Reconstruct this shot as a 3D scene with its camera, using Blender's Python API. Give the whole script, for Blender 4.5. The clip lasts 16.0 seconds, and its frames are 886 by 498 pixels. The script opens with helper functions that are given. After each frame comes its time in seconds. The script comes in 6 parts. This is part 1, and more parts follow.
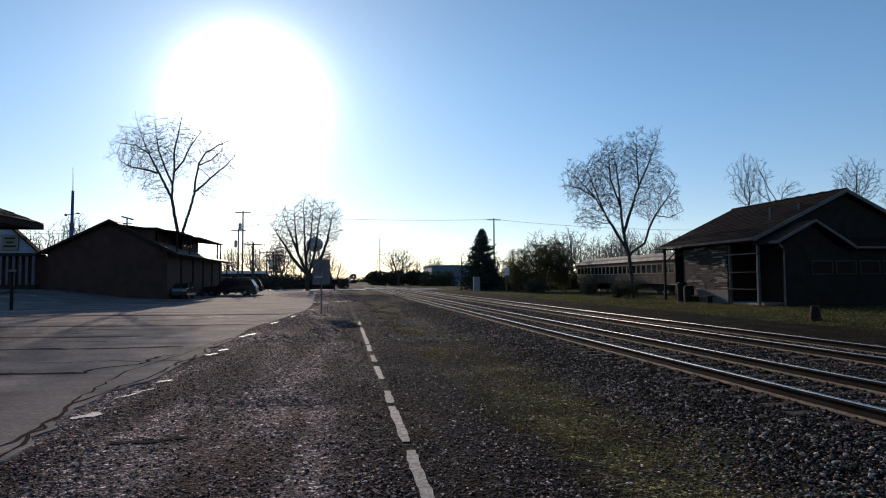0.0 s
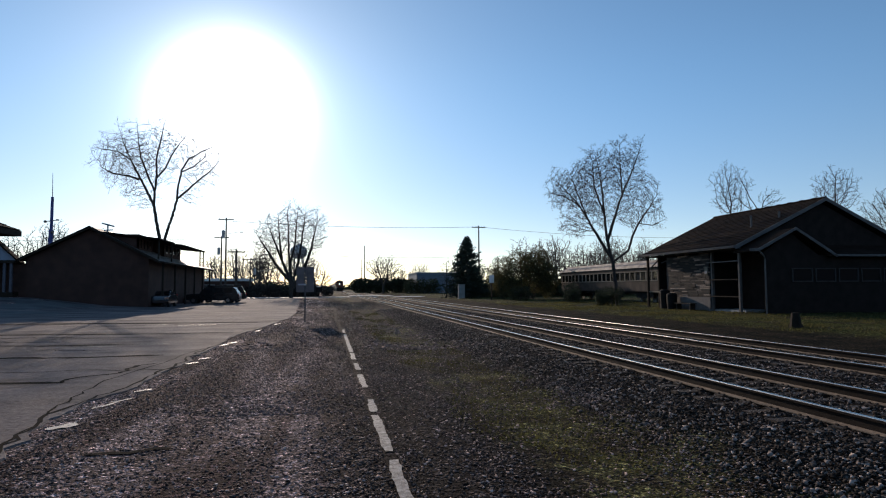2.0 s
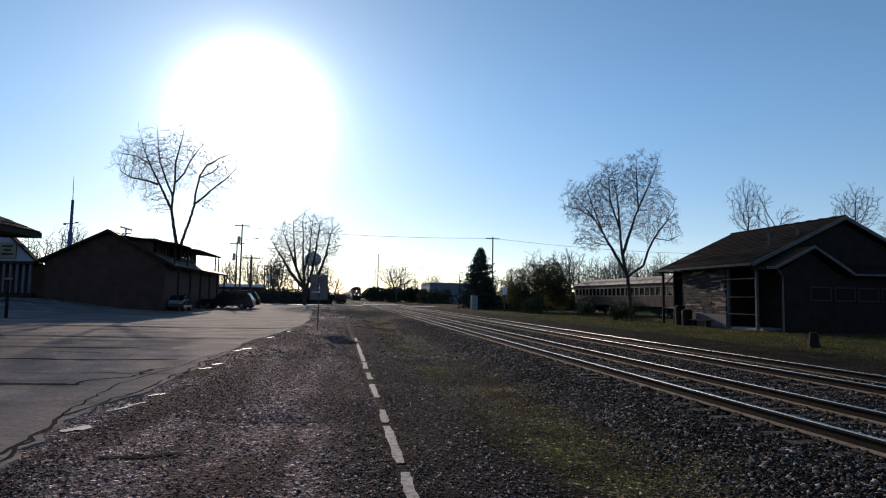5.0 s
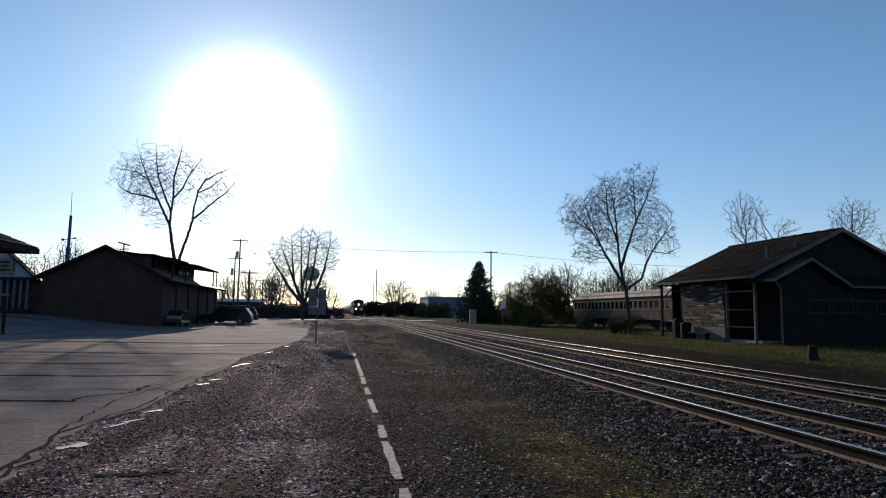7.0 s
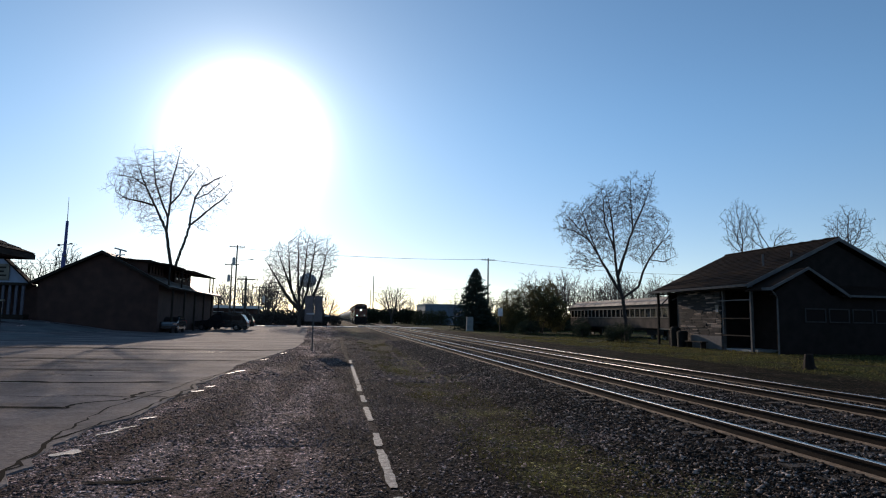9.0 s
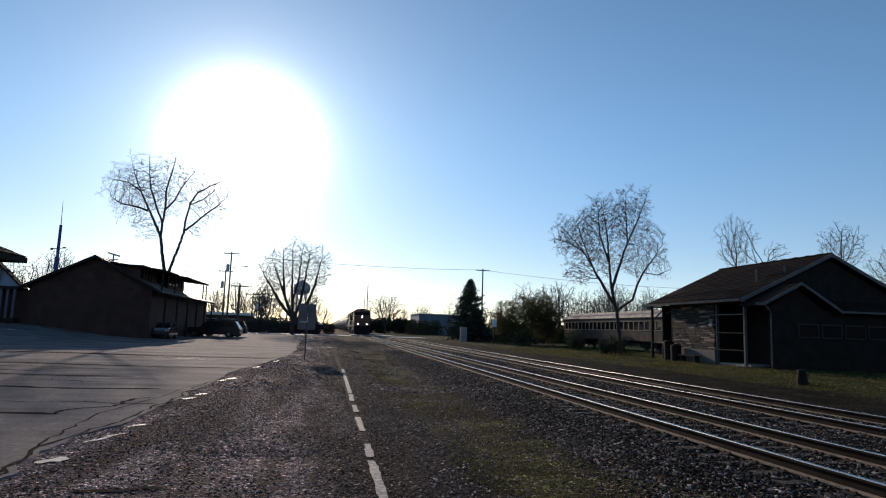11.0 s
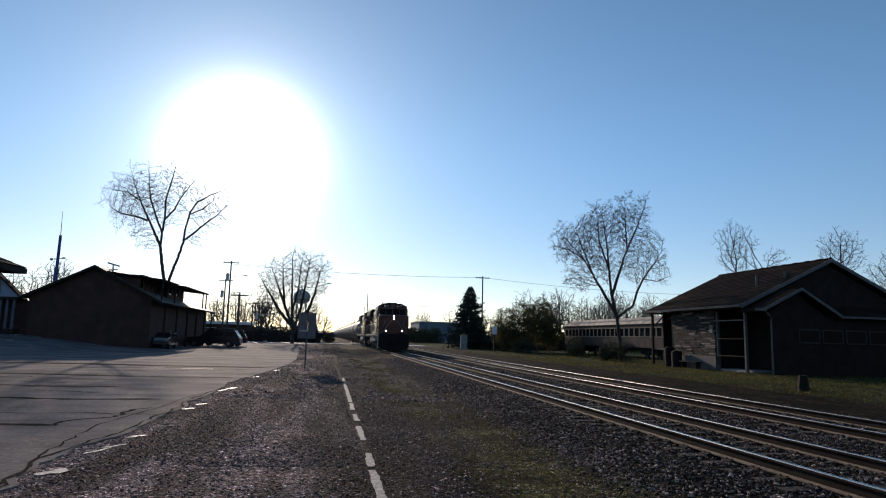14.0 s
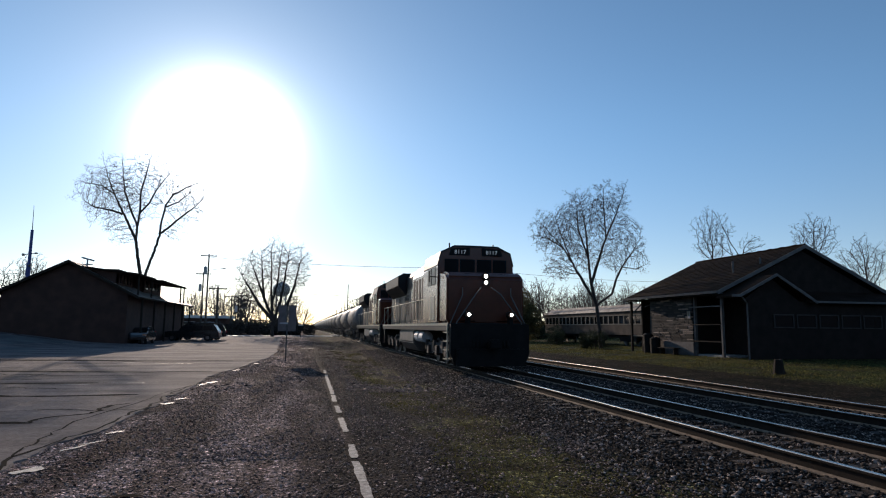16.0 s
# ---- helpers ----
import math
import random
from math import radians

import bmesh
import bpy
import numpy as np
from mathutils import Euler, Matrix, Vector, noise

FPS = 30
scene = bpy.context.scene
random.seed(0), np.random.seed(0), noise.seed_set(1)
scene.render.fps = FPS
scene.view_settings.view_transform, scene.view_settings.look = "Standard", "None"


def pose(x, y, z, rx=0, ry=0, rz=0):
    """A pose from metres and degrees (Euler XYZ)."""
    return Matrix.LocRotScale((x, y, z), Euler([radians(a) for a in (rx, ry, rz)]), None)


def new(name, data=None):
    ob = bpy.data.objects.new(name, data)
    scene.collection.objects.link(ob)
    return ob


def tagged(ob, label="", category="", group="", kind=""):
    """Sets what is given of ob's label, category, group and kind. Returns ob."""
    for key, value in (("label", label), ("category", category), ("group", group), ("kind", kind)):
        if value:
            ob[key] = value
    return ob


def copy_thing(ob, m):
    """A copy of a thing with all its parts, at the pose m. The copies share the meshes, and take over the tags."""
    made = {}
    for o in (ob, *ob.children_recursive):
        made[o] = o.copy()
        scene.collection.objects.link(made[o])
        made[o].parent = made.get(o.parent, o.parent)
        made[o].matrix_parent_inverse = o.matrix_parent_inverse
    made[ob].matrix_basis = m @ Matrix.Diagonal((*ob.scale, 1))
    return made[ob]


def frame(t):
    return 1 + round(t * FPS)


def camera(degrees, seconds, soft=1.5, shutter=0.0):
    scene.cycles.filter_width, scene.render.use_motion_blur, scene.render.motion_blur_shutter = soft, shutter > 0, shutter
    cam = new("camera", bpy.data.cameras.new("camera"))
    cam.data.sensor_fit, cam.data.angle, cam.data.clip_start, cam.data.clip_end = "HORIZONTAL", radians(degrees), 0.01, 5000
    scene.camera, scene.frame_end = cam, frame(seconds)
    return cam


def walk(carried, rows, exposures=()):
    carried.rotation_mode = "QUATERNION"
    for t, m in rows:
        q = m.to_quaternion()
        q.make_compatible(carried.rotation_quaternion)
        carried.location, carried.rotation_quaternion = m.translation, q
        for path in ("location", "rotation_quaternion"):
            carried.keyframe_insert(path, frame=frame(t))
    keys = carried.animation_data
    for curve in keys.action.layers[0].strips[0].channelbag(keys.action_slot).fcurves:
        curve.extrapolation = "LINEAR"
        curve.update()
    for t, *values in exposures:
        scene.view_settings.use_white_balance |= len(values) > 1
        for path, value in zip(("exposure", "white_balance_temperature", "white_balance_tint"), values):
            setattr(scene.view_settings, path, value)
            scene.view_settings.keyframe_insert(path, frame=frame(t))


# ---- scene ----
SECONDS = 16.0
cam = camera(70.1, SECONDS, soft=1.1)
# t, x, y, z, yaw, pitch, roll of a phone held by hand beside the tracks
PATH = [
    (0.0, -0.000, 0.000, 1.700, -9.238, 2.820, 0.300),
    (0.5, 0.014, 0.034, 1.706, -9.628, 2.477, -0.174),
    (1.0, 0.009, 0.035, 1.702, -10.176, 2.668, -0.262),
    (1.5, 0.017, 0.044, 1.695, -10.397, 2.876, 0.615),
    (2.0, 0.021, 0.038, 1.700, -10.603, 3.488, 0.319),
    (2.5, 0.024, 0.044, 1.702, -10.003, 3.594, 0.767),
    (3.0, 0.016, 0.054, 1.704, -9.481, 3.592, -0.115),
    (5.5, -0.003, 0.062, 1.714, -9.468, 4.804, -0.998),
    (6.0, -0.000, 0.060, 1.711, -9.478, 5.185, -0.768),
    (6.5, -0.004, 0.070, 1.714, -9.513, 5.458, -0.530),
    (7.0, 0.001, 0.046, 1.719, -9.587, 5.691, -0.753),
    (7.5, -0.004, 0.043, 1.717, -9.659, 5.843, -1.027),
    (8.0, 0.007, 0.058, 1.712, -9.779, 6.032, -0.996),
    (8.5, 0.003, 0.061, 1.715, -9.840, 6.245, -1.096),
    (9.0, 0.013, 0.044, 1.724, -9.865, 6.354, -0.990),
    (11.5, 0.015, 0.077, 1.732, -10.549, 7.403, -2.319),
    (12.0, -0.015, 0.072, 1.730, -9.874, 7.553, -3.509),
    (12.5, -0.008, 0.053, 1.734, -9.243, 7.757, -1.798),
    (13.0, -0.005, 0.034, 1.727, -8.742, 7.768, -1.939),
    (13.5, -0.012, 0.047, 1.719, -9.538, 7.709, -2.053),
    (14.0, 0.012, 0.065, 1.739, -10.408, 7.953, -1.437),
    (14.5, 0.002, 0.055, 1.739, -10.285, 7.644, -1.428),
    (15.0, 0.006, 0.093, 1.724, -10.382, 7.373, -0.527),
    (15.5, 0.015, 0.093, 1.734, -11.083, 7.161, -0.243),
    (16.0, 0.009, 0.119, 1.727, -12.114, 7.130, -0.536),
]
walk(cam, [(t, pose(x, y, z, 90 + pitch, roll, yaw)) for t, x, y, z, yaw, pitch, roll in PATH],
     exposures=[(0.0, 0.0, 6280, 12), (SECONDS, 0.0, 6280, 12)])

# ---- light ----
SUN_AZ, SUN_EL = -7.9, 15.3        # degrees: azimuth from +y towards +x, elevation
world = bpy.data.worlds.new("world")
scene.world = world
world.use_nodes = True
wn, wl = world.node_tree.nodes, world.node_tree.links
wn.clear()
sky = wn.new("ShaderNodeTexSky")
sky.sky_type, sky.sun_disc = "NISHITA", False
sky.sun_elevation, sky.sun_rotation = radians(SUN_EL), radians(SUN_AZ)
sky.altitude, sky.air_density, sky.dust_density, sky.ozone_density = 200, 0.65, 0.1, 1.2
wbg = wn.new("ShaderNodeBackground")
wbg.inputs["Strength"].default_value = 0.135
wout = wn.new("ShaderNodeOutputWorld")
sun_data = bpy.data.lights.new("sun", "SUN")
sun_data.energy, sun_data.angle, sun_data.color = 3.0, radians(0.55), (1.0, 0.80, 0.62)
sun = new("sun", sun_data)
SUN_DIR = Vector((math.sin(radians(SUN_AZ)) * math.cos(radians(SUN_EL)),
                  math.cos(radians(SUN_AZ)) * math.cos(radians(SUN_EL)), math.sin(radians(SUN_EL))))
sun.rotation_euler = SUN_DIR.to_track_quat("Z", "Y").to_euler()
sun.location = SUN_DIR * 300


def aureole():
    """The hazy glare of the low sun in the sky round it: a bright core and a wide faint veil."""
    co = wn.new("ShaderNodeTexCoord")
    dot = wn.new("ShaderNodeVectorMath")
    dot.operation = "DOT_PRODUCT"
    dot.inputs[1].default_value = SUN_DIR
    wl.new(co.outputs["Generated"], dot.inputs[0])

    def calc(op, a, b=0.0):
        k = wn.new("ShaderNodeMath")
        k.operation = op
        for i, w in enumerate((a, b)):
            if isinstance(w, (int, float)):
                k.inputs[i].default_value = w
            else:
                wl.new(w, k.inputs[i])
        return k.outputs[0]

    angle = calc("ARCCOSINE", dot.outputs["Value"])
    total = None
    for height, width in ((5.5, 3.9), (0.34, 8.3), (0.10, 20.0)):
        q = calc("DIVIDE", angle, radians(width))
        g = calc("MULTIPLY", calc("EXPONENT", calc("MULTIPLY", calc("MULTIPLY", q, q), -1.0)), height)
        total = g if total is None else calc("ADD", total, g)
    veil = wn.new("ShaderNodeBackground")
    veil.inputs[0].default_value = (1.0, 0.95, 0.89, 1)
    wl.new(total, veil.inputs[1])
    both = wn.new("ShaderNodeAddShader")
    gain = wn.new("ShaderNodeMix")
    gain.data_type, gain.blend_type = "RGBA", "MULTIPLY"
    gain.inputs["Factor"].default_value = 1.0
    # dusty air takes some blue and green out of the light low over the horizon
    up = wn.new("ShaderNodeSeparateXYZ")
    wl.new(co.outputs["Generated"], up.inputs[0])
    rise = wn.new("ShaderNodeMapRange")
    rise.interpolation_type = "SMOOTHSTEP"
    rise.inputs["From Min"].default_value, rise.inputs["From Max"].default_value = -0.02, 0.34
    wl.new(up.outputs["Z"], rise.inputs["Value"])
    dusk = wn.new("ShaderNodeMix")
    dusk.data_type = "RGBA"
    dusk.inputs["A"].default_value = (0.88, 0.79, 0.71, 1)
    dusk.inputs["B"].default_value = (0.89, 1.08, 1.07, 1)
    wl.new(rise.outputs[0], dusk.inputs["Factor"])
    wl.new(dusk.outputs["Result"], gain.inputs["B"])
    wl.new(sky.outputs[0], gain.inputs["A"])
    wl.new(gain.outputs["Result"], wbg.inputs[0])
    wl.new(wbg.outputs[0], both.inputs[0])
    wl.new(veil.outputs[0], both.inputs[1])
    wl.new(both.outputs[0], wout.inputs[0])


aureole()


# ---- materials ----
def mat(name, col, rough=0.8, scale=6.0, var=0.25, bump=0.2, fine=60.0, metallic=0.0, tint=None, per_piece=0.0, spec=0.5, grain=None, few_pale=False):
    """A surface with stains at one scale and grain at another; tint is the colour of its stains."""
    m = bpy.data.materials.new(name)
    m.use_nodes = True
    n, l = m.node_tree.nodes, m.node_tree.links
    b = n["Principled BSDF"]
    b.inputs["Roughness"].default_value, b.inputs["Metallic"].default_value = rough, metallic
    b.inputs["Specular IOR Level"].default_value = spec
    co = n.new("ShaderNodeTexCoord")
    mp = n.new("ShaderNodeMapping")
    l.new(co.outputs["Object"], mp.inputs[0])
    if grain:
        mp.inputs["Scale"].default_value = grain
    big, small = n.new("ShaderNodeTexNoise"), n.new("ShaderNodeTexNoise")
    big.inputs["Scale"].default_value, big.inputs["Detail"].default_value = scale, 5
    small.inputs["Scale"].default_value, small.inputs["Detail"].default_value = fine, 3
    l.new(mp.outputs[0], big.inputs["Vector"])
    l.new(mp.outputs[0], small.inputs["Vector"])
    ramp = n.new("ShaderNodeValToRGB")
    ramp.color_ramp.elements[0].position, ramp.color_ramp.elements[1].position = 0.32, 0.68
    t = tint or tuple(c * (1 - var) for c in col)
    ramp.color_ramp.elements[0].color = (*t, 1)
    ramp.color_ramp.elements[1].color = (*[min(1, c * (1 + var * 0.6)) for c in col], 1)
    l.new(big.outputs["Fac"], ramp.inputs[0])
    mix = n.new("ShaderNodeMix")
    mix.data_type, mix.blend_type = "RGBA", "MULTIPLY"
    mix.inputs["Factor"].default_value = 1
    g = n.new("ShaderNodeMapRange")
    g.inputs["From Min"].default_value, g.inputs["From Max"].default_value = 0.25, 0.75
    g.inputs["To Min"].default_value, g.inputs["To Max"].default_value = 1 - var, 1 + var * 0.5
    l.new(small.outputs["Fac"], g.inputs["Value"])
    l.new(ramp.outputs[0], mix.inputs["A"])
    l.new(g.outputs[0], mix.inputs["B"])
    out = mix.outputs["Result"]
    if per_piece:
        oi = n.new("ShaderNodeObjectInfo") if per_piece > 0 else n.new("ShaderNodeNewGeometry")
        k = n.new("ShaderNodeMapRange")
        k.inputs["To Min"].default_value, k.inputs["To Max"].default_value = 1 - abs(per_piece), 1 + abs(per_piece) * (5.0 if few_pale else 1.0)
        pick = oi.outputs["Random" if per_piece > 0 else "Random Per Island"]
        if few_pale:
            pw = n.new("ShaderNodeMath")
            pw.operation = "POWER"
            pw.inputs[1].default_value = 5.0
            l.new(pick, pw.inputs[0])
            pick = pw.outputs[0]
        l.new(pick, k.inputs["Value"])
        mx = n.new("ShaderNodeMix")
        mx.data_type, mx.blend_type = "RGBA", "MULTIPLY"
        mx.inputs["Factor"].default_value = 1
        l.new(out, mx.inputs["A"])
        l.new(k.outputs[0], mx.inputs["B"])
        out = mx.outputs["Result"]
    l.new(out, b.inputs["Base Color"])
    if bump:
        bp = n.new("ShaderNodeBump")
        bp.inputs["Strength"].default_value, bp.inputs["Distance"].default_value = bump, 0.02
        l.new(small.outputs["Fac"], bp.inputs["Height"])
        l.new(bp.outputs[0], b.inputs["Normal"])
    return m


def glow(name, col, strength):
    m = bpy.data.materials.new(name)
    m.use_nodes = True
    b = m.node_tree.nodes["Principled BSDF"]
    b.inputs["Base Color"].default_value = (*col, 1)
    b.inputs["Emission Color"].default_value = (*col, 1)
    b.inputs["Emission Strength"].default_value = strength
    return m


def glass(name, col=(0.012, 0.013, 0.015), rough=0.06):
    m = bpy.data.materials.new(name)
    m.use_nodes = True
    b = m.node_tree.nodes["Principled BSDF"]
    b.inputs["Base Color"].default_value = (*col, 1)
    b.inputs["Roughness"].default_value = rough
    b.inputs["Specular IOR Level"].default_value = 0.35
    return m


M_ASPHALT = mat("asphalt", (0.205, 0.170, 0.160), 0.9, 0.7, 0.5, 1.0, 34, tint=(0.085, 0.070, 0.068), spec=0.15, grain=(0.35, 1, 1))
M_APRON = mat("worn_concrete", (0.15, 0.145, 0.14), 0.9, 0.6, 0.3, 0.3, spec=0.15)
M_TAR = mat("crack_tar", (0.008, 0.008, 0.008), 1.0, 3, 0.3, 0.0, spec=0.02)
# raised paleness stands for a wet sheen, put into the colour
M_PATCH = mat("pale_patch", (0.26, 0.245, 0.23), 0.6, 5, 0.3, 0.3)
M_LINE = mat("worn_white_paint", (0.31, 0.29, 0.265), 0.75, 14, 0.45, 0.4, 70, tint=(0.10, 0.085, 0.078))
M_STONE = mat("ballast_stone", (0.135, 0.108, 0.092), 0.8, 6, 0.3, 0.3, per_piece=-0.75, spec=0.06, few_pale=True)
M_CLOD = mat("dirt_clod", (0.26, 0.195, 0.172), 0.9, 6, 0.3, 0.3, per_piece=-0.55, spec=0.05)
M_PEBBLE = mat("gravel_stone", (0.225, 0.165, 0.142), 0.8, 6, 0.3, 0.3, per_piece=-0.6, spec=0.06, few_pale=True)
# rust made darker, with the shade under the rail head in its colour
M_RAIL = mat("shaded_rail_rust", (0.034, 0.024, 0.018), 0.8, 4, 0.3, 0.3, spec=0.08)
# pale tan that paints in the sunlight on the foot's upper face
M_LITFOOT = mat("sunlit_rail_foot", (0.30, 0.225, 0.16), 0.8, 5, 0.35, 0.3, 30, spec=0.15)
M_RAILTOP = mat("polished_rail_head", (0.46, 0.43, 0.39), 0.26, 4, 0.15, 0.03, metallic=1.0)
M_TIE = mat("creosoted_wood", (0.050, 0.036, 0.028), 0.9, 3, 0.35, 0.5, 40, per_piece=0.35, grain=(1, 6, 6))
M_PLATE = mat("rusty_plate", (0.030, 0.020, 0.015), 0.75, 6, 0.3, 0.3)
M_BARK = mat("bark", (0.058, 0.045, 0.038), 0.9, 3, 0.3, 0.5, 30)
M_BARK_PALE = mat("pale_bark", (0.12, 0.10, 0.085), 0.9, 3, 0.3, 0.5, 30)
M_BUD = mat("bud", (0.060, 0.036, 0.030), 0.8, 6, 0.3, 0, per_piece=-0.3)
M_NEEDLE = mat("fir_needles", (0.022, 0.035, 0.018), 0.8, 2, 0.4, 0, per_piece=-0.4)
M_WILLOW = mat("spring_leaves", (0.105, 0.092, 0.035), 0.75, 2, 0.35, 0, per_piece=-0.4)
M_THICKET = mat("leafless_thicket", (0.075, 0.060, 0.050), 0.9, 2, 0.35, 0, per_piece=-0.4)
M_SHRUB = mat("shrub_leaves", (0.035, 0.045, 0.02), 0.8, 2, 0.35, 0, per_piece=-0.4)
M_GRASS = mat("grass_blade", (0.098, 0.092, 0.030), 0.7, 1, 0.35, 0, per_piece=-0.5)
M_BRICK = mat("brown_siding", (0.080, 0.040, 0.030), 0.85, 1.2, 0.25, 0.2, spec=0.3)
M_SHINGLE = mat("brown_shingles", (0.030, 0.019, 0.014), 0.95, 1.0, 0.35, 0.5, 25, spec=0.04)
# paler copy of the shingles, grazing sunlight put into its colour
M_SUNLITSHINGLE = mat("sunlit_grey_shingles", (0.16, 0.14, 0.125), 0.6, 1.0, 0.3, 0.4, 25, spec=0.4)
M_WOOD_DARK = mat("dark_trim", (0.035, 0.026, 0.02), 0.85, 3, 0.25, 0.2, spec=0.12)
M_WHITE = mat("white_paint", (0.75, 0.74, 0.72), 0.6, 3, 0.12, 0.1)
M_BLUEWALL = mat("pale_blue_siding", (0.32, 0.36, 0.44), 0.7, 2, 0.12, 0.1)
M_PICKET = mat("dull_lilac_paint", (0.11, 0.105, 0.125), 0.75, 3, 0.2, 0.1)
M_ROCK = mat("sandstone_wall", (0.105, 0.076, 0.058), 0.85, 3, 0.4, 0.6, 25, per_piece=0.75, few_pale=True)
M_MORTAR = mat("mortar", (0.05, 0.042, 0.036), 0.9, 5, 0.25, 0.3)
M_GREYTRIM = mat("grey_trim", (0.17, 0.15, 0.138), 0.7, 3, 0.2, 0.1, spec=0.15)
M_WINGTRIM = mat("dull_window_trim", (0.075, 0.064, 0.058), 0.8, 3, 0.2, 0.1, spec=0.1)
M_SIDING = mat("dark_board_siding", (0.034, 0.024, 0.020), 0.9, 2, 0.25, 0.2, spec=0.12)
M_GLASS = glass("window_glass")
M_BRIGHTGLASS = glass("clean_glass", (0.02, 0.02, 0.022), 0.03)
M_BRIGHTGLASS.node_tree.nodes["Principled BSDF"].inputs["Specular IOR Level"].default_value = 0.7
M_DARKGLASS = glass("tinted_glass", (0.006, 0.006, 0.007), 0.3)
M_DARKGLASS.node_tree.nodes["Principled BSDF"].inputs["Specular IOR Level"].default_value = 0.08
M_COACH = mat("weathered_coach_paint", (0.105, 0.080, 0.064), 0.8, 1.2, 0.3, 0.2, spec=0.1)
M_COACHROOF = mat("coach_roof", (0.22, 0.185, 0.155), 0.7, 0.8, 0.6, 0.2, tint=(0.06, 0.045, 0.036))
M_CREAM = mat("cream_band", (0.26, 0.22, 0.17), 0.8, 2, 0.2, 0.1, spec=0.1)
M_BLACK = mat("black_paint", (0.016, 0.014, 0.013), 0.6, 3, 0.3, 0.1, spec=0.12)
M_ORANGE = mat("orange_paint", (0.105, 0.022, 0.008), 0.5, 2, 0.18, 0.02, spec=0.1)
M_LOCOROOF = mat("loco_dark_paint", (0.013, 0.013, 0.013), 0.5, 2, 0.25, 0.05, spec=0.25)
M_STRIPE = mat("pale_stripe", (0.62, 0.55, 0.40), 0.45, 2, 0.1, 0)
M_STEEL = mat("dusty_steel", (0.16, 0.15, 0.14), 0.55, 3, 0.3, 0.1, metallic=0.4)
M_GRIME = mat("oily_running_gear", (0.040, 0.034, 0.030), 0.75, 3, 0.35, 0.2)
M_TANK = mat("tank_dusty_grey", (0.20, 0.175, 0.16), 0.6, 1.2, 0.3, 0.05)
M_CAR = mat("dark_car_paint", (0.010, 0.011, 0.013), 0.22, 3, 0.2, 0, spec=0.7)
M_TYRE = mat("tyre", (0.015, 0.015, 0.015), 0.85, 5, 0.2, 0.1)
M_CHROME = mat("chrome", (0.7, 0.7, 0.7), 0.15, 3, 0.1, 0, metallic=1)
M_BLUE = mat("blue_mast_paint", (0.03, 0.05, 0.22), 0.5, 3, 0.2, 0)
M_POLE = mat("weathered_pole", (0.09, 0.075, 0.06), 0.9, 2, 0.3, 0.3)
M_CEMENT = mat("concrete", (0.35, 0.34, 0.32), 0.85, 2, 0.2, 0.3)
M_GREYMETAL = mat("painted_steel_grey", (0.42, 0.43, 0.44), 0.5, 2, 0.2, 0.05)
M_BARN = mat("blue_grey_cladding", (0.11, 0.15, 0.20), 0.6, 1, 0.15, 0.05)
M_SIGNBACK = mat("sign_back", (0.19, 0.155, 0.145), 0.6, 3, 0.2, 0)
M_LAMP = glow("lit_lamp", (1.0, 0.86, 0.72), 28.0)
M_DIGIT = glow("number_board_digit", (0.85, 0.83, 0.78), 0.12)
M_RED = mat("red_marking", (0.5, 0.03, 0.02), 0.5, 3, 0.1, 0)


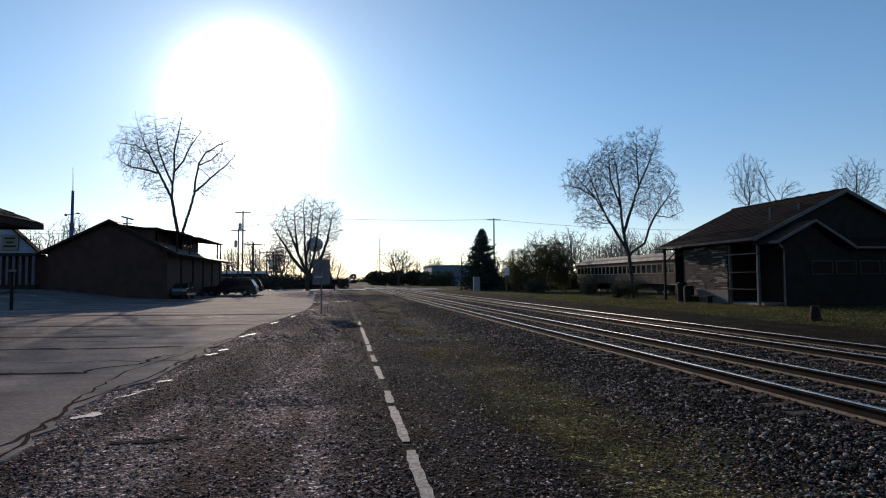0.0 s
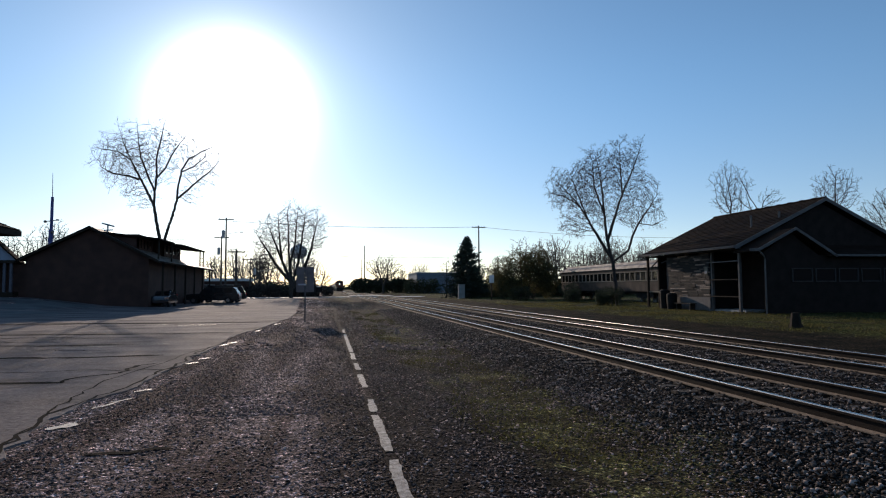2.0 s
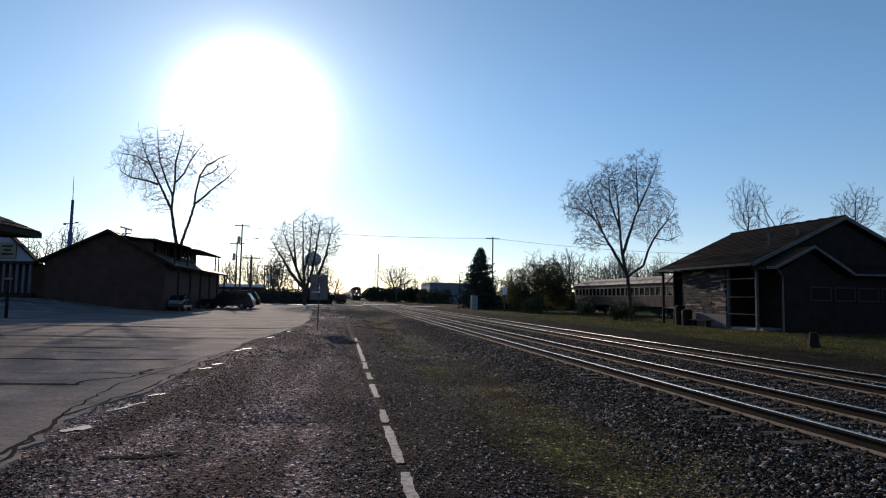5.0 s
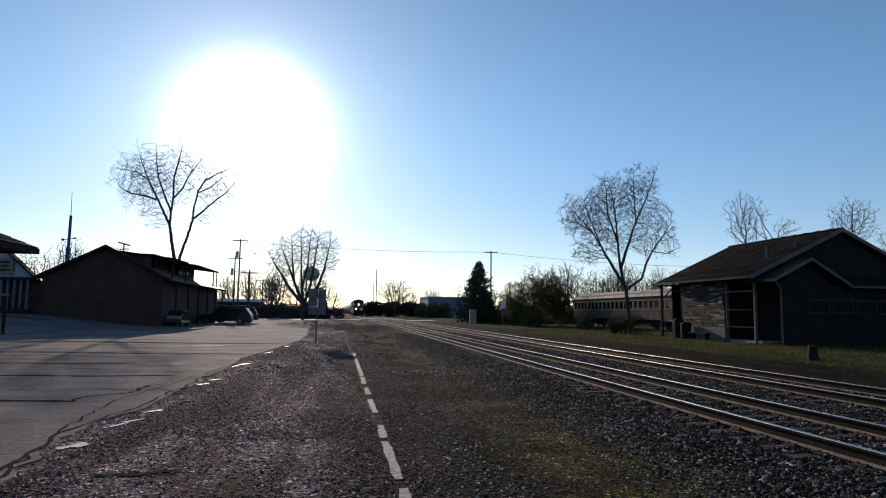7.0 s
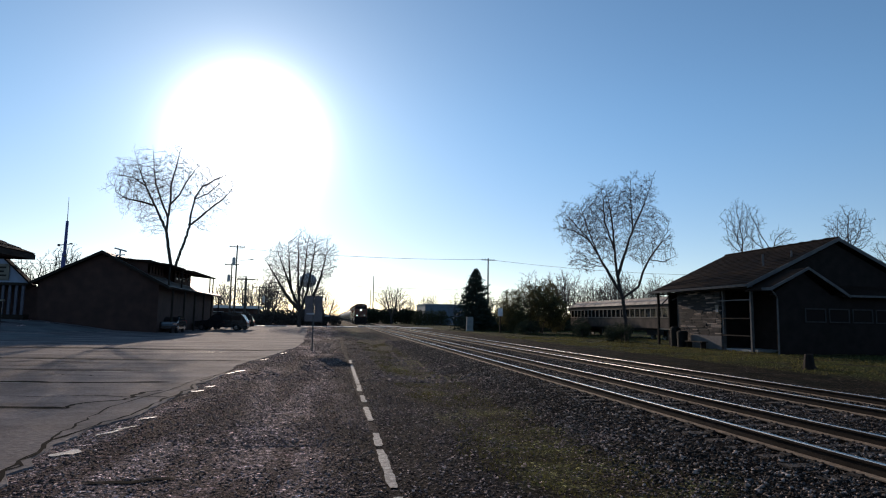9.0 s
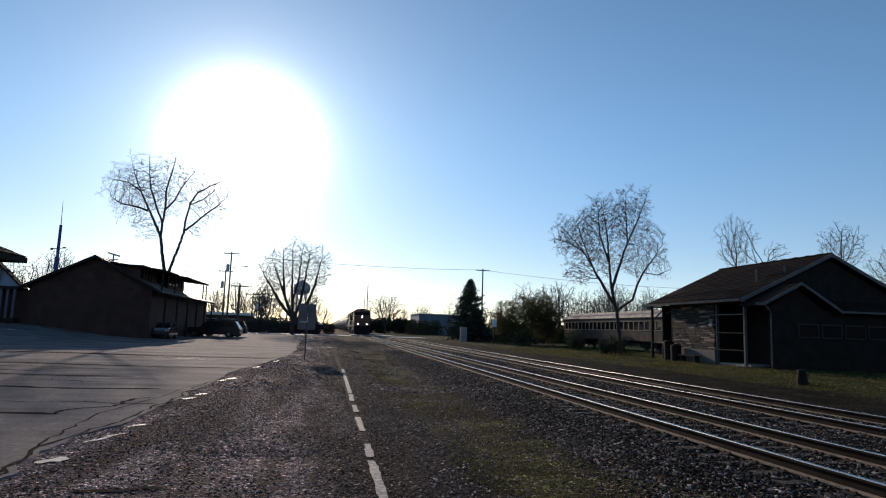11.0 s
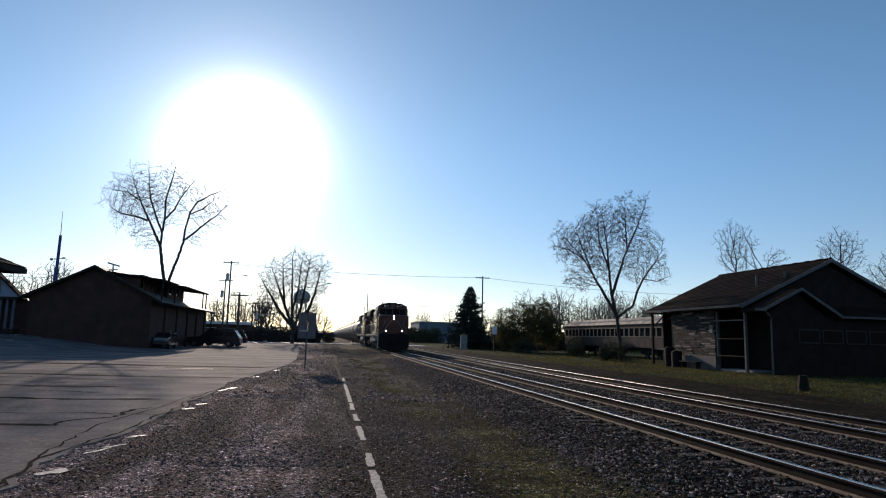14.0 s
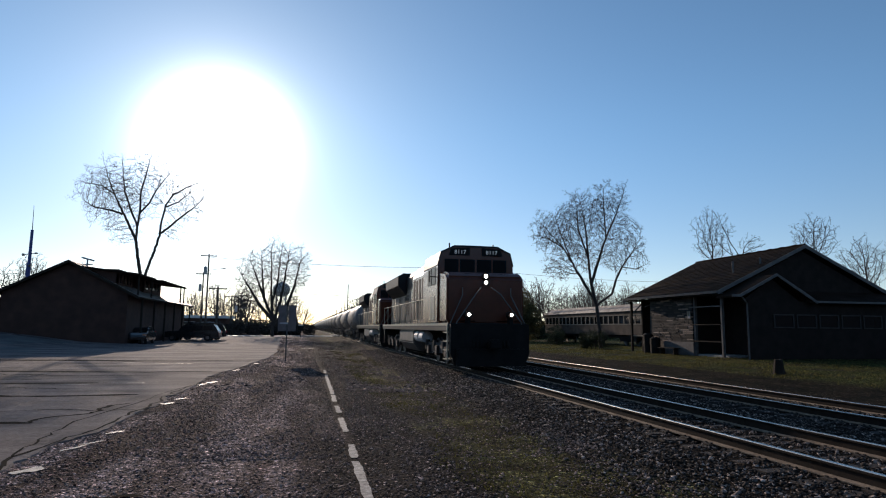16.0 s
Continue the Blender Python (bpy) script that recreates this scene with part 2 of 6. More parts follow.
def ground_material():
    """Soil, gravel and turf, in bands along the tracks, with ragged borders."""
    m = bpy.data.materials.new("railway_ground")
    m.use_nodes = True
    n, l = m.node_tree.nodes, m.node_tree.links
    b = n["Principled BSDF"]
    b.inputs["Roughness"].default_value = 0.88
    b.inputs["Specular IOR Level"].default_value = 0.02
    co = n.new("ShaderNodeTexCoord")
    sep = n.new("ShaderNodeSeparateXYZ")
    l.new(co.outputs["Object"], sep.inputs[0])

    def noise_(scale, detail=4, stretch=None):
        t = n.new("ShaderNodeTexNoise")
        t.inputs["Scale"].default_value, t.inputs["Detail"].default_value = scale, detail
        if stretch:
            mp = n.new("ShaderNodeMapping")
            mp.inputs["Scale"].default_value = stretch
            l.new(co.outputs["Object"], mp.inputs[0])
            l.new(mp.outputs[0], t.inputs["Vector"])
        else:
            l.new(co.outputs["Object"], t.inputs["Vector"])
        return t.outputs["Fac"]

    def math_(op, a, v):
        t = n.new("ShaderNodeMath")
        t.operation = op
        for i, w in enumerate((a, v)):
            if isinstance(w, (int, float)):
                t.inputs[i].default_value = w
            else:
                l.new(w, t.inputs[i])
        return t.outputs[0]

    def span(value, a, v):
        t = n.new("ShaderNodeMapRange")
        t.interpolation_type = "SMOOTHSTEP"
        t.inputs["From Min"].default_value, t.inputs["From Max"].default_value = a, v
        l.new(value, t.inputs["Value"])
        return t.outputs[0]

    def blend(base, col, fac):
        t = n.new("ShaderNodeMix")
        t.data_type = "RGBA"
        l.new(fac, t.inputs["Factor"])
        for key, w in (("A", base), ("B", col)):
            if isinstance(w, tuple):
                t.inputs[key].default_value = (*w, 1)
            else:
                l.new(w, t.inputs[key])
        return t.outputs["Result"]

    wob = math_("MULTIPLY", math_("SUBTRACT", noise_(0.5, 5), 0.5), 2.6)
    x = math_("ADD", sep.outputs["X"], wob)
    rust = blend((0.30, 0.218, 0.20), (0.070, 0.042, 0.040), span(noise_(1.0, 8, (1.2, 0.14, 1)), 0.42, 0.58))
    rust = blend(rust, (0.075, 0.049, 0.046), span(noise_(0.33, 7, (1, 0.5, 1)), 0.50, 0.60))
    gravel = blend((0.013, 0.010, 0.010), (0.034, 0.026, 0.023), span(noise_(1.1, 8, (1, 0.4, 1)), 0.44, 0.58))
    col = blend(rust, gravel, span(x, -0.6, 0.9))
    turf = blend((0.115, 0.101, 0.038), (0.040, 0.030, 0.017), span(noise_(1.1, 5), 0.42, 0.62))
    weeds = math_("MULTIPLY", math_("MULTIPLY", span(x, 1.6, 2.6), span(x, 4.6, 3.6)), span(noise_(0.45, 7), 0.38, 0.52))
    col = blend(col, turf, math_("MULTIPLY", weeds, 0.95))
    ballast = blend((0.018, 0.014, 0.011), (0.040, 0.031, 0.025), span(noise_(14, 3), 0.4, 0.65))
    col = blend(col, ballast, math_("MULTIPLY", span(x, 3.6, 4.6), span(x, 13.6, 12.6)))
    lawn = blend((0.062, 0.064, 0.018), (0.046, 0.037, 0.022), span(noise_(0.5, 5), 0.45, 0.7))
    dirt = blend((0.030, 0.022, 0.013), (0.014, 0.012, 0.007), span(noise_(0.8, 5), 0.4, 0.6))
    col = blend(col, dirt, span(x, 12.4, 13.8))
    col = blend(col, lawn, span(x, 16.2, 18.8))
    col = blend(col, lawn, span(x, -60.0, -64.0))
    grain = noise_(26, 6)
    coarse = noise_(9, 5)
    k = n.new("ShaderNodeMapRange")
    k.inputs["From Min"].default_value, k.inputs["From Max"].default_value = 0.3, 0.7
    k.inputs["To Min"].default_value, k.inputs["To Max"].default_value = 0.3, 1.7
    l.new(grain, k.inputs["Value"])
    mx = n.new("ShaderNodeMix")
    mx.data_type, mx.blend_type = "RGBA", "MULTIPLY"
    mx.inputs["Factor"].default_value = 1
    l.new(col, mx.inputs["A"])
    l.new(k.outputs[0], mx.inputs["B"])
    out = mx.outputs["Result"]
    for scale, power, top in ((42.0, 4.0, 3.6), (17.0, 6.0, 2.6)):
        vo = n.new("ShaderNodeTexVoronoi")
        vo.inputs["Scale"].default_value = scale
        l.new(co.outputs["Object"], vo.inputs["Vector"])
        pick = n.new("ShaderNodeSeparateColor")
        l.new(vo.outputs["Color"], pick.inputs[0])
        kk = n.new("ShaderNodeMapRange")
        kk.inputs["To Min"].default_value, kk.inputs["To Max"].default_value = 0.55, top
        l.new(math_("POWER", pick.outputs[0], power), kk.inputs["Value"])
        m2 = n.new("ShaderNodeMix")
        m2.data_type, m2.blend_type = "RGBA", "MULTIPLY"
        m2.inputs["Factor"].default_value = 1
        l.new(out, m2.inputs["A"])
        l.new(kk.outputs[0], m2.inputs["B"])
        out = m2.outputs["Result"]
    l.new(out, b.inputs["Base Color"])
    bp = n.new("ShaderNodeBump")
    bp.inputs["Strength"].default_value, bp.inputs["Distance"].default_value = 1.0, 0.05
    l.new(math_("ADD", grain, coarse), bp.inputs["Height"])
    l.new(bp.outputs[0], b.inputs["Normal"])
    return m


for m_, w_, r_ in ((M_ORANGE, 1.0, 0.24), (M_TANK, 0.2, 0.35), (M_CAR, 1.0, 0.08)):
    c_ = m_.node_tree.nodes["Principled BSDF"]
    c_.inputs["Coat Weight"].default_value, c_.inputs["Coat Roughness"].default_value = w_, r_


def let_light_through(m, share):
    """Thin blades and leaves glow when lit from behind."""
    n, l = m.node_tree.nodes, m.node_tree.links
    b, out = n["Principled BSDF"], n["Material Output"]
    tr, mx = n.new("ShaderNodeBsdfTranslucent"), n.new("ShaderNodeMixShader")
    mx.inputs[0].default_value = share
    l.new(b.inputs["Base Color"].links[0].from_socket, tr.inputs["Color"])
    l.new(b.outputs[0], mx.inputs[1])
    l.new(tr.outputs[0], mx.inputs[2])
    l.new(mx.outputs[0], out.inputs["Surface"])


for m_, k_ in ((M_GRASS, 0.6), (M_WILLOW, 0.45), (M_SHRUB, 0.25), (M_BUD, 0.2)):
    let_light_through(m_, k_)
M_GROUND = ground_material()


# ---- building blocks ----
def box(bm, x0, y0, z0, x1, y1, z1, bevel=0.0):
    v = bmesh.ops.create_cube(bm, size=1, matrix=Matrix.Translation(((x0 + x1) / 2, (y0 + y1) / 2, (z0 + z1) / 2))
                              @ Matrix.Diagonal((abs(x1 - x0), abs(y1 - y0), abs(z1 - z0), 1)))["verts"]
    if bevel:
        es = list({e for w in v for e in w.link_edges})
        bmesh.ops.bevel(bm, geom=es, offset=bevel, segments=2, affect="EDGES")
    return bm


def rod(bm, a, b, r0, r1=None, n=10):
    a, b = Vector(a), Vector(b)
    d = b - a
    m = Matrix.Translation((a + b) / 2) @ d.to_track_quat("Z", "Y").to_matrix().to_4x4()
    bmesh.ops.create_cone(bm, cap_ends=True, segments=n, radius1=r0, radius2=r0 if r1 is None else r1, depth=d.length, matrix=m)
    return bm


def prism(bm, outline, axis, a, b):
    """An outline of (u, w) swept from a to b along axis: 'x' (u = y, w = z), 'y' (u = x, w = z) or 'z' (u = x, w = y)."""
    def at(u, w, s):
        return {"x": (s, u, w), "y": (u, s, w), "z": (u, w, s)}[axis]
    lo = [bm.verts.new(at(u, w, a)) for u, w in outline]
    hi = [bm.verts.new(at(u, w, b)) for u, w in outline]
    k = len(outline)
    fs = [bm.faces.new(lo[::-1]), bm.faces.new(hi)]
    fs += [bm.faces.new((lo[i], lo[(i + 1) % k], hi[(i + 1) % k], hi[i])) for i in range(k)]
    bmesh.ops.recalc_face_normals(bm, faces=fs)
    return bm


def slab(bm, corners, thick):
    """A sheet through the corners, with thickness downwards."""
    top = [bm.verts.new(c) for c in corners]
    low = [bm.verts.new((c[0], c[1], c[2] - thick)) for c in corners]
    k = len(corners)
    fs = [bm.faces.new(top), bm.faces.new(low[::-1])]
    fs += [bm.faces.new((top[i], low[i], low[(i + 1) % k], top[(i + 1) % k])) for i in range(k)]
    bmesh.ops.recalc_face_normals(bm, faces=fs)
    return bm


def B():
    return bmesh.new()


def mesh_of(name, bm, material, smooth=False):
    me = bpy.data.meshes.new(name)
    bm.to_mesh(me)
    bm.free()
    me.materials.append(material)
    if smooth:
        me.polygons.foreach_set("use_smooth", [True] * len(me.polygons))
    return me


def part(name, bm, material, parent=None, label="", smooth=False):
    ob = new(name, mesh_of(name, bm, material, smooth))
    ob.parent = parent
    return tagged(ob, label)


def thing(name, m, label, category, group="", kind=""):
    ob = new(name)
    ob.empty_display_size = 0.3
    ob.matrix_basis = m
    return tagged(ob, label, category, group, kind)


def raw(name, verts, faces, material, smooth=False):
    me = bpy.data.meshes.new(name)
    me.from_pydata([tuple(v) for v in verts], [], [tuple(f) for f in faces])
    me.materials.append(material)
    if smooth:
        me.polygons.foreach_set("use_smooth", [True] * len(me.polygons))
    return new(name, me)


# ---- ground ----
def smooth(a, b, v):
    t = min(1, max(0, (v - a) / (b - a)))
    return t * t * (3 - 2 * t)


RAIL_TOP = 0.26
TRACK_X = (6.65, 10.49)


def ground_z(x, y):
    z = 0.062 * smooth(3.6, 5.2, x) * (1 - smooth(12.0, 14.0, x))
    z -= 0.10 * math.exp(-((x - 3.0) / 0.9) ** 2)
    z += 1.1 * smooth(-15.5, -27, x) * smooth(44, 60, y)
    z += 0.12 * smooth(16, 22, x) * smooth(200, 120, y)
    near = smooth(90, 30, math.hypot(x, y))
    z += near * 0.03 * noise.noise(Vector((x * 0.5, y * 0.5, 0))) * smooth(-3.6, -2.6, x)
    return z


def build_ground():
    xs = [-2500, -900, -400, -200, -120, -80, -60, -50] + [-44 + 2 * i for i in range(18)] + [-8.5, -7, -6, -5]
    xs += [-4.2 + 0.25 * i for i in range(84)] + [17, 18, 19, 20.5, 22, 24, 27, 31, 36, 45, 60, 90, 150, 300, 800, 2500]
    ys = [-400, -100, -30, -8, 0, 2] + [3 + 0.3 * i for i in range(90)] + [30.5 + 1.0 * i for i in range(40)]
    ys += [72, 76, 80, 90, 100, 120, 150, 200, 300, 500, 900, 1800, 4000]
    verts = [(x, y, ground_z(x, y)) for y in ys for x in xs]
    w = len(xs)
    faces = [(j * w + i, j * w + i + 1, (j + 1) * w + i + 1, (j + 1) * w + i) for j in range(len(ys) - 1) for i in range(w - 1)]
    return tagged(raw("ground", verts, faces, M_GROUND, True), "gravelly trackside ground with weeds and rough lawn", "ground", kind="structure")


LOT_EDGE = [(-20, -3.0), (5.5, -3.0), (7, -3.1), (9, -3.45), (10.6, -3.5), (11.6, -3.2), (15, -3.1), (17, -3.1), (23, -3.2), (28, -2.7), (36, -2.05), (43, -1.9), (64, -2.5), (118, -4.4)]


def lot_edge(y):
    x = LOT_EDGE[-1][1]
    for (a, u), (b, v) in zip(LOT_EDGE, LOT_EDGE[1:]):
        if y <= b:
            x = u + (v - u) * max(0, (y - a) / (b - a))
            break
    return x + 0.12 * noise.noise(Vector((0.8 * y, 1.7, 0))) + 0.14 * noise.noise(Vector((2.3 * y, 5.1, 0))) + 0.08 * noise.noise(Vector((7.0 * y, 2.1, 0)))


def build_lot():
    ys = [-20, -5, 2] + [3 + 0.2 * i for i in range(160)] + [36 + i * 2 for i in range(40)]
    verts, faces = [], []
    cols = [-60, -45, -38, -34, -31, -28, -25, -22, -19, -14, -9]
    for y in ys:
        e = min(lot_edge(y), -0.9)
        for x in cols + [e - 0.5, e]:
            verts.append((x, y, ground_z(x, y) + 0.02))
        verts.append((e + 0.04, y, -0.03))
    w = len(cols) + 3
    for j in range(len(ys) - 1):
        for i in range(w - 1):
            faces.append((j * w + i, j * w + i + 1, (j + 1) * w + i + 1, (j + 1) * w + i))
    lot = tagged(raw("pavement", verts, faces, M_ASPHALT), "worn grey asphalt parking lot with cracks and a broken edge", "pavement", kind="structure")

    def strip(name, pts, width, material, label, lift=0.004, jag=0.3, seed=1, tip=0.35):
        rnd = random.Random(seed)
        vs, fs = [], []
        for i, (x, y) in enumerate(pts):
            a, b = pts[max(0, i - 1)], pts[min(len(pts) - 1, i + 1)]
            d = Vector((b[0] - a[0], b[1] - a[1], 0)).normalized()
            s = Vector((-d.y, d.x, 0))
            end = tip if i in (0, len(pts) - 1) else 1
            for sign in (-1, 1):
                p = Vector((x, y, 0)) + s * sign * width * 0.5 * end * (1 + rnd.uniform(-jag, jag))
                on = 0.02 if p.x < lot_edge(p.y) else 0
                vs.append((p.x, p.y, ground_z(p.x, p.y) + on + lift))
        for i in range(len(pts) - 1):
            fs.append((2 * i, 2 * i + 1, 2 * i + 3, 2 * i + 2))
        ob = raw(name, vs, fs, material)
        ob.parent = lot
        return tagged(ob, label)

    def wander(p, q, steps, amp, seed):
        out = []
        for i in range(steps + 1):
            t = i / steps
            x, y = p[0] + (q[0] - p[0]) * t, p[1] + (q[1] - p[1]) * t
            out.append((x + amp * noise.noise(Vector((3 * t + seed, seed, 0))) + amp * 0.35 * noise.noise(Vector((14 * t, seed, 3))),
                        y + amp * noise.noise(Vector((seed, 3 * t, 9)))))
        return out

    for i, (p, q, wd, amp) in enumerate([
            ((-3.2, 5.6), (-3.9, 11.5), 0.035, 0.25), ((-3.9, 11.5), (-3.1, 22), 0.035, 0.3),
            ((-14.5, 13.1), (-4.6, 12.6), 0.22, 0.3),
            ((-13, 17.3), (-4.0, 17.3), 0.26, 0.4), ((-22, 27), (-3.4, 25.5), 0.45, 0.5),
            ((-26, 35), (-2.6, 33), 0.8, 0.6), ((-4.7, 12.6), (-3.7, 15.4), 0.09, 0.3),
            ((-16, 21.5), (-6, 21.0), 0.22, 0.4)]):
        strip("crack", wander(p, q, 26, amp, i + 1), wd, M_TAR, "dark tarry crack in the asphalt", seed=i, jag=0.6)
    fine = random.Random(23)
    for i in range(18):
        x, y = fine.uniform(-15, -4.6), 7.5 + 26 * fine.random() ** 1.3
        run, turn = fine.uniform(1.2, 4.5), fine.uniform(-0.25, 0.25)
        strip("crack", wander((x - run / 2, y), (x + run / 2, y + turn * run), 18, 0.35, 40 + i), 0.012 + 0.0022 * y, M_TAR, "hairline crack in the asphalt", seed=60 + i, jag=0.7)
    for i in range(9):
        x, y = fine.uniform(-11, -5), 14 + 18 * fine.random()
        strip("pale_fleck", wander((x - 0.5, y), (x + 0.5, y + 0.1), 6, 0.1, 80 + i), 0.10, M_PATCH, "pale fleck on the asphalt", 0.006, 0.6, 90 + i)
    edge = [(lot_edge(5 + 0.25 * i) - 0.10 - 0.12 * noise.noise(Vector((i * 0.3, 8, 1))), 5 + 0.25 * i) for i in range(60)]
    strip("edge_crack", edge, 0.05, M_TAR, "dark broken joint along the edge of the asphalt", seed=5, jag=0.8)
    strip("rut", wander((-2.42, 7.15), (-1.55, 7.25), 10, 0.10, 3), 0.10, M_TAR, "dark curved rut in the gravel", 0.012, seed=8)
    for y, x, ln, wd in [(8.7, -3.15, 0.35, 0.16), (10.1, -3.1, 0.5, 0.07), (10.5, -3.0, 0.3, 0.06), (11.4, -2.95, 0.25, 0.10), (15.4, -2.95, 0.3, 0.12), (16.3, -2.85, 0.35, 0.10),
                         (20.2, -2.95, 0.7, 0.09), (21.0, -2.8, 0.5, 0.14), (26.5, -2.6, 0.9, 0.10), (52.0, 0.1, 0.5, 1.2), (31.0, -2.2, 0.9, 0.16)]:
        strip("pale_patch", wander((x - 0.1, y - ln / 2), (x + 0.1, y + ln / 2), 6, 0.06, y), wd, M_PATCH, "pale worn scrap of edge paving, wet sheen painted in", 0.014, 0.5, int(y * 7))
    # the broken white line along the shoulder
    for y0, y1 in [(2.2, 6.35), (6.68, 8.62), (8.84, 9.74), (10.85, 12.75), (13.4, 14.4), (15.2, 16.9), (17.1, 23.5), (24.2, 26.0)]:
        k = max(3, int((y1 - y0) / 0.12))
        pts = [(0.66 + 0.004 * y + 0.02 * noise.noise(Vector((y, 0, 7))), y) for y in [y0 + (y1 - y0) * i / k for i in range(k + 1)]]
        strip("painted_line", pts, 0.105, M_LINE, "worn white painted line on gravel", 0.012, 0.26, int(y0 * 10), 0.85)
    vs, fs = [], []
    nx, ny = 30, 16
    for j in range(ny + 1):
        for i in range(nx + 1):
            x, y = -46 + 29 * i / nx, 43 + 15.5 * j / ny
            x += 1.4 * noise.noise(Vector((y * 0.4, i, 0)))
            y += 0.8 * noise.noise(Vector((x * 0.3, 3, 0)))
            vs.append((x, y, ground_z(x, y) + 0.028))
    for j in range(ny):
        for i in range(nx):
            if noise.noise(Vector((i * 0.23, j * 0.3, 8))) > -0.12:
                k = j * (nx + 1) + i
                fs.append((k, k + 1, k + nx + 2, k + nx + 1))
    ob = raw("concrete_apron", vs, fs, M_APRON)
    ob.parent = lot
    tagged(ob, "pale worn concrete apron")
    return lot


def build_road():
    bm = B()
    box(bm, -300, 116, -0.2, 300, 124, 0.045)
    road = part("road", bm, M_ROADWAY)
    tagged(road, "pale worn cross street over the tracks", "road", kind="structure")
    bm = B()
    for x in TRACK_X:
        for a, b in ((-2.0, -0.82), (-0.68, 0.68), (0.82, 2.0)):
            box(bm, x + a, 115.5, 0.0, x + b, 124.5, RAIL_TOP - 0.015)
    part("crossing_panel", bm, M_CEMENT, road, "grey concrete level crossing panels")


M_ROADWAY = mat("pale_roadway", (0.30, 0.29, 0.28), 0.55, 0.5, 0.2, 0.2)


# ---- tracks ----
def rail_outline(side):
    return [(-0.075, 0.0), (0.075, 0.0), (0.075, 0.014), (0.014, 0.03), (0.012, 0.125), (0.036, 0.138), (0.036, 0.160), (0.026, 0.168),
            (-0.026, 0.168), (-0.036, 0.160), (-0.036, 0.138), (-0.012, 0.125), (-0.014, 0.03), (-0.075, 0.014)]


def build_track(tx, label):
    tr = thing("railway_track", Matrix.Identity(4), label, "railway track", "parallel tracks", "structure")
    z0 = RAIL_TOP - 0.17
    for s in (-1, 1):
        x = tx + s * 0.7525
        bm = B()
        prism(bm, [(x + u, z0 + w) for u, w in rail_outline(s)], "y", -60, 900)
        rail = part("rail", bm, M_RAIL, tr)
        bm = B()
        prism(bm, [(x - 0.03, z0 + 0.165), (x + 0.03, z0 + 0.165), (x + 0.027, z0 + 0.1715), (x - 0.027, z0 + 0.1715)], "y", -60, 900)
        part("rail_head", bm, M_RAILTOP, rail, "polished bright steel running surface")
        # strips over the foot, coloured as if sunlit against the dark web
        bm = B()
        for side in (-1, 1):
            prism(bm, [(x + side * 0.018, z0 + 0.034), (x + side * 0.018, z0 + 0.031), (x + side * 0.079, z0 + 0.004), (x + side * 0.080, z0 + 0.018)], "y", -60, 900)
        part("rail_foot", bm, M_LITFOOT, rail, "tan rail foot, sunlight painted into its colour")
    rnd = random.Random(int(tx * 10))
    bm = B()
    box(bm, -1.3, -0.115, -0.15, 1.3, 0.115, 0.0, 0.015)
    tie = mesh_of("sleeper", bm, M_TIE)
    bm = B()
    for s in (-1, 1):
        box(bm, s * 0.7525 - 0.17, -0.09, 0.0, s * 0.7525 + 0.17, 0.09, 0.016)
        for u in (-0.11, 0.11):
            for v in (-0.06, 0.06):
                box(bm, s * 0.7525 + u - 0.014, v - 0.014, 0.01, s * 0.7525 + u + 0.014, v + 0.014, 0.035)
    plate = mesh_of("tie_plate", bm, M_PLATE)
    for i in range(110):
        ob = new("sleeper", tie)
        ob.parent = tr
        ob.matrix_basis = pose(tx + rnd.uniform(-0.06, 0.06), 2.5 + i * 0.55 + rnd.uniform(-0.03, 0.03), z0 - 0.004 + rnd.uniform(-0.012, 0.0), 0, 0, rnd.uniform(-1.2, 1.2))
        if i < 60:
            pl = new("tie_plate", plate)
            pl.parent = tr
            pl.matrix_basis = pose(tx, ob.location.y, z0 - 0.003)
    bm = B()
    for i in range(110, 330):
        y = 2.5 + i * 0.55
        if 115 < y < 125:
            continue
        box(bm, tx - 1.3, y - 0.11, z0 - 0.15, tx + 1.3, y + 0.11, z0 - 0.006)
    far = part("sleepers_far", bm, M_TIE, tr)
    tagged(far, kind="stuff")
    return tr


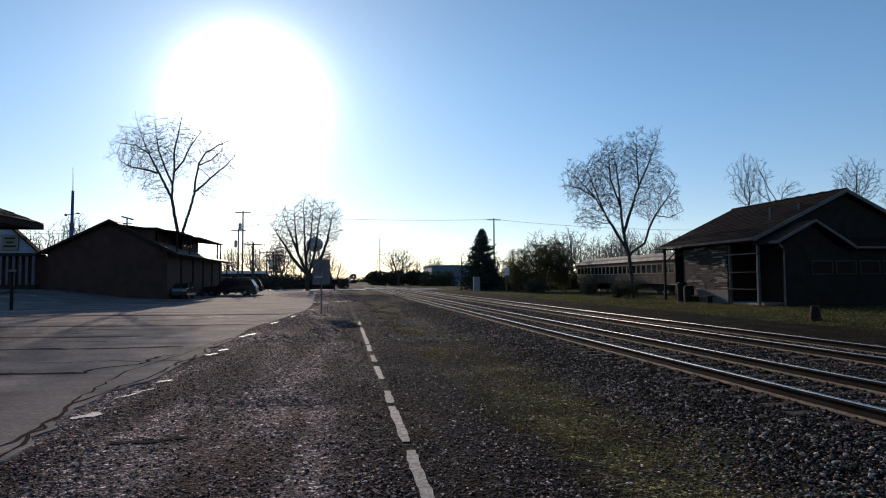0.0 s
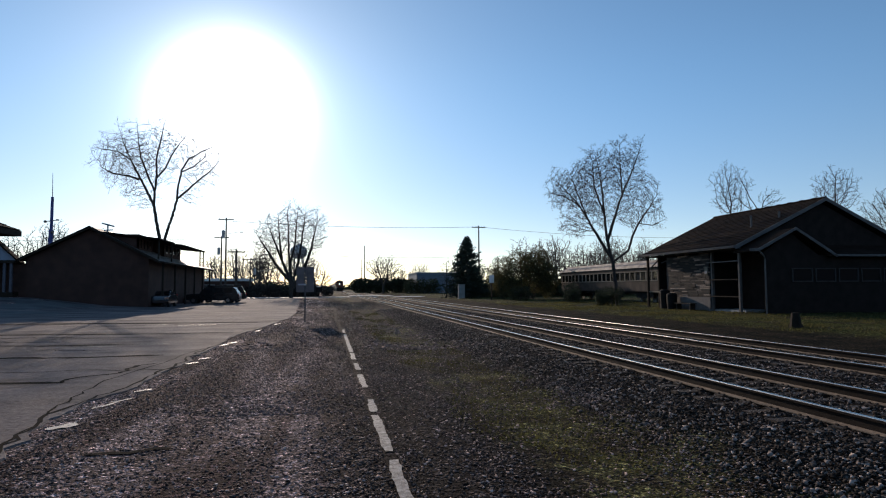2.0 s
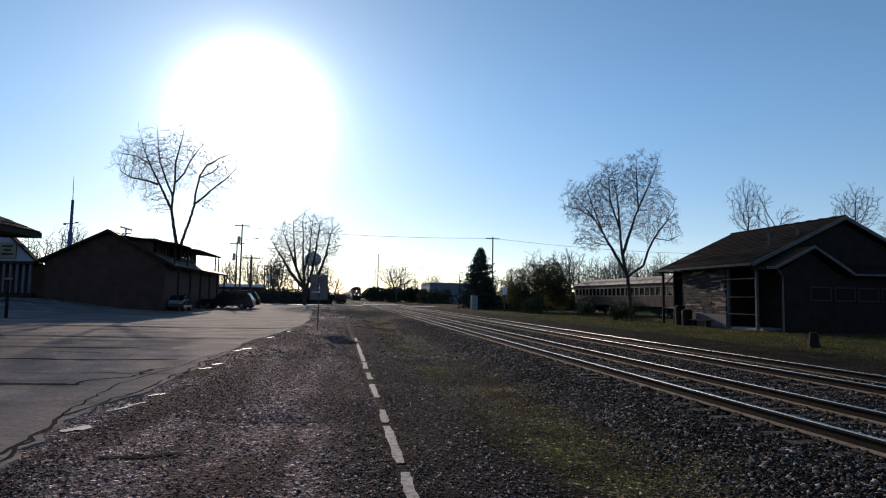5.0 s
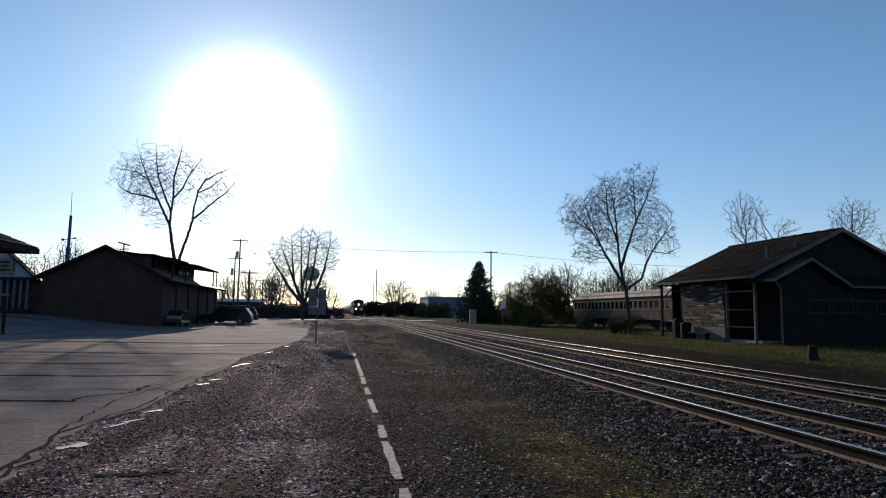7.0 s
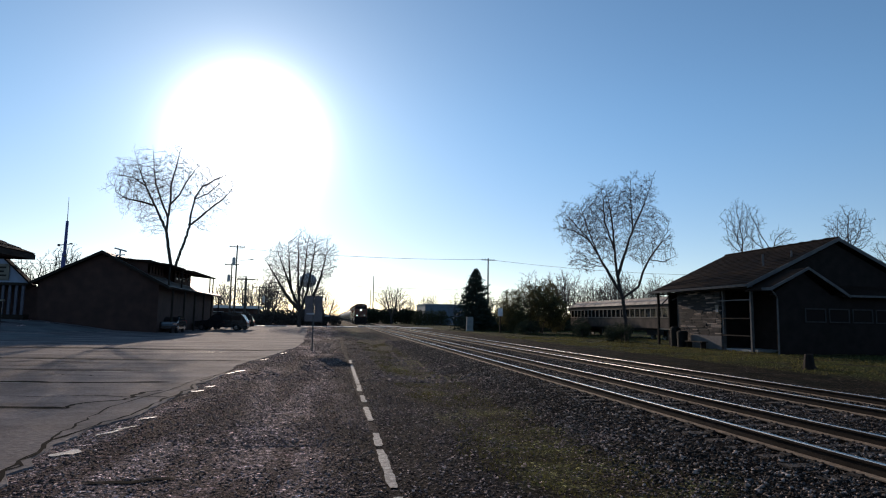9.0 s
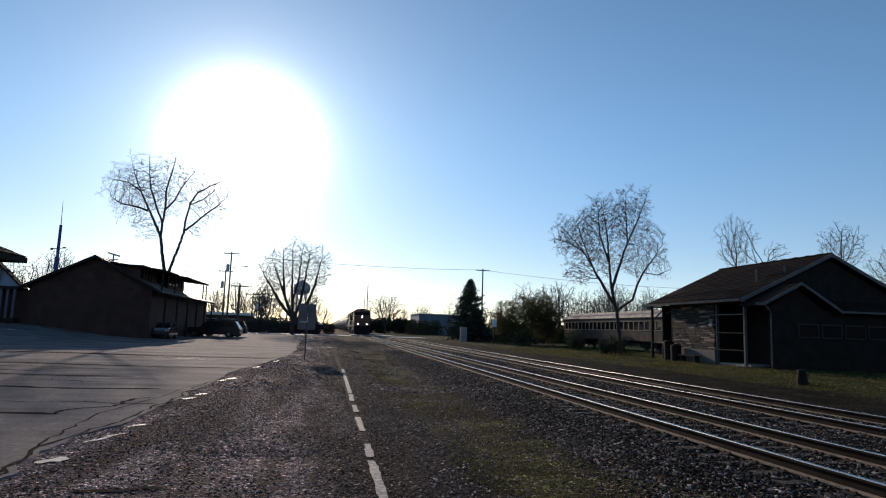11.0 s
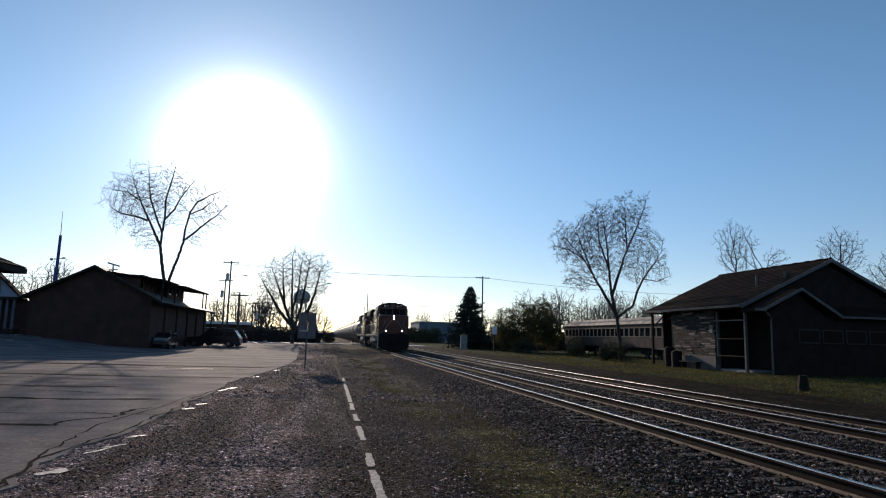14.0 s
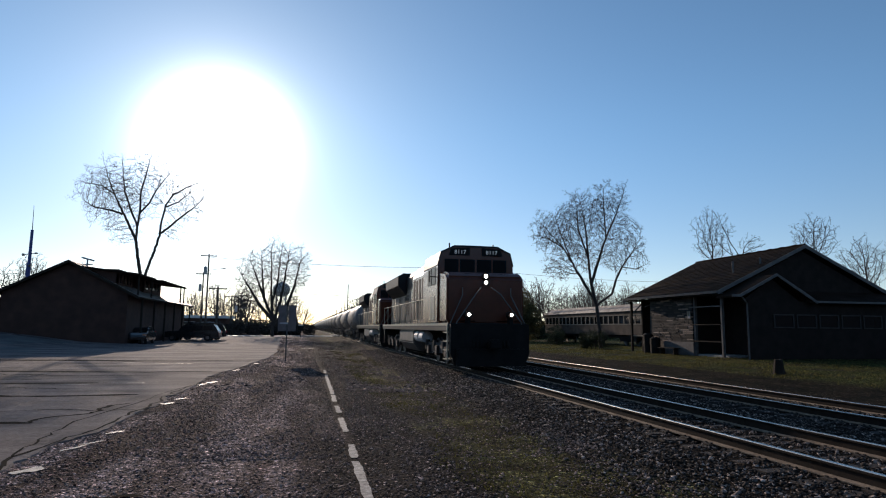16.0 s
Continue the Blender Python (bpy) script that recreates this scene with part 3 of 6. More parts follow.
def scatter_stones(name, count, seed, place, size, material, label, cat, flat=0.45):
    """Loose broken stones, each a squashed and skewed eight-sided lump."""
    rng = np.random.default_rng(seed)
    base = np.array([(-1, -1, -1), (1, -1, -1), (1, 1, -1), (-1, 1, -1), (-1, -1, 1), (1, -1, 1), (1, 1, 1), (-1, 1, 1)], float) * 0.72
    quad = np.array([(4, 5, 6, 7), (0, 1, 5, 4), (1, 2, 6, 5), (2, 3, 7, 6), (3, 0, 4, 7)])
    xyz = place(rng, count)
    n = len(xyz)
    s = size[0] + (size[1] - size[0]) * rng.random(n) ** 2
    v = base[None] * rng.uniform(0.6, 1.2, (n, 1, 3)) + rng.uniform(-0.28, 0.28, (n, 8, 3))
    v = v * np.array([1.05, 0.9, flat]) * s[:, None, None]
    ang, tx, ty = rng.uniform(0, 2 * np.pi, n), rng.normal(0, 0.35, n), rng.normal(0, 0.35, n)

    def turn(v, a, i, j):
        c, d = np.cos(a)[:, None], np.sin(a)[:, None]
        w = v.copy()
        w[..., i], w[..., j] = v[..., i] * c - v[..., j] * d, v[..., i] * d + v[..., j] * c
        return w

    out = turn(turn(turn(v, tx, 1, 2), ty, 0, 2), ang, 0, 1) + xyz[:, None, :]
    out[..., 2] += s[:, None] * 0.25
    me = bpy.data.meshes.new(name)
    me.vertices.add(n * 8)
    me.vertices.foreach_set("co", out.ravel())
    idx = (quad[None] + 8 * np.arange(n)[:, None, None]).reshape(-1)
    me.loops.add(len(idx))
    me.loops.foreach_set("vertex_index", idx)
    me.polygons.add(n * 5)
    me.polygons.foreach_set("loop_start", np.arange(n * 5) * 4)
    me.update(calc_edges=True)
    me.validate()
    me.materials.append(material)
    return tagged(new(name, me), label, cat, kind="stuff")


def build_stones():
    def zs(x, y):
        return np.array([ground_z(a, b) for a, b in zip(x, y)])

    def ballast(rng, k):
        y = 3.2 + 45 * rng.random(k) ** 2.0
        x = rng.uniform(3.5, 13.0, k)
        keep = np.ones(k, bool)
        for tx in TRACK_X:
            for s in (-1, 1):
                keep &= np.abs(x - tx - s * 0.7525) > 0.125
            on_tie = (np.abs(((y - 2.5) / 0.55 + 0.5) % 1 - 0.5) < 0.24) & (np.abs(x - tx) < 1.34)
            keep &= ~(on_tie & (rng.random(k) < 0.72))
        edge = rng.random(k) < np.clip((x - 3.3) / 1.2, 0.05, 1)
        keep &= edge
        x, y = x[keep], y[keep]
        between = (np.abs(x - TRACK_X[0]) < 1.3) | (np.abs(x - TRACK_X[1]) < 1.3)
        return np.stack([x, y, zs(x, y) + 0.005 + 0.022 * between], 1)

    scatter_stones("track_ballast", 150000, 5, ballast, (0.009, 0.030), M_STONE, "grey broken ballast stones round the rails", "ballast")

    def gravel(rng, k):
        y = 3.4 + 34 * rng.random(k) ** 2.0
        x = rng.uniform(-4.4, 4.2, k)
        keep = (x > np.array([lot_edge(v) for v in y]) - 0.1)
        clump = np.array([0.7 * noise.noise(Vector((a * 1.3, b * 0.16, 4))) + 0.4 * noise.noise(Vector((a * 1.1, b * 0.7, 9))) for a, b in zip(x, y)])
        keep &= rng.random(k) < np.clip(0.65 + 1.3 * clump + 0.2 * (x > 0.8) - 0.45 * ((x > 1.9) & (x < 3.7)), 0.22, 1)
        keep &= np.abs(x - 0.68) > 0.07
        x, y = x[keep], y[keep]
        return np.stack([x, y, zs(x, y)], 1)

    scatter_stones("shoulder_gravel", 165000, 6, gravel, (0.006, 0.021), M_PEBBLE, "loose grey and brown gravel on the shoulder", "gravel", 0.26)

    def clods(rng, k):
        y = 9 + 60 * rng.random(k) ** 1.6
        x = rng.uniform(-4.2, 4.6, k)
        keep = (x > np.array([lot_edge(v) for v in y]) + 0.05) & (np.abs(x - 0.72) > 0.1)
        clump = np.array([noise.noise(Vector((a * 0.7, b * 0.35, 14))) + 0.4 * noise.noise(Vector((a * 2.1, b * 0.9, 3))) for a, b in zip(x, y)])
        keep &= rng.random(k) < np.clip(0.35 + 1.5 * clump, 0.03, 1)
        x, y = x[keep], y[keep]
        return np.stack([x, y, zs(x, y)], 1)

    scatter_stones("coarse_gravel", 60000, 7, clods, (0.008, 0.026), M_CLOD, "coarse loose stones and clods on the dirt shoulder", "gravel", 0.32)

    def lumps(rng, k):
        y = 18 + 60 * rng.random(k) ** 1.4
        x = rng.uniform(-3.2, 4.6, k)
        keep = (x > np.array([lot_edge(v) for v in y]) + 0.1) & (np.abs(x - 0.75) > 0.14)
        clump = np.array([noise.noise(Vector((a * 0.8, b * 0.25, 21))) for a, b in zip(x, y)])
        keep &= rng.random(k) < np.clip(0.3 + 1.6 * clump, 0.04, 1)
        x, y = x[keep], y[keep]
        return np.stack([x, y, zs(x, y) - 0.012], 1)

    scatter_stones("dirt_lumps", 16000, 8, lumps, (0.025, 0.075), M_CLOD, "low lumps of trodden dirt on the shoulder", "dirt", 0.3)


def build_grass(name, count, seed, x0, x1, y0, y1, h, label, power=1.5, thresh=0.1):
    rng = np.random.default_rng(seed)
    x, y = rng.uniform(x0, x1, count), y0 + (y1 - y0) * rng.random(count) ** power
    keep = np.array([noise.noise(Vector((a * 0.45, b * 0.3, 11))) + 0.5 * noise.noise(Vector((a * 1.7, b * 1.2, 2))) > thresh for a, b in zip(x, y)])
    x, y = x[keep], y[keep]
    n = len(x)
    z = np.array([ground_z(a, b) for a, b in zip(x, y)])
    ang = rng.uniform(0, np.pi, n)
    hh = h * rng.uniform(0.4, 1.2, n)
    w = 0.008 + 0.0006 * y
    lean = rng.uniform(-0.6, 0.6, (n, 2)) * hh[:, None]
    p = np.stack([x, y, z - 0.005], 1)
    s = np.stack([np.cos(ang) * w, np.sin(ang) * w, 0 * w], 1)
    tip = p + np.concatenate([lean, hh[:, None]], 1)
    verts = np.stack([p - s, p + s, tip], 1).reshape(-1, 3)
    ob = raw(name, verts.tolist(), np.arange(3 * n).reshape(-1, 3).tolist(), M_GRASS)
    return tagged(ob, label, "grass", kind="stuff")


# ---- trees ----
def tube_mesh(name, segs, material):
    """Branches given as (start, end, radius, radius), as thin tapered tubes."""
    verts, faces = [], []
    for a, b, r0, r1 in segs:
        d = b - a
        if d.length < 1e-5:
            continue
        n = 9 if r0 > 0.12 else (5 if r0 > 0.03 else 3)
        q = d.to_track_quat("Z", "Y")
        k = len(verts)
        for c, r in ((a, r0), (b, r1)):
            for i in range(n):
                t = 2 * math.pi * i / n
                verts.append(c + q @ Vector((math.cos(t) * r, math.sin(t) * r, 0)))
        for i in range(n):
            faces.append((k + i, k + (i + 1) % n, k + n + (i + 1) % n, k + n + i))
    me = bpy.data.meshes.new(name)
    me.from_pydata([tuple(v) for v in verts], [], faces)
    me.materials.append(material)
    me.polygons.foreach_set("use_smooth", [True] * len(me.polygons))
    return me


def colonize(crowns, stems, count, step, rng, lift=0.12, reach=4.5, kill=1.15):
    """Branches that grow from the stems into crowns, ellipsoids (x, y, z, rx, ry, rz), until they fill them. Returns points and parents."""
    goal = []
    size = np.array([c[3] * c[4] * c[5] for c in crowns])
    for c, share in zip(crowns, size / size.sum()):
        v = rng.normal(size=(max(8, int(count * share)), 3))
        v /= np.linalg.norm(v, axis=1, keepdims=True)
        rough = np.array([noise.noise(Vector(q) * 2.6 + Vector((c[0], c[2], c[5]))) for q in v])[:, None]
        v *= (rng.random((len(v), 1)) ** 0.5) * np.clip(0.98 + 0.5 * rough, 0.62, 1.22)
        goal.append(np.array(c[:3]) + v * np.array(c[3:]))
    goal = np.concatenate(goal)
    pts, par = [], []
    for path in stems:
        prev = -1
        for k, (a, b) in enumerate(zip(path, path[1:])):
            a, b = np.array(a, float), np.array(b, float)
            n = max(1, int(np.linalg.norm(b - a) / step))
            for i in range(0 if k == 0 else 1, n + 1):
                pts.append(a + (b - a) * i / n + rng.normal(size=3) * step * 0.07)
                par.append(prev)
                prev = len(pts) - 1
    P = np.array(pts)
    born = np.bincount([q for q in par if q >= 0], minlength=len(pts))
    d = np.linalg.norm(goal[:, None] - P[None], axis=2)
    near, dist = d.argmin(1), d.min(1)
    for _ in range(140):
        use = dist < reach * step * 4
        if not use.any():
            break
        grow = np.zeros((len(P), 3))
        w = goal[use] - P[near[use]]
        np.add.at(grow, near[use], w / np.linalg.norm(w, axis=1, keepdims=True))
        who = np.flatnonzero((np.abs(grow).sum(1) > 0) & (born < 3))
        if not len(who):
            break
        born[who] += 1
        born = np.concatenate([born, np.zeros(len(who), int)])
        g = grow[who] / np.linalg.norm(grow[who], axis=1, keepdims=True)
        g = g + rng.normal(size=g.shape) * 0.12 + np.array([0, 0, lift])
        g /= np.linalg.norm(g, axis=1, keepdims=True)
        fresh = P[who] + g * step
        k0 = len(P)
        P = np.concatenate([P, fresh])
        par += list(who)
        e = np.linalg.norm(goal[:, None] - fresh[None], axis=2)
        m, md = e.argmin(1), e.min(1)
        better = md < dist
        near[better], dist[better] = m[better] + k0, md[better]
        keep = dist > kill * step
        goal, near, dist = goal[keep], near[keep], dist[keep]
        if not len(goal):
            break
    return P, np.array(par)


def bare_tree(name, x, y, crowns, stems, seed, label, count=900, step=0.4, rmin=0.012, twigs=2, rmax=0.4, material=None, buds=0, group="", lift=0.12, twig_len=0.8, power=2.1):
    """A leafless tree whose limbs fill the given crowns, with fine twigs on the outer limbs."""
    rng = np.random.default_rng(seed)
    rnd = random.Random(seed)
    P, par = colonize(crowns, stems, count, step, rng, lift)
    n = len(P)
    acc, kids = np.zeros(n), np.zeros(n, int)
    for i in range(n - 1, -1, -1):
        if kids[i] == 0:
            acc[i] = rmin ** power
        if par[i] >= 0:
            acc[par[i]] += acc[i]
            kids[par[i]] += 1
    r = np.minimum(acc ** (1 / power), rmax)
    if power < 2.1:
        r = r * (1 + 0.9 * np.clip(1 - P[:, 2] / (0.62 * P[:, 2].max()), 0, 1))
    segs = []
    for i in range(n):
        if par[i] >= 0:
            a, b = Vector(P[par[i]]), Vector(P[i])
            segs.append((a, b, min(r[par[i]], r[i] * 1.35), r[i]))
            if r[i] < rmin * 3.2:
                for _ in range(twigs):
                    d = ((b - a).normalized() + Vector((rnd.gauss(0, 0.45), rnd.gauss(0, 0.45), rnd.gauss(0.15, 0.4)))).normalized()
                    m = b + d * step * twig_len * rnd.uniform(0.6, 1.6)
                    segs.append((b, m, rmin * 0.75, rmin * 0.5))
                    d2 = (d + Vector((rnd.gauss(0, 0.5), rnd.gauss(0, 0.5), rnd.gauss(0.1, 0.4)))).normalized()
                    segs.append((b.lerp(m, 0.5), b.lerp(m, 0.5) + d2 * step * twig_len * 0.8, rmin * 0.6, rmin * 0.4))
    t = thing(name, pose(x, y, ground_z(x, y) - 0.05), label, "tree", group)
    cut = max(0.05, rmin * 3.5)
    for nm, ss in (("trunk", [s for s in segs if s[2] > cut]), ("crown", [s for s in segs if s[2] <= cut])):
        ob = new(nm, tube_mesh(nm, ss, material or M_BARK))
        ob.parent = t
    if buds:
        vs, fs = [], []
        pts = [s[1] for s in segs if s[2] < rmin * 1.2]
        for k in range(buds):
            p = rnd.choice(pts) + Vector((rnd.gauss(0, 0.07), rnd.gauss(0, 0.07), rnd.gauss(0, 0.07)))
            k0 = len(vs)
            u = Vector((rnd.gauss(0, 1), rnd.gauss(0, 1), rnd.gauss(0, 1))).normalized() * rnd.uniform(0.025, 0.055)
            w = u.orthogonal() * 0.7
            vs += [p - u, p + w, p + u, p - w]
            fs.append((k0, k0 + 1, k0 + 2, k0 + 3))
        ob = raw("bud_haze", vs, fs, M_BUD)
        ob.parent = t
        tagged(ob, "small reddish buds", kind="stuff")
    return t


def leafy(name, x, y, lobes, count, leaf, material, seed, label, cat, trunk=True, droop=0.0, group=""):
    """A shrub or evergreen: leaves in lobes (dx, dy, z, rx, ry, rz), with stems inside."""
    rnd = random.Random(seed)
    t = thing(name, pose(x, y, ground_z(x, y) - 0.03), label, cat, group)
    vs, fs = [], []
    for k in range(count):
        dx, dy, cz, rx, ry, rz = rnd.choice(lobes)
        v = Vector((rnd.gauss(0, 1), rnd.gauss(0, 1), rnd.gauss(0, 1))).normalized() * rnd.random() ** 0.45
        p = Vector((dx + v.x * rx, dy + v.y * ry, max(0.05, cz + v.z * rz)))
        p += Vector((noise.noise(p * 1.1), noise.noise(p * 1.1 + Vector((9, 0, 0))), noise.noise(p * 1.3 + Vector((0, 7, 0))))) * 0.5 * min(1, rx)
        p.z = max(0.05, p.z)
        u = Vector((rnd.gauss(0, 1), rnd.gauss(0, 1), rnd.gauss(0, 1) - droop)).normalized() * leaf * rnd.uniform(0.5, 1.2)
        w = u.orthogonal()
        w.rotate(Matrix.Rotation(rnd.uniform(0, 6.28), 3, u.normalized()))
        w *= 0.4
        k0 = len(vs)
        vs += [p - u, p + w, p + u, p - w]
        fs.append((k0, k0 + 1, k0 + 2, k0 + 3))
    ob = raw("crown", vs, fs, material)
    ob.parent = t
    segs = []
    for dx, dy, cz, rx, ry, rz in lobes:
        top = Vector((dx, dy, cz + rz * 0.5))
        segs.append((Vector((dx * 0.25, dy * 0.25, 0)), top, 0.05 + 0.015 * cz, 0.02))
        for _ in range(5):
            v = Vector((rnd.uniform(-1, 1) * rx, rnd.uniform(-1, 1) * ry, rnd.uniform(0.1, 1) * rz))
            segs.append((Vector((dx * 0.6, dy * 0.6, cz * 0.6)), Vector((dx, dy, cz)) + v * 0.9, 0.03, 0.01))
    ob = new("trunk", tube_mesh("trunk", segs, M_BARK))
    ob.parent = t
    return t


def fir_tree(x, y, h, r, seed, label):
    rnd = random.Random(seed)
    t = thing("fir_tree", pose(x, y, ground_z(x, y) - 0.05), label, "tree")
    bm = B()
    rod(bm, (0, 0, 0), (0, 0, h), 0.16, 0.015)
    part("trunk", bm, M_BARK, t)
    vs, fs = [], []
    z = 0.25
    while z < h - 0.1:
        f = 1 - z / h
        reach = r * (f ** 0.8) * rnd.uniform(0.85, 1.12) + 0.12
        for _ in range(int(10 + 12 * f)):
            a = rnd.uniform(0, 2 * math.pi)
            ln = reach * rnd.uniform(0.65, 1.1)
            d = Vector((math.cos(a), math.sin(a), rnd.uniform(-0.1, 0.35)))
            s = Vector((-d.y, d.x, 0))
            for k in range(int(5 + ln * 9)):
                u = rnd.uniform(0.1, 1) * ln
                p = Vector((0, 0, z)) + d * u + s * rnd.gauss(0, 0.06 + 0.11 * ln * (1 - u / ln)) + Vector((0, 0, rnd.gauss(0, 0.09)))
                q = (d * rnd.uniform(0.4, 1) + s * rnd.gauss(0, 0.7) + Vector((0, 0, rnd.gauss(0.1, 0.4)))).normalized() * rnd.uniform(0.16, 0.34)
                w = q.orthogonal() * 0.34
                k0 = len(vs)
                vs += [p, p + q * 0.5 + w, p + q, p + q * 0.5 - w]
                fs.append((k0, k0 + 1, k0 + 2, k0 + 3))
        z += 0.17 + 0.10 * f
    ob = raw("crown", vs, fs, M_NEEDLE)
    ob.parent = t
    return t


# ---- poles, masts, wires ----
def utility_pole(x, y, h, label, arms=1, can=False, r=0.16):
    t = thing("utility_pole", pose(x, y, ground_z(x, y) - 0.1), label, "utility pole", "utility poles")
    bm = B()
    rod(bm, (0, 0, 0), (0, 0, h), r, r * 0.65, 10)
    part("pole", bm, M_POLE, t)
    for i in range(arms):
        bm = B()
        z = h - 0.3 - i * 1.1
        box(bm, -1.2, -0.07, z - 0.07, 1.2, 0.07, z + 0.07, 0.01)
        arm = part("crossarm", bm, M_POLE, t)
        bm = B()
        for u in (-1.05, -0.5, 0.5, 1.05):
            rod(bm, (u, 0, z + 0.07), (u, 0, z + 0.24), 0.045, 0.03, 8)
        part("insulator", bm, M_GREYMETAL, arm)
    if can:
        bm = B()
        rod(bm, (-0.42, 0, h - 3.2), (-0.42, 0, h - 2.1), 0.26, 0.26, 12)
        rod(bm, (-0.42, 0, h - 2.1), (-0.42, 0, h - 1.95), 0.2, 0.1, 12)
        part("transformer", bm, M_GREYMETAL, t, "grey transformer can")
        bm = B()
        rod(bm, (0, 0, h - 2.6), (2.2, 0, h - 2.2), 0.035, 0.03, 6)
        box(bm, 2.1, -0.12, h - 2.32, 2.6, 0.12, h - 2.18, 0.03)
        part("lamp_arm", bm, M_GREYMETAL, t)
    return t


def wire(a, b, sag, r=0.012):
    a, b = Vector(a), Vector(b)
    k = 16
    pts = [a.lerp(b, i / k) - Vector((0, 0, sag * 4 * (i / k) * (1 - i / k))) for i in range(k + 1)]
    ob = new("overhead_wire", tube_mesh("overhead_wire", [(pts[i], pts[i + 1], r, r) for i in range(k)], M_BLACK))
    return tagged(ob, "thin black overhead wire between poles", "wire", "overhead wires")


# ---- buildings ----
def window(parent, m, w, h, frame_material, depth=0.10, mullions=0, name="window"):
    """A window in a wall that faces -y at m: frame, pane, bars."""
    bm = B()
    f = 0.07
    for x0, x1, z0, z1 in ((0, f, 0, h), (w - f, w, 0, h), (f, w - f, 0, f), (f, w - f, h - f, h)):
        box(bm, x0, -0.04, z0, x1, depth, z1)
    for i in range(mullions):
        x = w * (i + 1) / (mullions + 1)
        box(bm, x - 0.025, -0.02, f, x + 0.025, depth, h - f)
    ob = part(name, bm, frame_material, parent)
    ob.matrix_basis = m
    bm = B()
    box(bm, f, 0.0, f, w - f, 0.02, h - f)
    part("pane", bm, M_GLASS, ob)
    return ob


def shingle_rows(parent, a, b, c, d, rows, material):
    """Courses of roofing on the slope a-b (eave) to d-c (ridge)."""
    a, b, c, d = map(Vector, (a, b, c, d))
    nrm = (b - a).cross(d - a).normalized()
    if nrm.z < 0:
        nrm = -nrm
    for i in range(rows):
        t0, t1 = i / rows, min(1, (i + 1.12) / rows)
        q = [a.lerp(d, t0) + nrm * 0.035, b.lerp(c, t0) + nrm * 0.035, b.lerp(c, t1) + nrm * 0.012, a.lerp(d, t1) + nrm * 0.012]
        bm = B()
        slab(bm, q, 0.02)
        part("shingle_course", bm, material, parent)


def depot_east():
    """The long station house beyond the tracks: stone wall, corner porch, gable end, low wing."""
    X, XE, XR, XF = 24.35, 23.7, 29.9, 36.1
    Y0, Y1, YP = 33.2, 44.4, 36.7
    ZE, ZR = 4.05, 7.0
    g = ground_z(24.5, 36)
    t = thing("station_house", Matrix.Identity(4), "dark station house with stone wall, shingled gable roof and corner porch", "house")
    # walls
    bm = B()
    box(bm, X, YP, g - 0.2, X + 0.3, 42.0, ZE - 0.05)
    stonewall = part("wall", bm, M_MORTAR, t, "coursed sandstone side wall")
    bm = B()
    box(bm, X + 0.3, YP, g - 0.2, XF - 0.6, YP + 0.3, ZE - 0.05)
    box(bm, 26.4, Y0 + 0.4, g - 0.2, 26.65, YP, ZE - 0.05)
    part("wall", bm, M_SIDING, t)
    bm = B()
    box(bm, X + 0.3, 43.4, g - 0.2, XF - 0.6, 43.7, ZE - 0.05)
    box(bm, XF - 0.9, Y0 + 0.4, g - 0.2, XF - 0.6, 43.4, ZE - 0.05)
    part("wall", bm, M_SIDING, t)
    bm = B()
    prism(bm, [(XE + 0.75, ZE - 0.02), (XF - 0.75, ZE - 0.02), (XR, ZR - 0.32)], "y", Y0 + 0.30, Y0 + 0.5)
    part("gable", bm, M_SIDING, t)
    bm = B()
    prism(bm, [(XE + 0.75, ZE - 0.02), (XF - 0.75, ZE - 0.02), (XR, ZR - 0.32)], "y", 43.4, 43.6)
    part("gable", bm, M_SIDING, t)
    # stone base and plinth
    bm = B()
    box(bm, X - 0.14, YP - 0.1, g - 0.2, X, 42.05, g + 0.85, 0.03)
    part("plinth", bm, M_GREYTRIM, t, "weathered concrete plinth")
    # roof: two slopes, hip at the far end
    YR = Y1
    bm = B()
    slab(bm, [(XE, Y0, ZE), (XE, Y1, ZE), (XR, YR, ZR), (XR, Y0, ZR)], 0.14)
    slab(bm, [(XF, Y1, ZE), (XF, Y0, ZE), (XR, Y0, ZR), (XR, YR, ZR)], 0.14)
    roof = part("roof", bm, M_SHINGLE, t, "weathered brown shingle roof")
    shingle_rows(roof, (XE, Y0, ZE), (XE, Y1, ZE), (XR, YR, ZR), (XR, Y0, ZR), 22, M_SHINGLE)
    bm = B()
    rod(bm, (XR, Y0, ZR + 0.02), (XR, YR, ZR + 0.02), 0.09, 0.09, 6)
    for i in range(6):
        y = Y0 + 0.7 + i * 1.05
        rod(bm, (XR - 0.05, y, ZR + 0.08), (XR - 0.05, y + 0.35, ZR + 0.08), 0.05, 0.05, 6)
    part("ridge_cap", bm, M_SHINGLE, roof)
    # bargeboards, gutter, soffit
    bm = B()
    prism(bm, [(XE - 0.02, ZE - 0.2), (XR, ZR - 0.17), (XR, ZR + 0.05), (XE - 0.02, ZE + 0.04)], "y", Y0 - 0.05, Y0)
    prism(bm, [(XF + 0.02, ZE - 0.2), (XR, ZR - 0.17), (XR, ZR + 0.05), (XF + 0.02, ZE + 0.04)], "y", Y0 - 0.05, Y0)
    part("bargeboard", bm, M_GREYTRIM, t, "pale grey bargeboards")
    bm = B()
    prism(bm, [(XE - 0.12, ZE - 0.12), (XE, ZE - 0.12), (XE, ZE + 0.02), (XE - 0.14, ZE + 0.02)], "y", Y0, Y1)
    part("gutter", bm, M_GREYTRIM, t, "pale grey gutter")
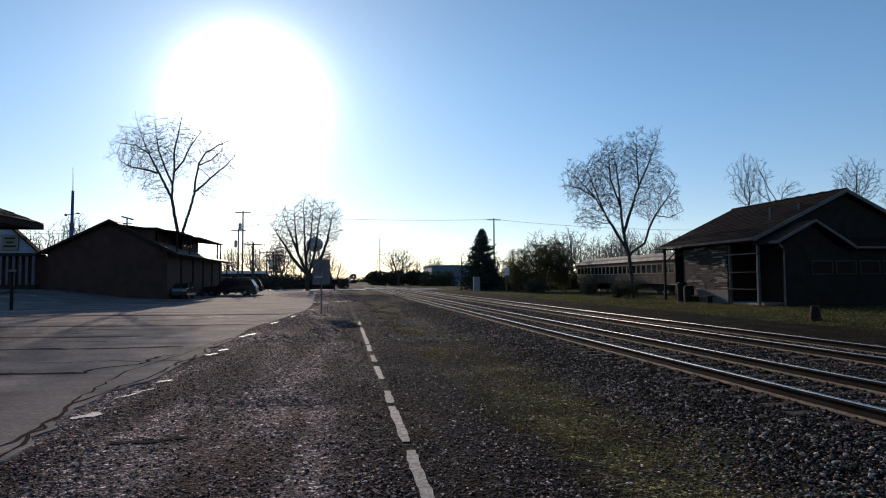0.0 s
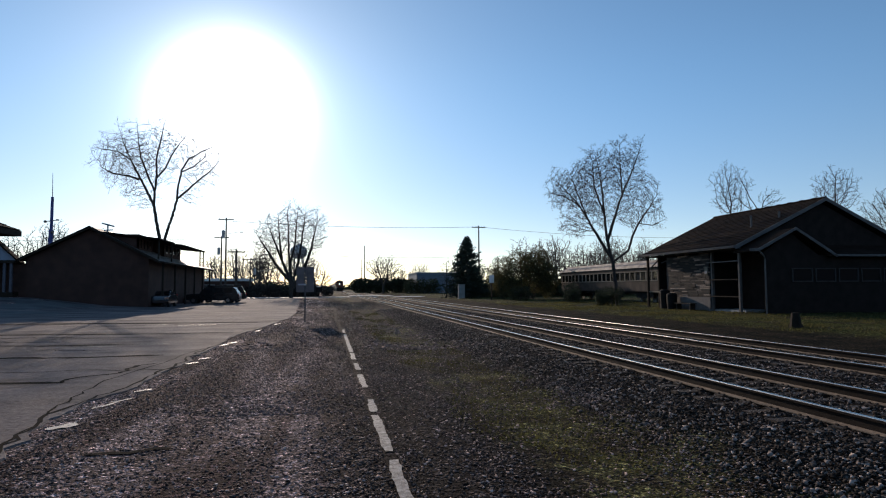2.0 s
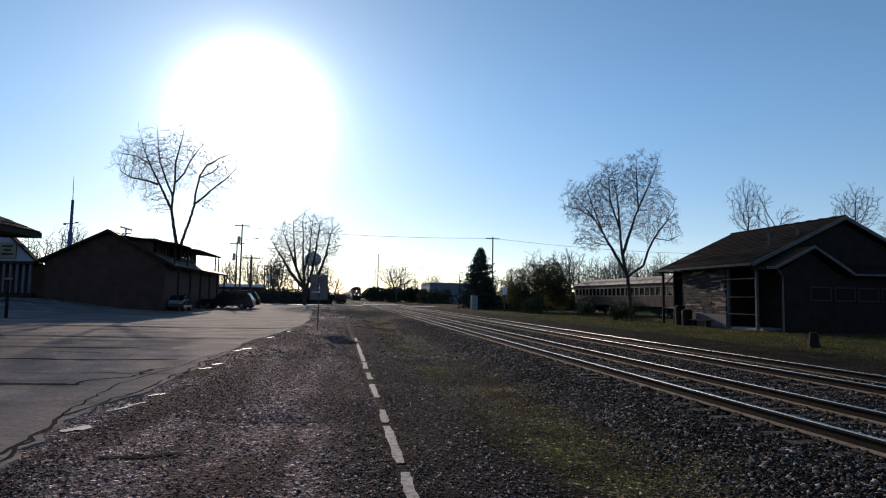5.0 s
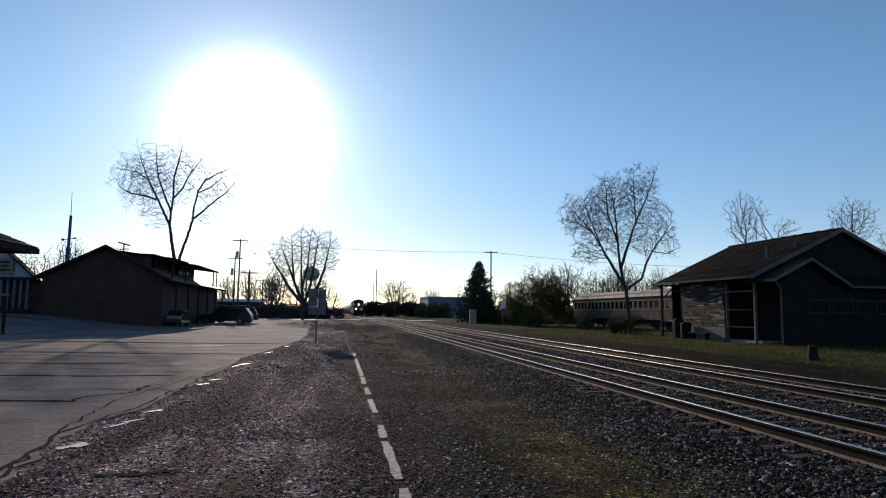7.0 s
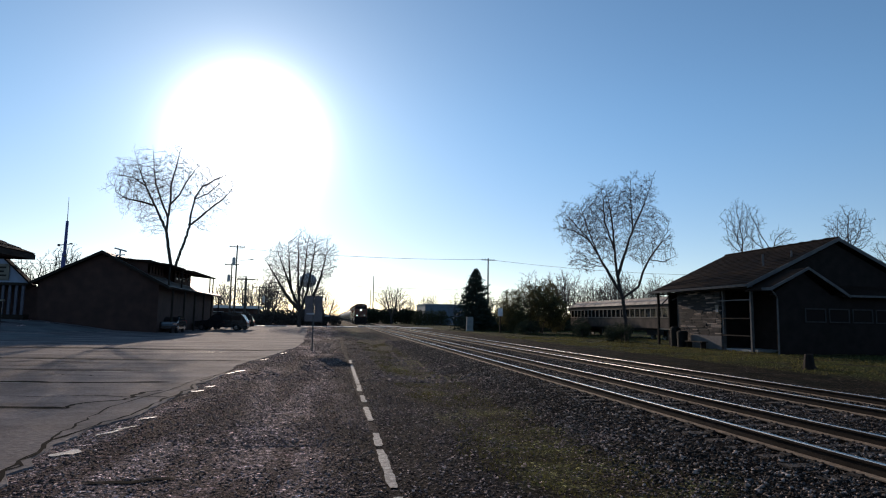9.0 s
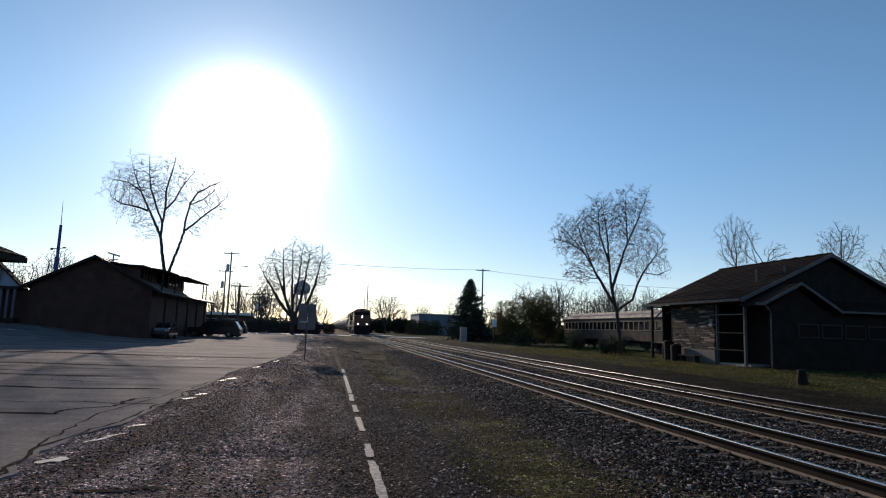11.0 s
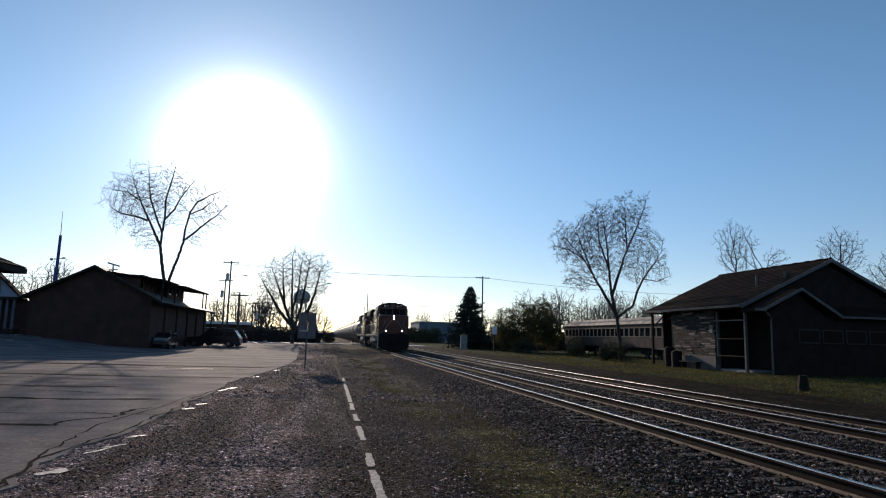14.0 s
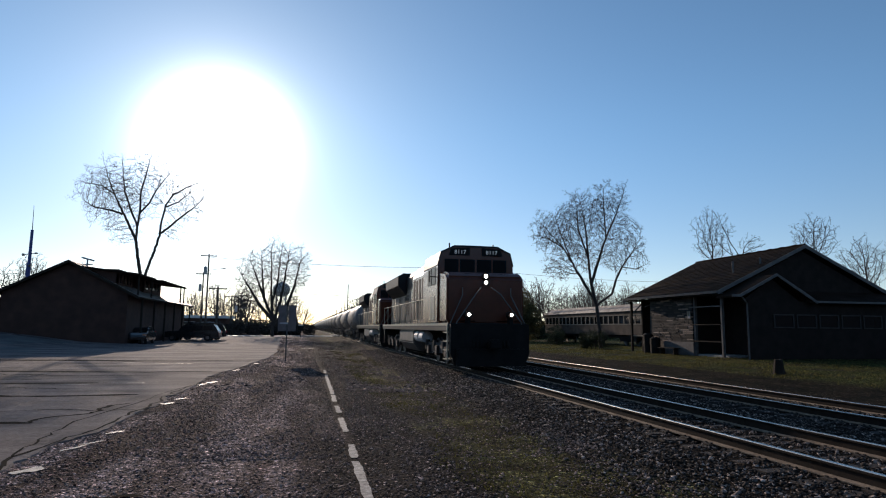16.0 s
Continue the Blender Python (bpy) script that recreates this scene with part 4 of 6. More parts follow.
    bm = B()
    box(bm, XE + 0.05, Y0 + 0.05, ZE - 0.2, XF - 0.05, Y1 - 0.05, ZE - 0.15)
    part("soffit", bm, M_WOOD_DARK, t)
    # vents on the slope
    for y, u, h in ((35.5, 0.45, 0.75), (33.9 + 0.4, 0.62, 0.4)):
        x, z = XE + (XR - XE) * u, ZE + (ZR - ZE) * u
        bm = B()
        rod(bm, (x, y, z - 0.1), (x, y, z + h), 0.06, 0.06, 8)
        part("vent_pipe", bm, M_GREYTRIM, roof)
    # corner porch posts, rails and brackets
    for px, py in ((X - 0.25, Y0 + 0.25), (X - 0.25, 44.2), (X + 0.15, 43.3), (X + 0.05, YP - 0.12)):
        bm = B()
        box(bm, px - 0.08, py - 0.08, g - 0.1, px + 0.08, py + 0.08, ZE - 0.1, 0.012)
        part("porch_post", bm, M_GREYTRIM if py < 40 else M_WOOD_DARK, t)
    for z in (3.15, 2.05, 1.02):
        bm = B()
        box(bm, X - 0.28, Y0 + 0.3, z, X - 0.20, YP, z + 0.07)
        part("porch_rail", bm, M_GREYTRIM if z > 3 else M_WOOD_DARK, t)
    bm = B()
    box(bm, X + 0.1, Y0 + 0.3, g - 0.1, 26.4, YP, g + 0.12)
    part("porch_floor", bm, M_CEMENT, t)
    part("bracket", rod(B(), (X - 0.2, 44.0, 3.0), (X + 0.5, 43.6, 3.9), 0.05, 0.05, 6), M_GREYTRIM, t)
    part("bracket", rod(B(), (X - 0.2, 42.3, 3.4), (X + 0.3, 42.3, 3.6), 0.05, 0.05, 6), M_GREYTRIM, t)
    part("porch_rail", box(B(), X - 0.25, 42.2, 1.25, X - 0.18, 44.1, 1.33), M_CREAM, t)
    # front wing: small gable over the entry, low roof, window band
    W = 31.7
    bm = B()
    box(bm, 24.5, W, g - 0.2, 39.0, W + 0.2, 3.45)
    wing = part("wing_wall", bm, M_SIDING, t, "dark board wall of the low wing")
    bm = B()
    for i in range(16):
        z = g + 0.1 + i * 0.2
        if 1.75 < z + 0.1 < 2.75:
            continue
        part("clapboard", box(B(), 24.5, W - 0.018, z, 39.0, W, z + 0.185), M_SIDING, wing)
    prism(bm, [(24.1, 3.40), (28.0, 3.40), (26.15, 4.72)], "y", W + 0.02, W + 0.2)
    part("gable", bm, M_SIDING, t)
    bm = B()
    slab(bm, [(23.75, W - 0.4, 3.72), (23.75, Y0 + 0.3, 3.72), (26.15, Y0 + 0.3, 4.95), (26.15, W - 0.4, 4.95)], 0.1)
    slab(bm, [(28.6, W - 0.4, 3.55), (26.15, W - 0.4, 4.95), (26.15, Y0 + 0.3, 4.95), (28.6, Y0 + 0.3, 3.55)], 0.1)
    slab(bm, [(28.3, W - 0.4, 3.45), (39.2, W - 0.4, 3.45), (39.2, Y0 + 0.3, 4.15), (28.3, Y0 + 0.3, 4.15)], 0.1)
    part("roof", bm, M_SHINGLE, t)
    bm = B()
    prism(bm, [(23.2, 3.62), (23.75, 3.62), (26.15, 4.84), (26.15, 5.0), (23.72, 3.78), (23.2, 3.76)], "y", W - 0.46, W - 0.4)
    prism(bm, [(26.15, 4.84), (28.2, 3.62), (28.75, 3.30), (28.8, 3.42), (28.25, 3.78), (26.15, 5.0)], "y", W - 0.46, W - 0.4)
    part("bargeboard", bm, M_GREYTRIM, t)
    bm = B()
    box(bm, 28.6, W - 0.46, 3.36, 39.2, W - 0.36, 3.48)
    part("gutter", bm, M_GREYTRIM, t)
    for i in range(8):
        window(t, pose(26.12 + i * 1.52, W - 0.02, 1.90), 1.34, 0.80, M_WINGTRIM, 0.06)
    notice = part("notice_board", box(B(), X - 0.13, 36.85, 2.45, X - 0.09, 37.2, 2.95, 0.005), M_CREAM, t, "small pale notice on the stone wall")
    part("notice_panel", box(B(), X - 0.136, 36.9, 2.5, X - 0.131, 37.15, 2.68), M_BARN, notice)
    bm = B()
    rod(bm, (23.85, W - 0.38, 3.62), (24.2, W - 0.25, 3.35), 0.045, 0.045, 8)
    rod(bm, (24.2, W - 0.25, 3.36), (24.4, W - 0.06, 3.2), 0.045, 0.045, 8)
    rod(bm, (24.4, W - 0.06, 3.2), (24.4, W - 0.06, g), 0.045, 0.045, 8)
    part("downspout", bm, M_GREYTRIM, t)
    # sandstone blocks of the wall
    rnd = random.Random(3)
    shapes = []
    for k in range(6):
        bm = B()
        w = (0.45, 0.7, 0.95, 0.6, 1.15, 0.8)[k]
        box(bm, -0.045 - 0.012 * (k % 3), 0.008, 0.008, 0.01, w - 0.008, 0.092, 0.005)
        shapes.append((w, mesh_of("stone_block", bm, M_ROCK)))
    z = g + 0.85
    while z < ZE - 0.2:
        y = YP + 0.02
        while y < 41.9:
            w, me = rnd.choice(shapes)
            if y + w > 42.0:
                break
            ob = new("stone_block", me)
            ob.parent = stonewall
            ob.matrix_basis = pose(X - rnd.uniform(0, 0.03), y, z)
            y += w
        z += 0.104
    # things by the wall
    for y, h in ((41.2, 1.25), (40.3, 1.0)):
        bm = B()
        rod(bm, (23.7, y, g), (23.7, y, g + h), 0.33, 0.36, 14)
        rod(bm, (23.7, y, g + h), (23.7, y, g + h + 0.12), 0.37, 0.2, 14)
        b = part("barrel", bm, M_BLACK)
        tagged(b, "black barrel beside the stone wall", "barrel", "barrels")
    bm = B()
    box(bm, 23.45, 37.6, g + 0.4, 23.9, 39.6, g + 0.46)
    for y in (37.8, 39.4):
        box(bm, 23.5, y - 0.05, g, 23.85, y + 0.05, g + 0.4)
    part("seat", bm, M_WOOD_DARK, thing("bench", Matrix.Identity(4), "dark wooden bench beside the stone wall", "bench"))
    return t


def depot_west():
    """The brown gabled inn across the lot: gable front, two dormers, porch roof."""
    XA, XL, XRr = -20.3, -25.9, -14.5
    Y0, Y1 = 60.0, 88.0
    ZE, ZR = 4.45, 7.25
    t = thing("gabled_house", Matrix.Identity(4), "dark brown gabled house with dormers and a porch roof", "house")
    bm = B()
    box(bm, XL + 0.5, Y0 + 0.6, -0.2, XRr - 1.0, Y0 + 0.9, ZE - 0.1)
    wall = part("wall", bm, M_BRICK, t)
    bm = B()
    box(bm, XRr - 1.3, Y0 + 0.9, -0.2, XRr - 1.0, Y1 - 0.5, ZE - 0.1)
    box(bm, XL + 0.5, Y0 + 0.9, -0.2, XL + 0.8, Y1 - 0.5, ZE - 0.1)
    box(bm, XL + 0.8, Y1 - 0.8, -0.2, XRr - 1.3, Y1 - 0.5, ZE - 0.1)
    part("wall", bm, M_BRICK, t)
    bm = B()
    prism(bm, [(XL + 0.4, ZE - 0.06), (XRr - 0.6, ZE - 0.06), (XA, ZR - 0.2)], "y", Y0 + 0.6, Y0 + 0.8)
    part("gable", bm, M_BRICK, t)
    bm = B()
    for i in range(30):
        z = 0.1 + i * 0.22
        half = 5.0 if z < ZE else 5.2 * (ZR - 0.3 - z) / (ZR - ZE)
        if half > 0.1:
            part("clapboard", box(B(), XA - half - (0.1 if z < ZE else 0), Y0 + 0.575, z, XA + half - (0.25 if z < ZE else 0), Y0 + 0.6, z + 0.2), M_BRICK, wall)
    bm = B()
    slab(bm, [(XL, Y0, ZE - 0.1), (XA, Y0, ZR), (XA, Y1, ZR), (XL, Y1, ZE - 0.1)], 0.16)
    slab(bm, [(XRr, Y0, 4.2), (XRr, Y1, 4.2), (XA, Y1, ZR), (XA, Y0, ZR)], 0.16)
    roof = part("roof", bm, M_SHINGLE, t, "brown shingle roof")
    # the east slope gets the pale courses, its sunlight painted in
    shingle_rows(roof, (XRr, Y0, 4.2), (XRr, Y1, 4.2), (XA, Y1, ZR), (XA, Y0, ZR), 14, M_SUNLITSHINGLE)
    bm = B()
    rod(bm, (XA + 0.75, Y0 + 2.4, ZR - 0.5), (XA + 0.75, Y0 + 2.4, ZR + 0.35), 0.07, 0.07, 8)
    rod(bm, (XA + 0.25, Y0 + 2.4, ZR + 0.50), (XA + 1.3, Y0 + 2.4, ZR + 0.22), 0.07, 0.07, 8)
    rod(bm, (XA + 0.5, Y0 + 2.2, ZR - 0.16), (XA + 1.25, Y0 + 2.2, ZR - 0.12), 0.05, 0.05, 8)
    part("roof_vent", bm, M_GREYMETAL, roof, "grey metal vent hood")
    for y0, y1, open_to, top, out in ((60.95, 66.0, 66.0, 6.70, -14.6), (67.2, 74.6, 78.5, 6.55, -13.9)):
        face = out - 1.9
        bm = B()
        box(bm, -19.0, y0, 4.2, face, y0 + 0.15, top - 0.05)
        box(bm, -19.0, y1 - 0.15, 4.2, face, y1, top - 0.05)
        box(bm, face - 0.15, y0, 4.2, face, y1, top - 1.25)
        box(bm, face - 0.15, y0, top - 0.45, face, y1, top - 0.05)
        d = part("dormer", bm, M_BRICK, t)
        k = 4
        for i in range(k + 1):
            y = y0 + (y1 - y0 - 0.7) * i / k
            part("dormer_post", box(B(), face - 0.15, y, top - 1.25, face, y + 0.7, top - 0.45), M_BRICK, d)
            if i < k:
                pitch = (y1 - y0 - 0.7) / k
                part("dormer_window", box(B(), face - 0.05, y + 0.7, top - 1.25, face - 0.02, y + pitch, top - 0.45), M_BRIGHTGLASS, d, "sky-bright dormer window")
        ends = (y0, y1 - 0.12) if open_to == y1 else (open_to - 2.0, open_to)
        for y in ends:
            part("dormer_post", box(B(), out - 0.25, y, 4.3, out - 0.13, y + 0.12, top - 0.35), M_WOOD_DARK, d)
        bm = B()
        slab(bm, [(-20.2, y0 - 0.5, top + 0.22), (out, y0 - 0.5, top - 0.42), (out, open_to + 0.5, top - 0.42), (-20.2, open_to + 0.5, top + 0.22)], 0.14)
        part("dormer_roof", bm, M_SHINGLE, d)
        bm = B()
        for z in (4.75, 5.2):
            box(bm, out - 0.22, open_to - 2.0, z, out - 0.15, open_to, z + 0.06)
        part("dormer_rail", bm, M_WOOD_DARK, d)
    for i in range(6):
        y = Y0 + 2 + i * 4.8
        bm = B()
        box(bm, XRr + 0.25 - 0.45, y - 0.08, -0.1, XRr + 0.25 - 0.29, y + 0.08, 4.2)
        part("porch_post", bm, M_WOOD_DARK, t)
    bm = B()
    prism(bm, [(XL - 0.02, ZE - 0.3), (XA, ZR - 0.2), (XA, ZR + 0.04), (XL - 0.02, ZE - 0.06)], "y", Y0 - 0.05, Y0)
    prism(bm, [(XRr + 0.02, 4.0), (XA, ZR - 0.2), (XA, ZR + 0.04), (XRr + 0.02, 4.24)], "y", Y0 - 0.05, Y0)
    part("bargeboard", bm, M_WOOD_DARK, t)


def near_canopy():
    """Corner of a shingled eave that reaches into view beside the lot."""
    t = thing("platform_shelter", Matrix.Identity(4), "brown shingled hip roof of a trackside shelter on a post", "shelter")
    x1, y1, z1 = -11.55, 27.0, 3.98
    bm = B()
    y0 = y1 - 16
    slab(bm, [(x1, y1, z1), (x1 - 5, y1 - 5, z1 + 2.35), (x1 - 5, y0 + 5, z1 + 2.35), (x1, y0, z1)], 0.10)
    slab(bm, [(x1, y1, z1), (x1 - 10, y1, z1), (x1 - 5, y1 - 5, z1 + 2.35)], 0.10)
    slab(bm, [(x1 - 10, y1, z1), (x1 - 10, y0, z1), (x1 - 5, y0 + 5, z1 + 2.35), (x1 - 5, y1 - 5, z1 + 2.35)], 0.10)
    slab(bm, [(x1, y0, z1), (x1 - 5, y0 + 5, z1 + 2.35), (x1 - 10, y0, z1)], 0.10)
    roof = part("roof", bm, M_SHINGLE, t)
    shingle_rows(roof, (x1, y0, z1), (x1, y1, z1), (x1 - 5, y1 - 5, z1 + 2.35), (x1 - 5, y0 + 5, z1 + 2.35), 14, M_SHINGLE)
    bm = B()
    box(bm, x1 - 10, y1 - 0.05, z1 - 0.22, x1 + 0.02, y1 + 0.02, z1 - 0.02)
    box(bm, x1 - 0.05, y0, z1 - 0.22, x1 + 0.02, y1 - 0.05, z1 - 0.02)
    part("fascia", bm, M_WOOD_DARK, t)
    bm = B()
    box(bm, x1 - 9.9, y0 + 0.1, z1 - 0.14, x1 - 0.1, y1 - 0.1, z1 - 0.1)
    part("soffit", bm, M_WOOD_DARK, t)
    bm = B()
    box(bm, x1 - 8, y0 + 2, -0.05, x1 - 2, y1 - 1.6, z1 - 0.14)
    part("wall", bm, M_BRICK, t)
    for y in (y1 - 5.5, y1 - 11):
        part("post", box(B(), x1 - 1.0, y - 0.1, -0.05, x1 - 0.8, y + 0.1, z1 - 0.14, 0.02), M_WOOD_DARK, t)


def white_house():
    t = thing("pale_house", Matrix.Identity(4), "pale blue gabled house with a small sign and porch", "house")
    xe, y, ze = -25.9, 61.0, 4.1
    xa, za = xe - 5.2, 9.1
    bm = B()
    prism(bm, [(2 * xa - xe + 0.4, ze - 0.1), (xe - 0.4, ze - 0.1), (xe - 0.4, ze + 0.2), (xa, za - 0.2), (2 * xa - xe + 0.4, ze + 0.2)], "y", y, y + 0.25)
    part("wall", bm, M_BLUEWALL, t)
    part("wall", box(B(), 2 * xa - xe + 0.4, y, 0, xe + 0.42, y + 0.25, ze - 0.1), M_BRICK, t, "dark lower wall")
    part("wall", box(B(), xe - 5.0, y + 0.25, 0, xe - 4.75, y + 8, ze), M_BLUEWALL, t)
    part("wall", box(B(), 2 * xa - xe + 0.4, y + 0.25, 0, 2 * xa - xe + 0.65, y + 8, ze), M_BLUEWALL, t)
    bm = B()
    slab(bm, [(xe, y - 0.5, ze), (xe, y + 0.35, ze), (xa, y + 0.35, za), (xa, y - 0.5, za)], 0.18)
    slab(bm, [(xa, y - 0.5, za), (xa, y + 0.35, za), (2 * xa - xe, y + 0.35, ze), (2 * xa - xe, y - 0.5, ze)], 0.18)
    part("roof", bm, M_SHINGLE, t, "brown roof edge of the front gable")
    bm = B()
    slab(bm, [(xe - 4.6, y + 0.35, ze), (xe - 4.6, y + 8, ze), (xa - 2.4, y + 8, za - 2.6), (xa - 2.4, y + 0.35, za - 2.6)], 0.18)
    slab(bm, [(xa - 2.4, y + 0.35, za - 2.6), (xa - 2.4, y + 8, za - 2.6), (2 * xa - xe, y + 8, ze), (2 * xa - xe, y + 0.35, ze)], 0.18)
    part("roof", bm, M_SHINGLE, t, "lower brown roof behind the gable")
    for i in range(9):
        x = xe - 4.8 + i * 0.52
        part("porch_column", box(B(), x, y - 0.9, 1.5, x + 0.2, y - 0.72, 4.0), M_PICKET, t)
    part("porch_beam", box(B(), xe - 5.4, y - 1.0, 4.0, xe - 0.3, y, 4.25), M_WOOD_DARK, t)
    part("porch_base", box(B(), xe - 5.4, y - 1.0, 0.2, xe - 0.3, y, 1.5), M_WOOD_DARK, t)
    s = part("sign_board", box(B(), xe - 3.5, y - 0.14, 4.5, xe - 2.1, y - 0.06, 5.9, 0.01), M_CREAM, t, "cream board with brown bars of lettering")
    for i, w in enumerate((0.9, 0.6, 1.0)):
        part("lettering_bar", box(B(), xe - 2.8 - w / 2, y - 0.15, 5.5 - i * 0.35, xe - 2.8 + w / 2, y - 0.142, 5.65 - i * 0.35), M_WOOD_DARK, s)


def far_buildings():
    t = thing("low_store", Matrix.Identity(4), "low store with a bright flat roof edge", "building")
    bm = B()
    box(bm, -40, 132, 0, -15.5, 142, 3.2)
    part("wall", bm, M_BRICK, t)
    bm = B()
    box(bm, -40.5, 131.4, 3.2, -15, 142.5, 3.75)
    part("roof", bm, M_WHITE, t, "bright white roof edge")
    for i in range(6):
        window(t, pose(-38 + i * 3.6, 131.98, 0.9), 2.2, 1.6, M_WHITE, 0.06, 1)
    t = thing("warehouse", Matrix.Identity(4), "blue-grey clad low warehouse beyond the cross street", "building")
    bm = B()
    box(bm, 27.5, 190, 0, 46, 210, 6.1)
    wall = part("wall", bm, M_BARN, t)
    for i in range(31):
        part("cladding_rib", box(B(), 27.5 + i * 0.6, 189.93, 0, 27.62 + i * 0.6, 190, 6.0), M_BARN, wall)
    bm = B()
    box(bm, 27.2, 189.7, 6.1, 46.3, 210.3, 6.35)
    part("roof", bm, M_GREYMETAL, t)
    # water tower
    t = thing("water_tower", pose(-13.0, 330, 0), "grey water tower with a squat round tank on legs", "water tower")
    bm = B()
    prof = [(0.0, 16.4), (2.2, 16.9), (3.9, 18.2), (4.4, 20.2), (4.0, 22.0), (2.4, 23.3), (0.7, 24.0), (0.25, 24.9), (0.0, 25.0)]
    n = 24
    rings = [[bm.verts.new((r * math.cos(6.2832 * i / n), r * math.sin(6.2832 * i / n), z)) for i in range(n)] if r else [bm.verts.new((0, 0, z))] for r, z in prof]
    for a, b in zip(rings, rings[1:]):
        for i in range(n):
            f = [a[i % len(a)], a[(i + 1) % len(a)], b[(i + 1) % len(b)], b[i % len(b)]]
            f = list(dict.fromkeys(f))
            bm.faces.new(f)
    part("tank", bm, M_GREYMETAL, t, smooth=True)
    for u, v in ((-2, -2), (2, -2), (2, 2), (-2, 2)):
        bm = B()
        rod(bm, (u * 1.3, v * 1.3, 0), (u, v, 18), 0.28, 0.25, 8)
        part("leg", bm, M_GREYMETAL, t)
    for x, y, h, r in ((14.84, 240, 17.7, 0.26), (14.65, 255, 13.2, 0.2)):
        t = thing("radio_mast", pose(x, y, 0), "thin steel radio mast far along the tracks", "mast", "radio masts")
        bm = B()
        rod(bm, (0, 0, 0), (0, 0, h), r, r * 0.6, 6)
        part("pole", bm, M_STEEL, t)
        bm = B()
        for z in (h * 0.55, h * 0.65, h * 0.72):
            rod(bm, (-0.5, 0, z), (0.5, 0, z), 0.09, 0.09, 6)
        part("antenna", bm, M_STEEL, t)


def antenna_mast():
    t = thing("antenna_mast", pose(-29.6, 76, 0.0), "blue steel antenna mast with a whip", "mast")
    bm = B()
    rod(bm, (0, 0, 0), (0, 0, 8.3), 0.24, 0.22, 10)
    rod(bm, (0.03, 0, 8.3), (0.05, 0, 11.9), 0.17, 0.15, 10)
    part("pole", bm, M_BLUE, t)
    bm = B()
    rod(bm, (0.05, 0, 11.9), (0.0, 0, 14.6), 0.045, 0.02, 6)
    part("whip", bm, M_STEEL, t)
    bm = B()
    rod(bm, (-0.6, 0, 9.2), (0.7, 0, 9.35), 0.04, 0.04, 6)
    box(bm, -0.72, -0.15, 9.05, -0.5, 0.15, 9.3, 0.03)
    box(bm, 0.5, -0.15, 9.3, 0.78, 0.15, 9.45, 0.03)
    rod(bm, (0.1, -0.2, 8.0), (0.3, -0.2, 8.0), 0.14, 0.14, 8)
    part("antenna_arm", bm, M_STEEL, t)


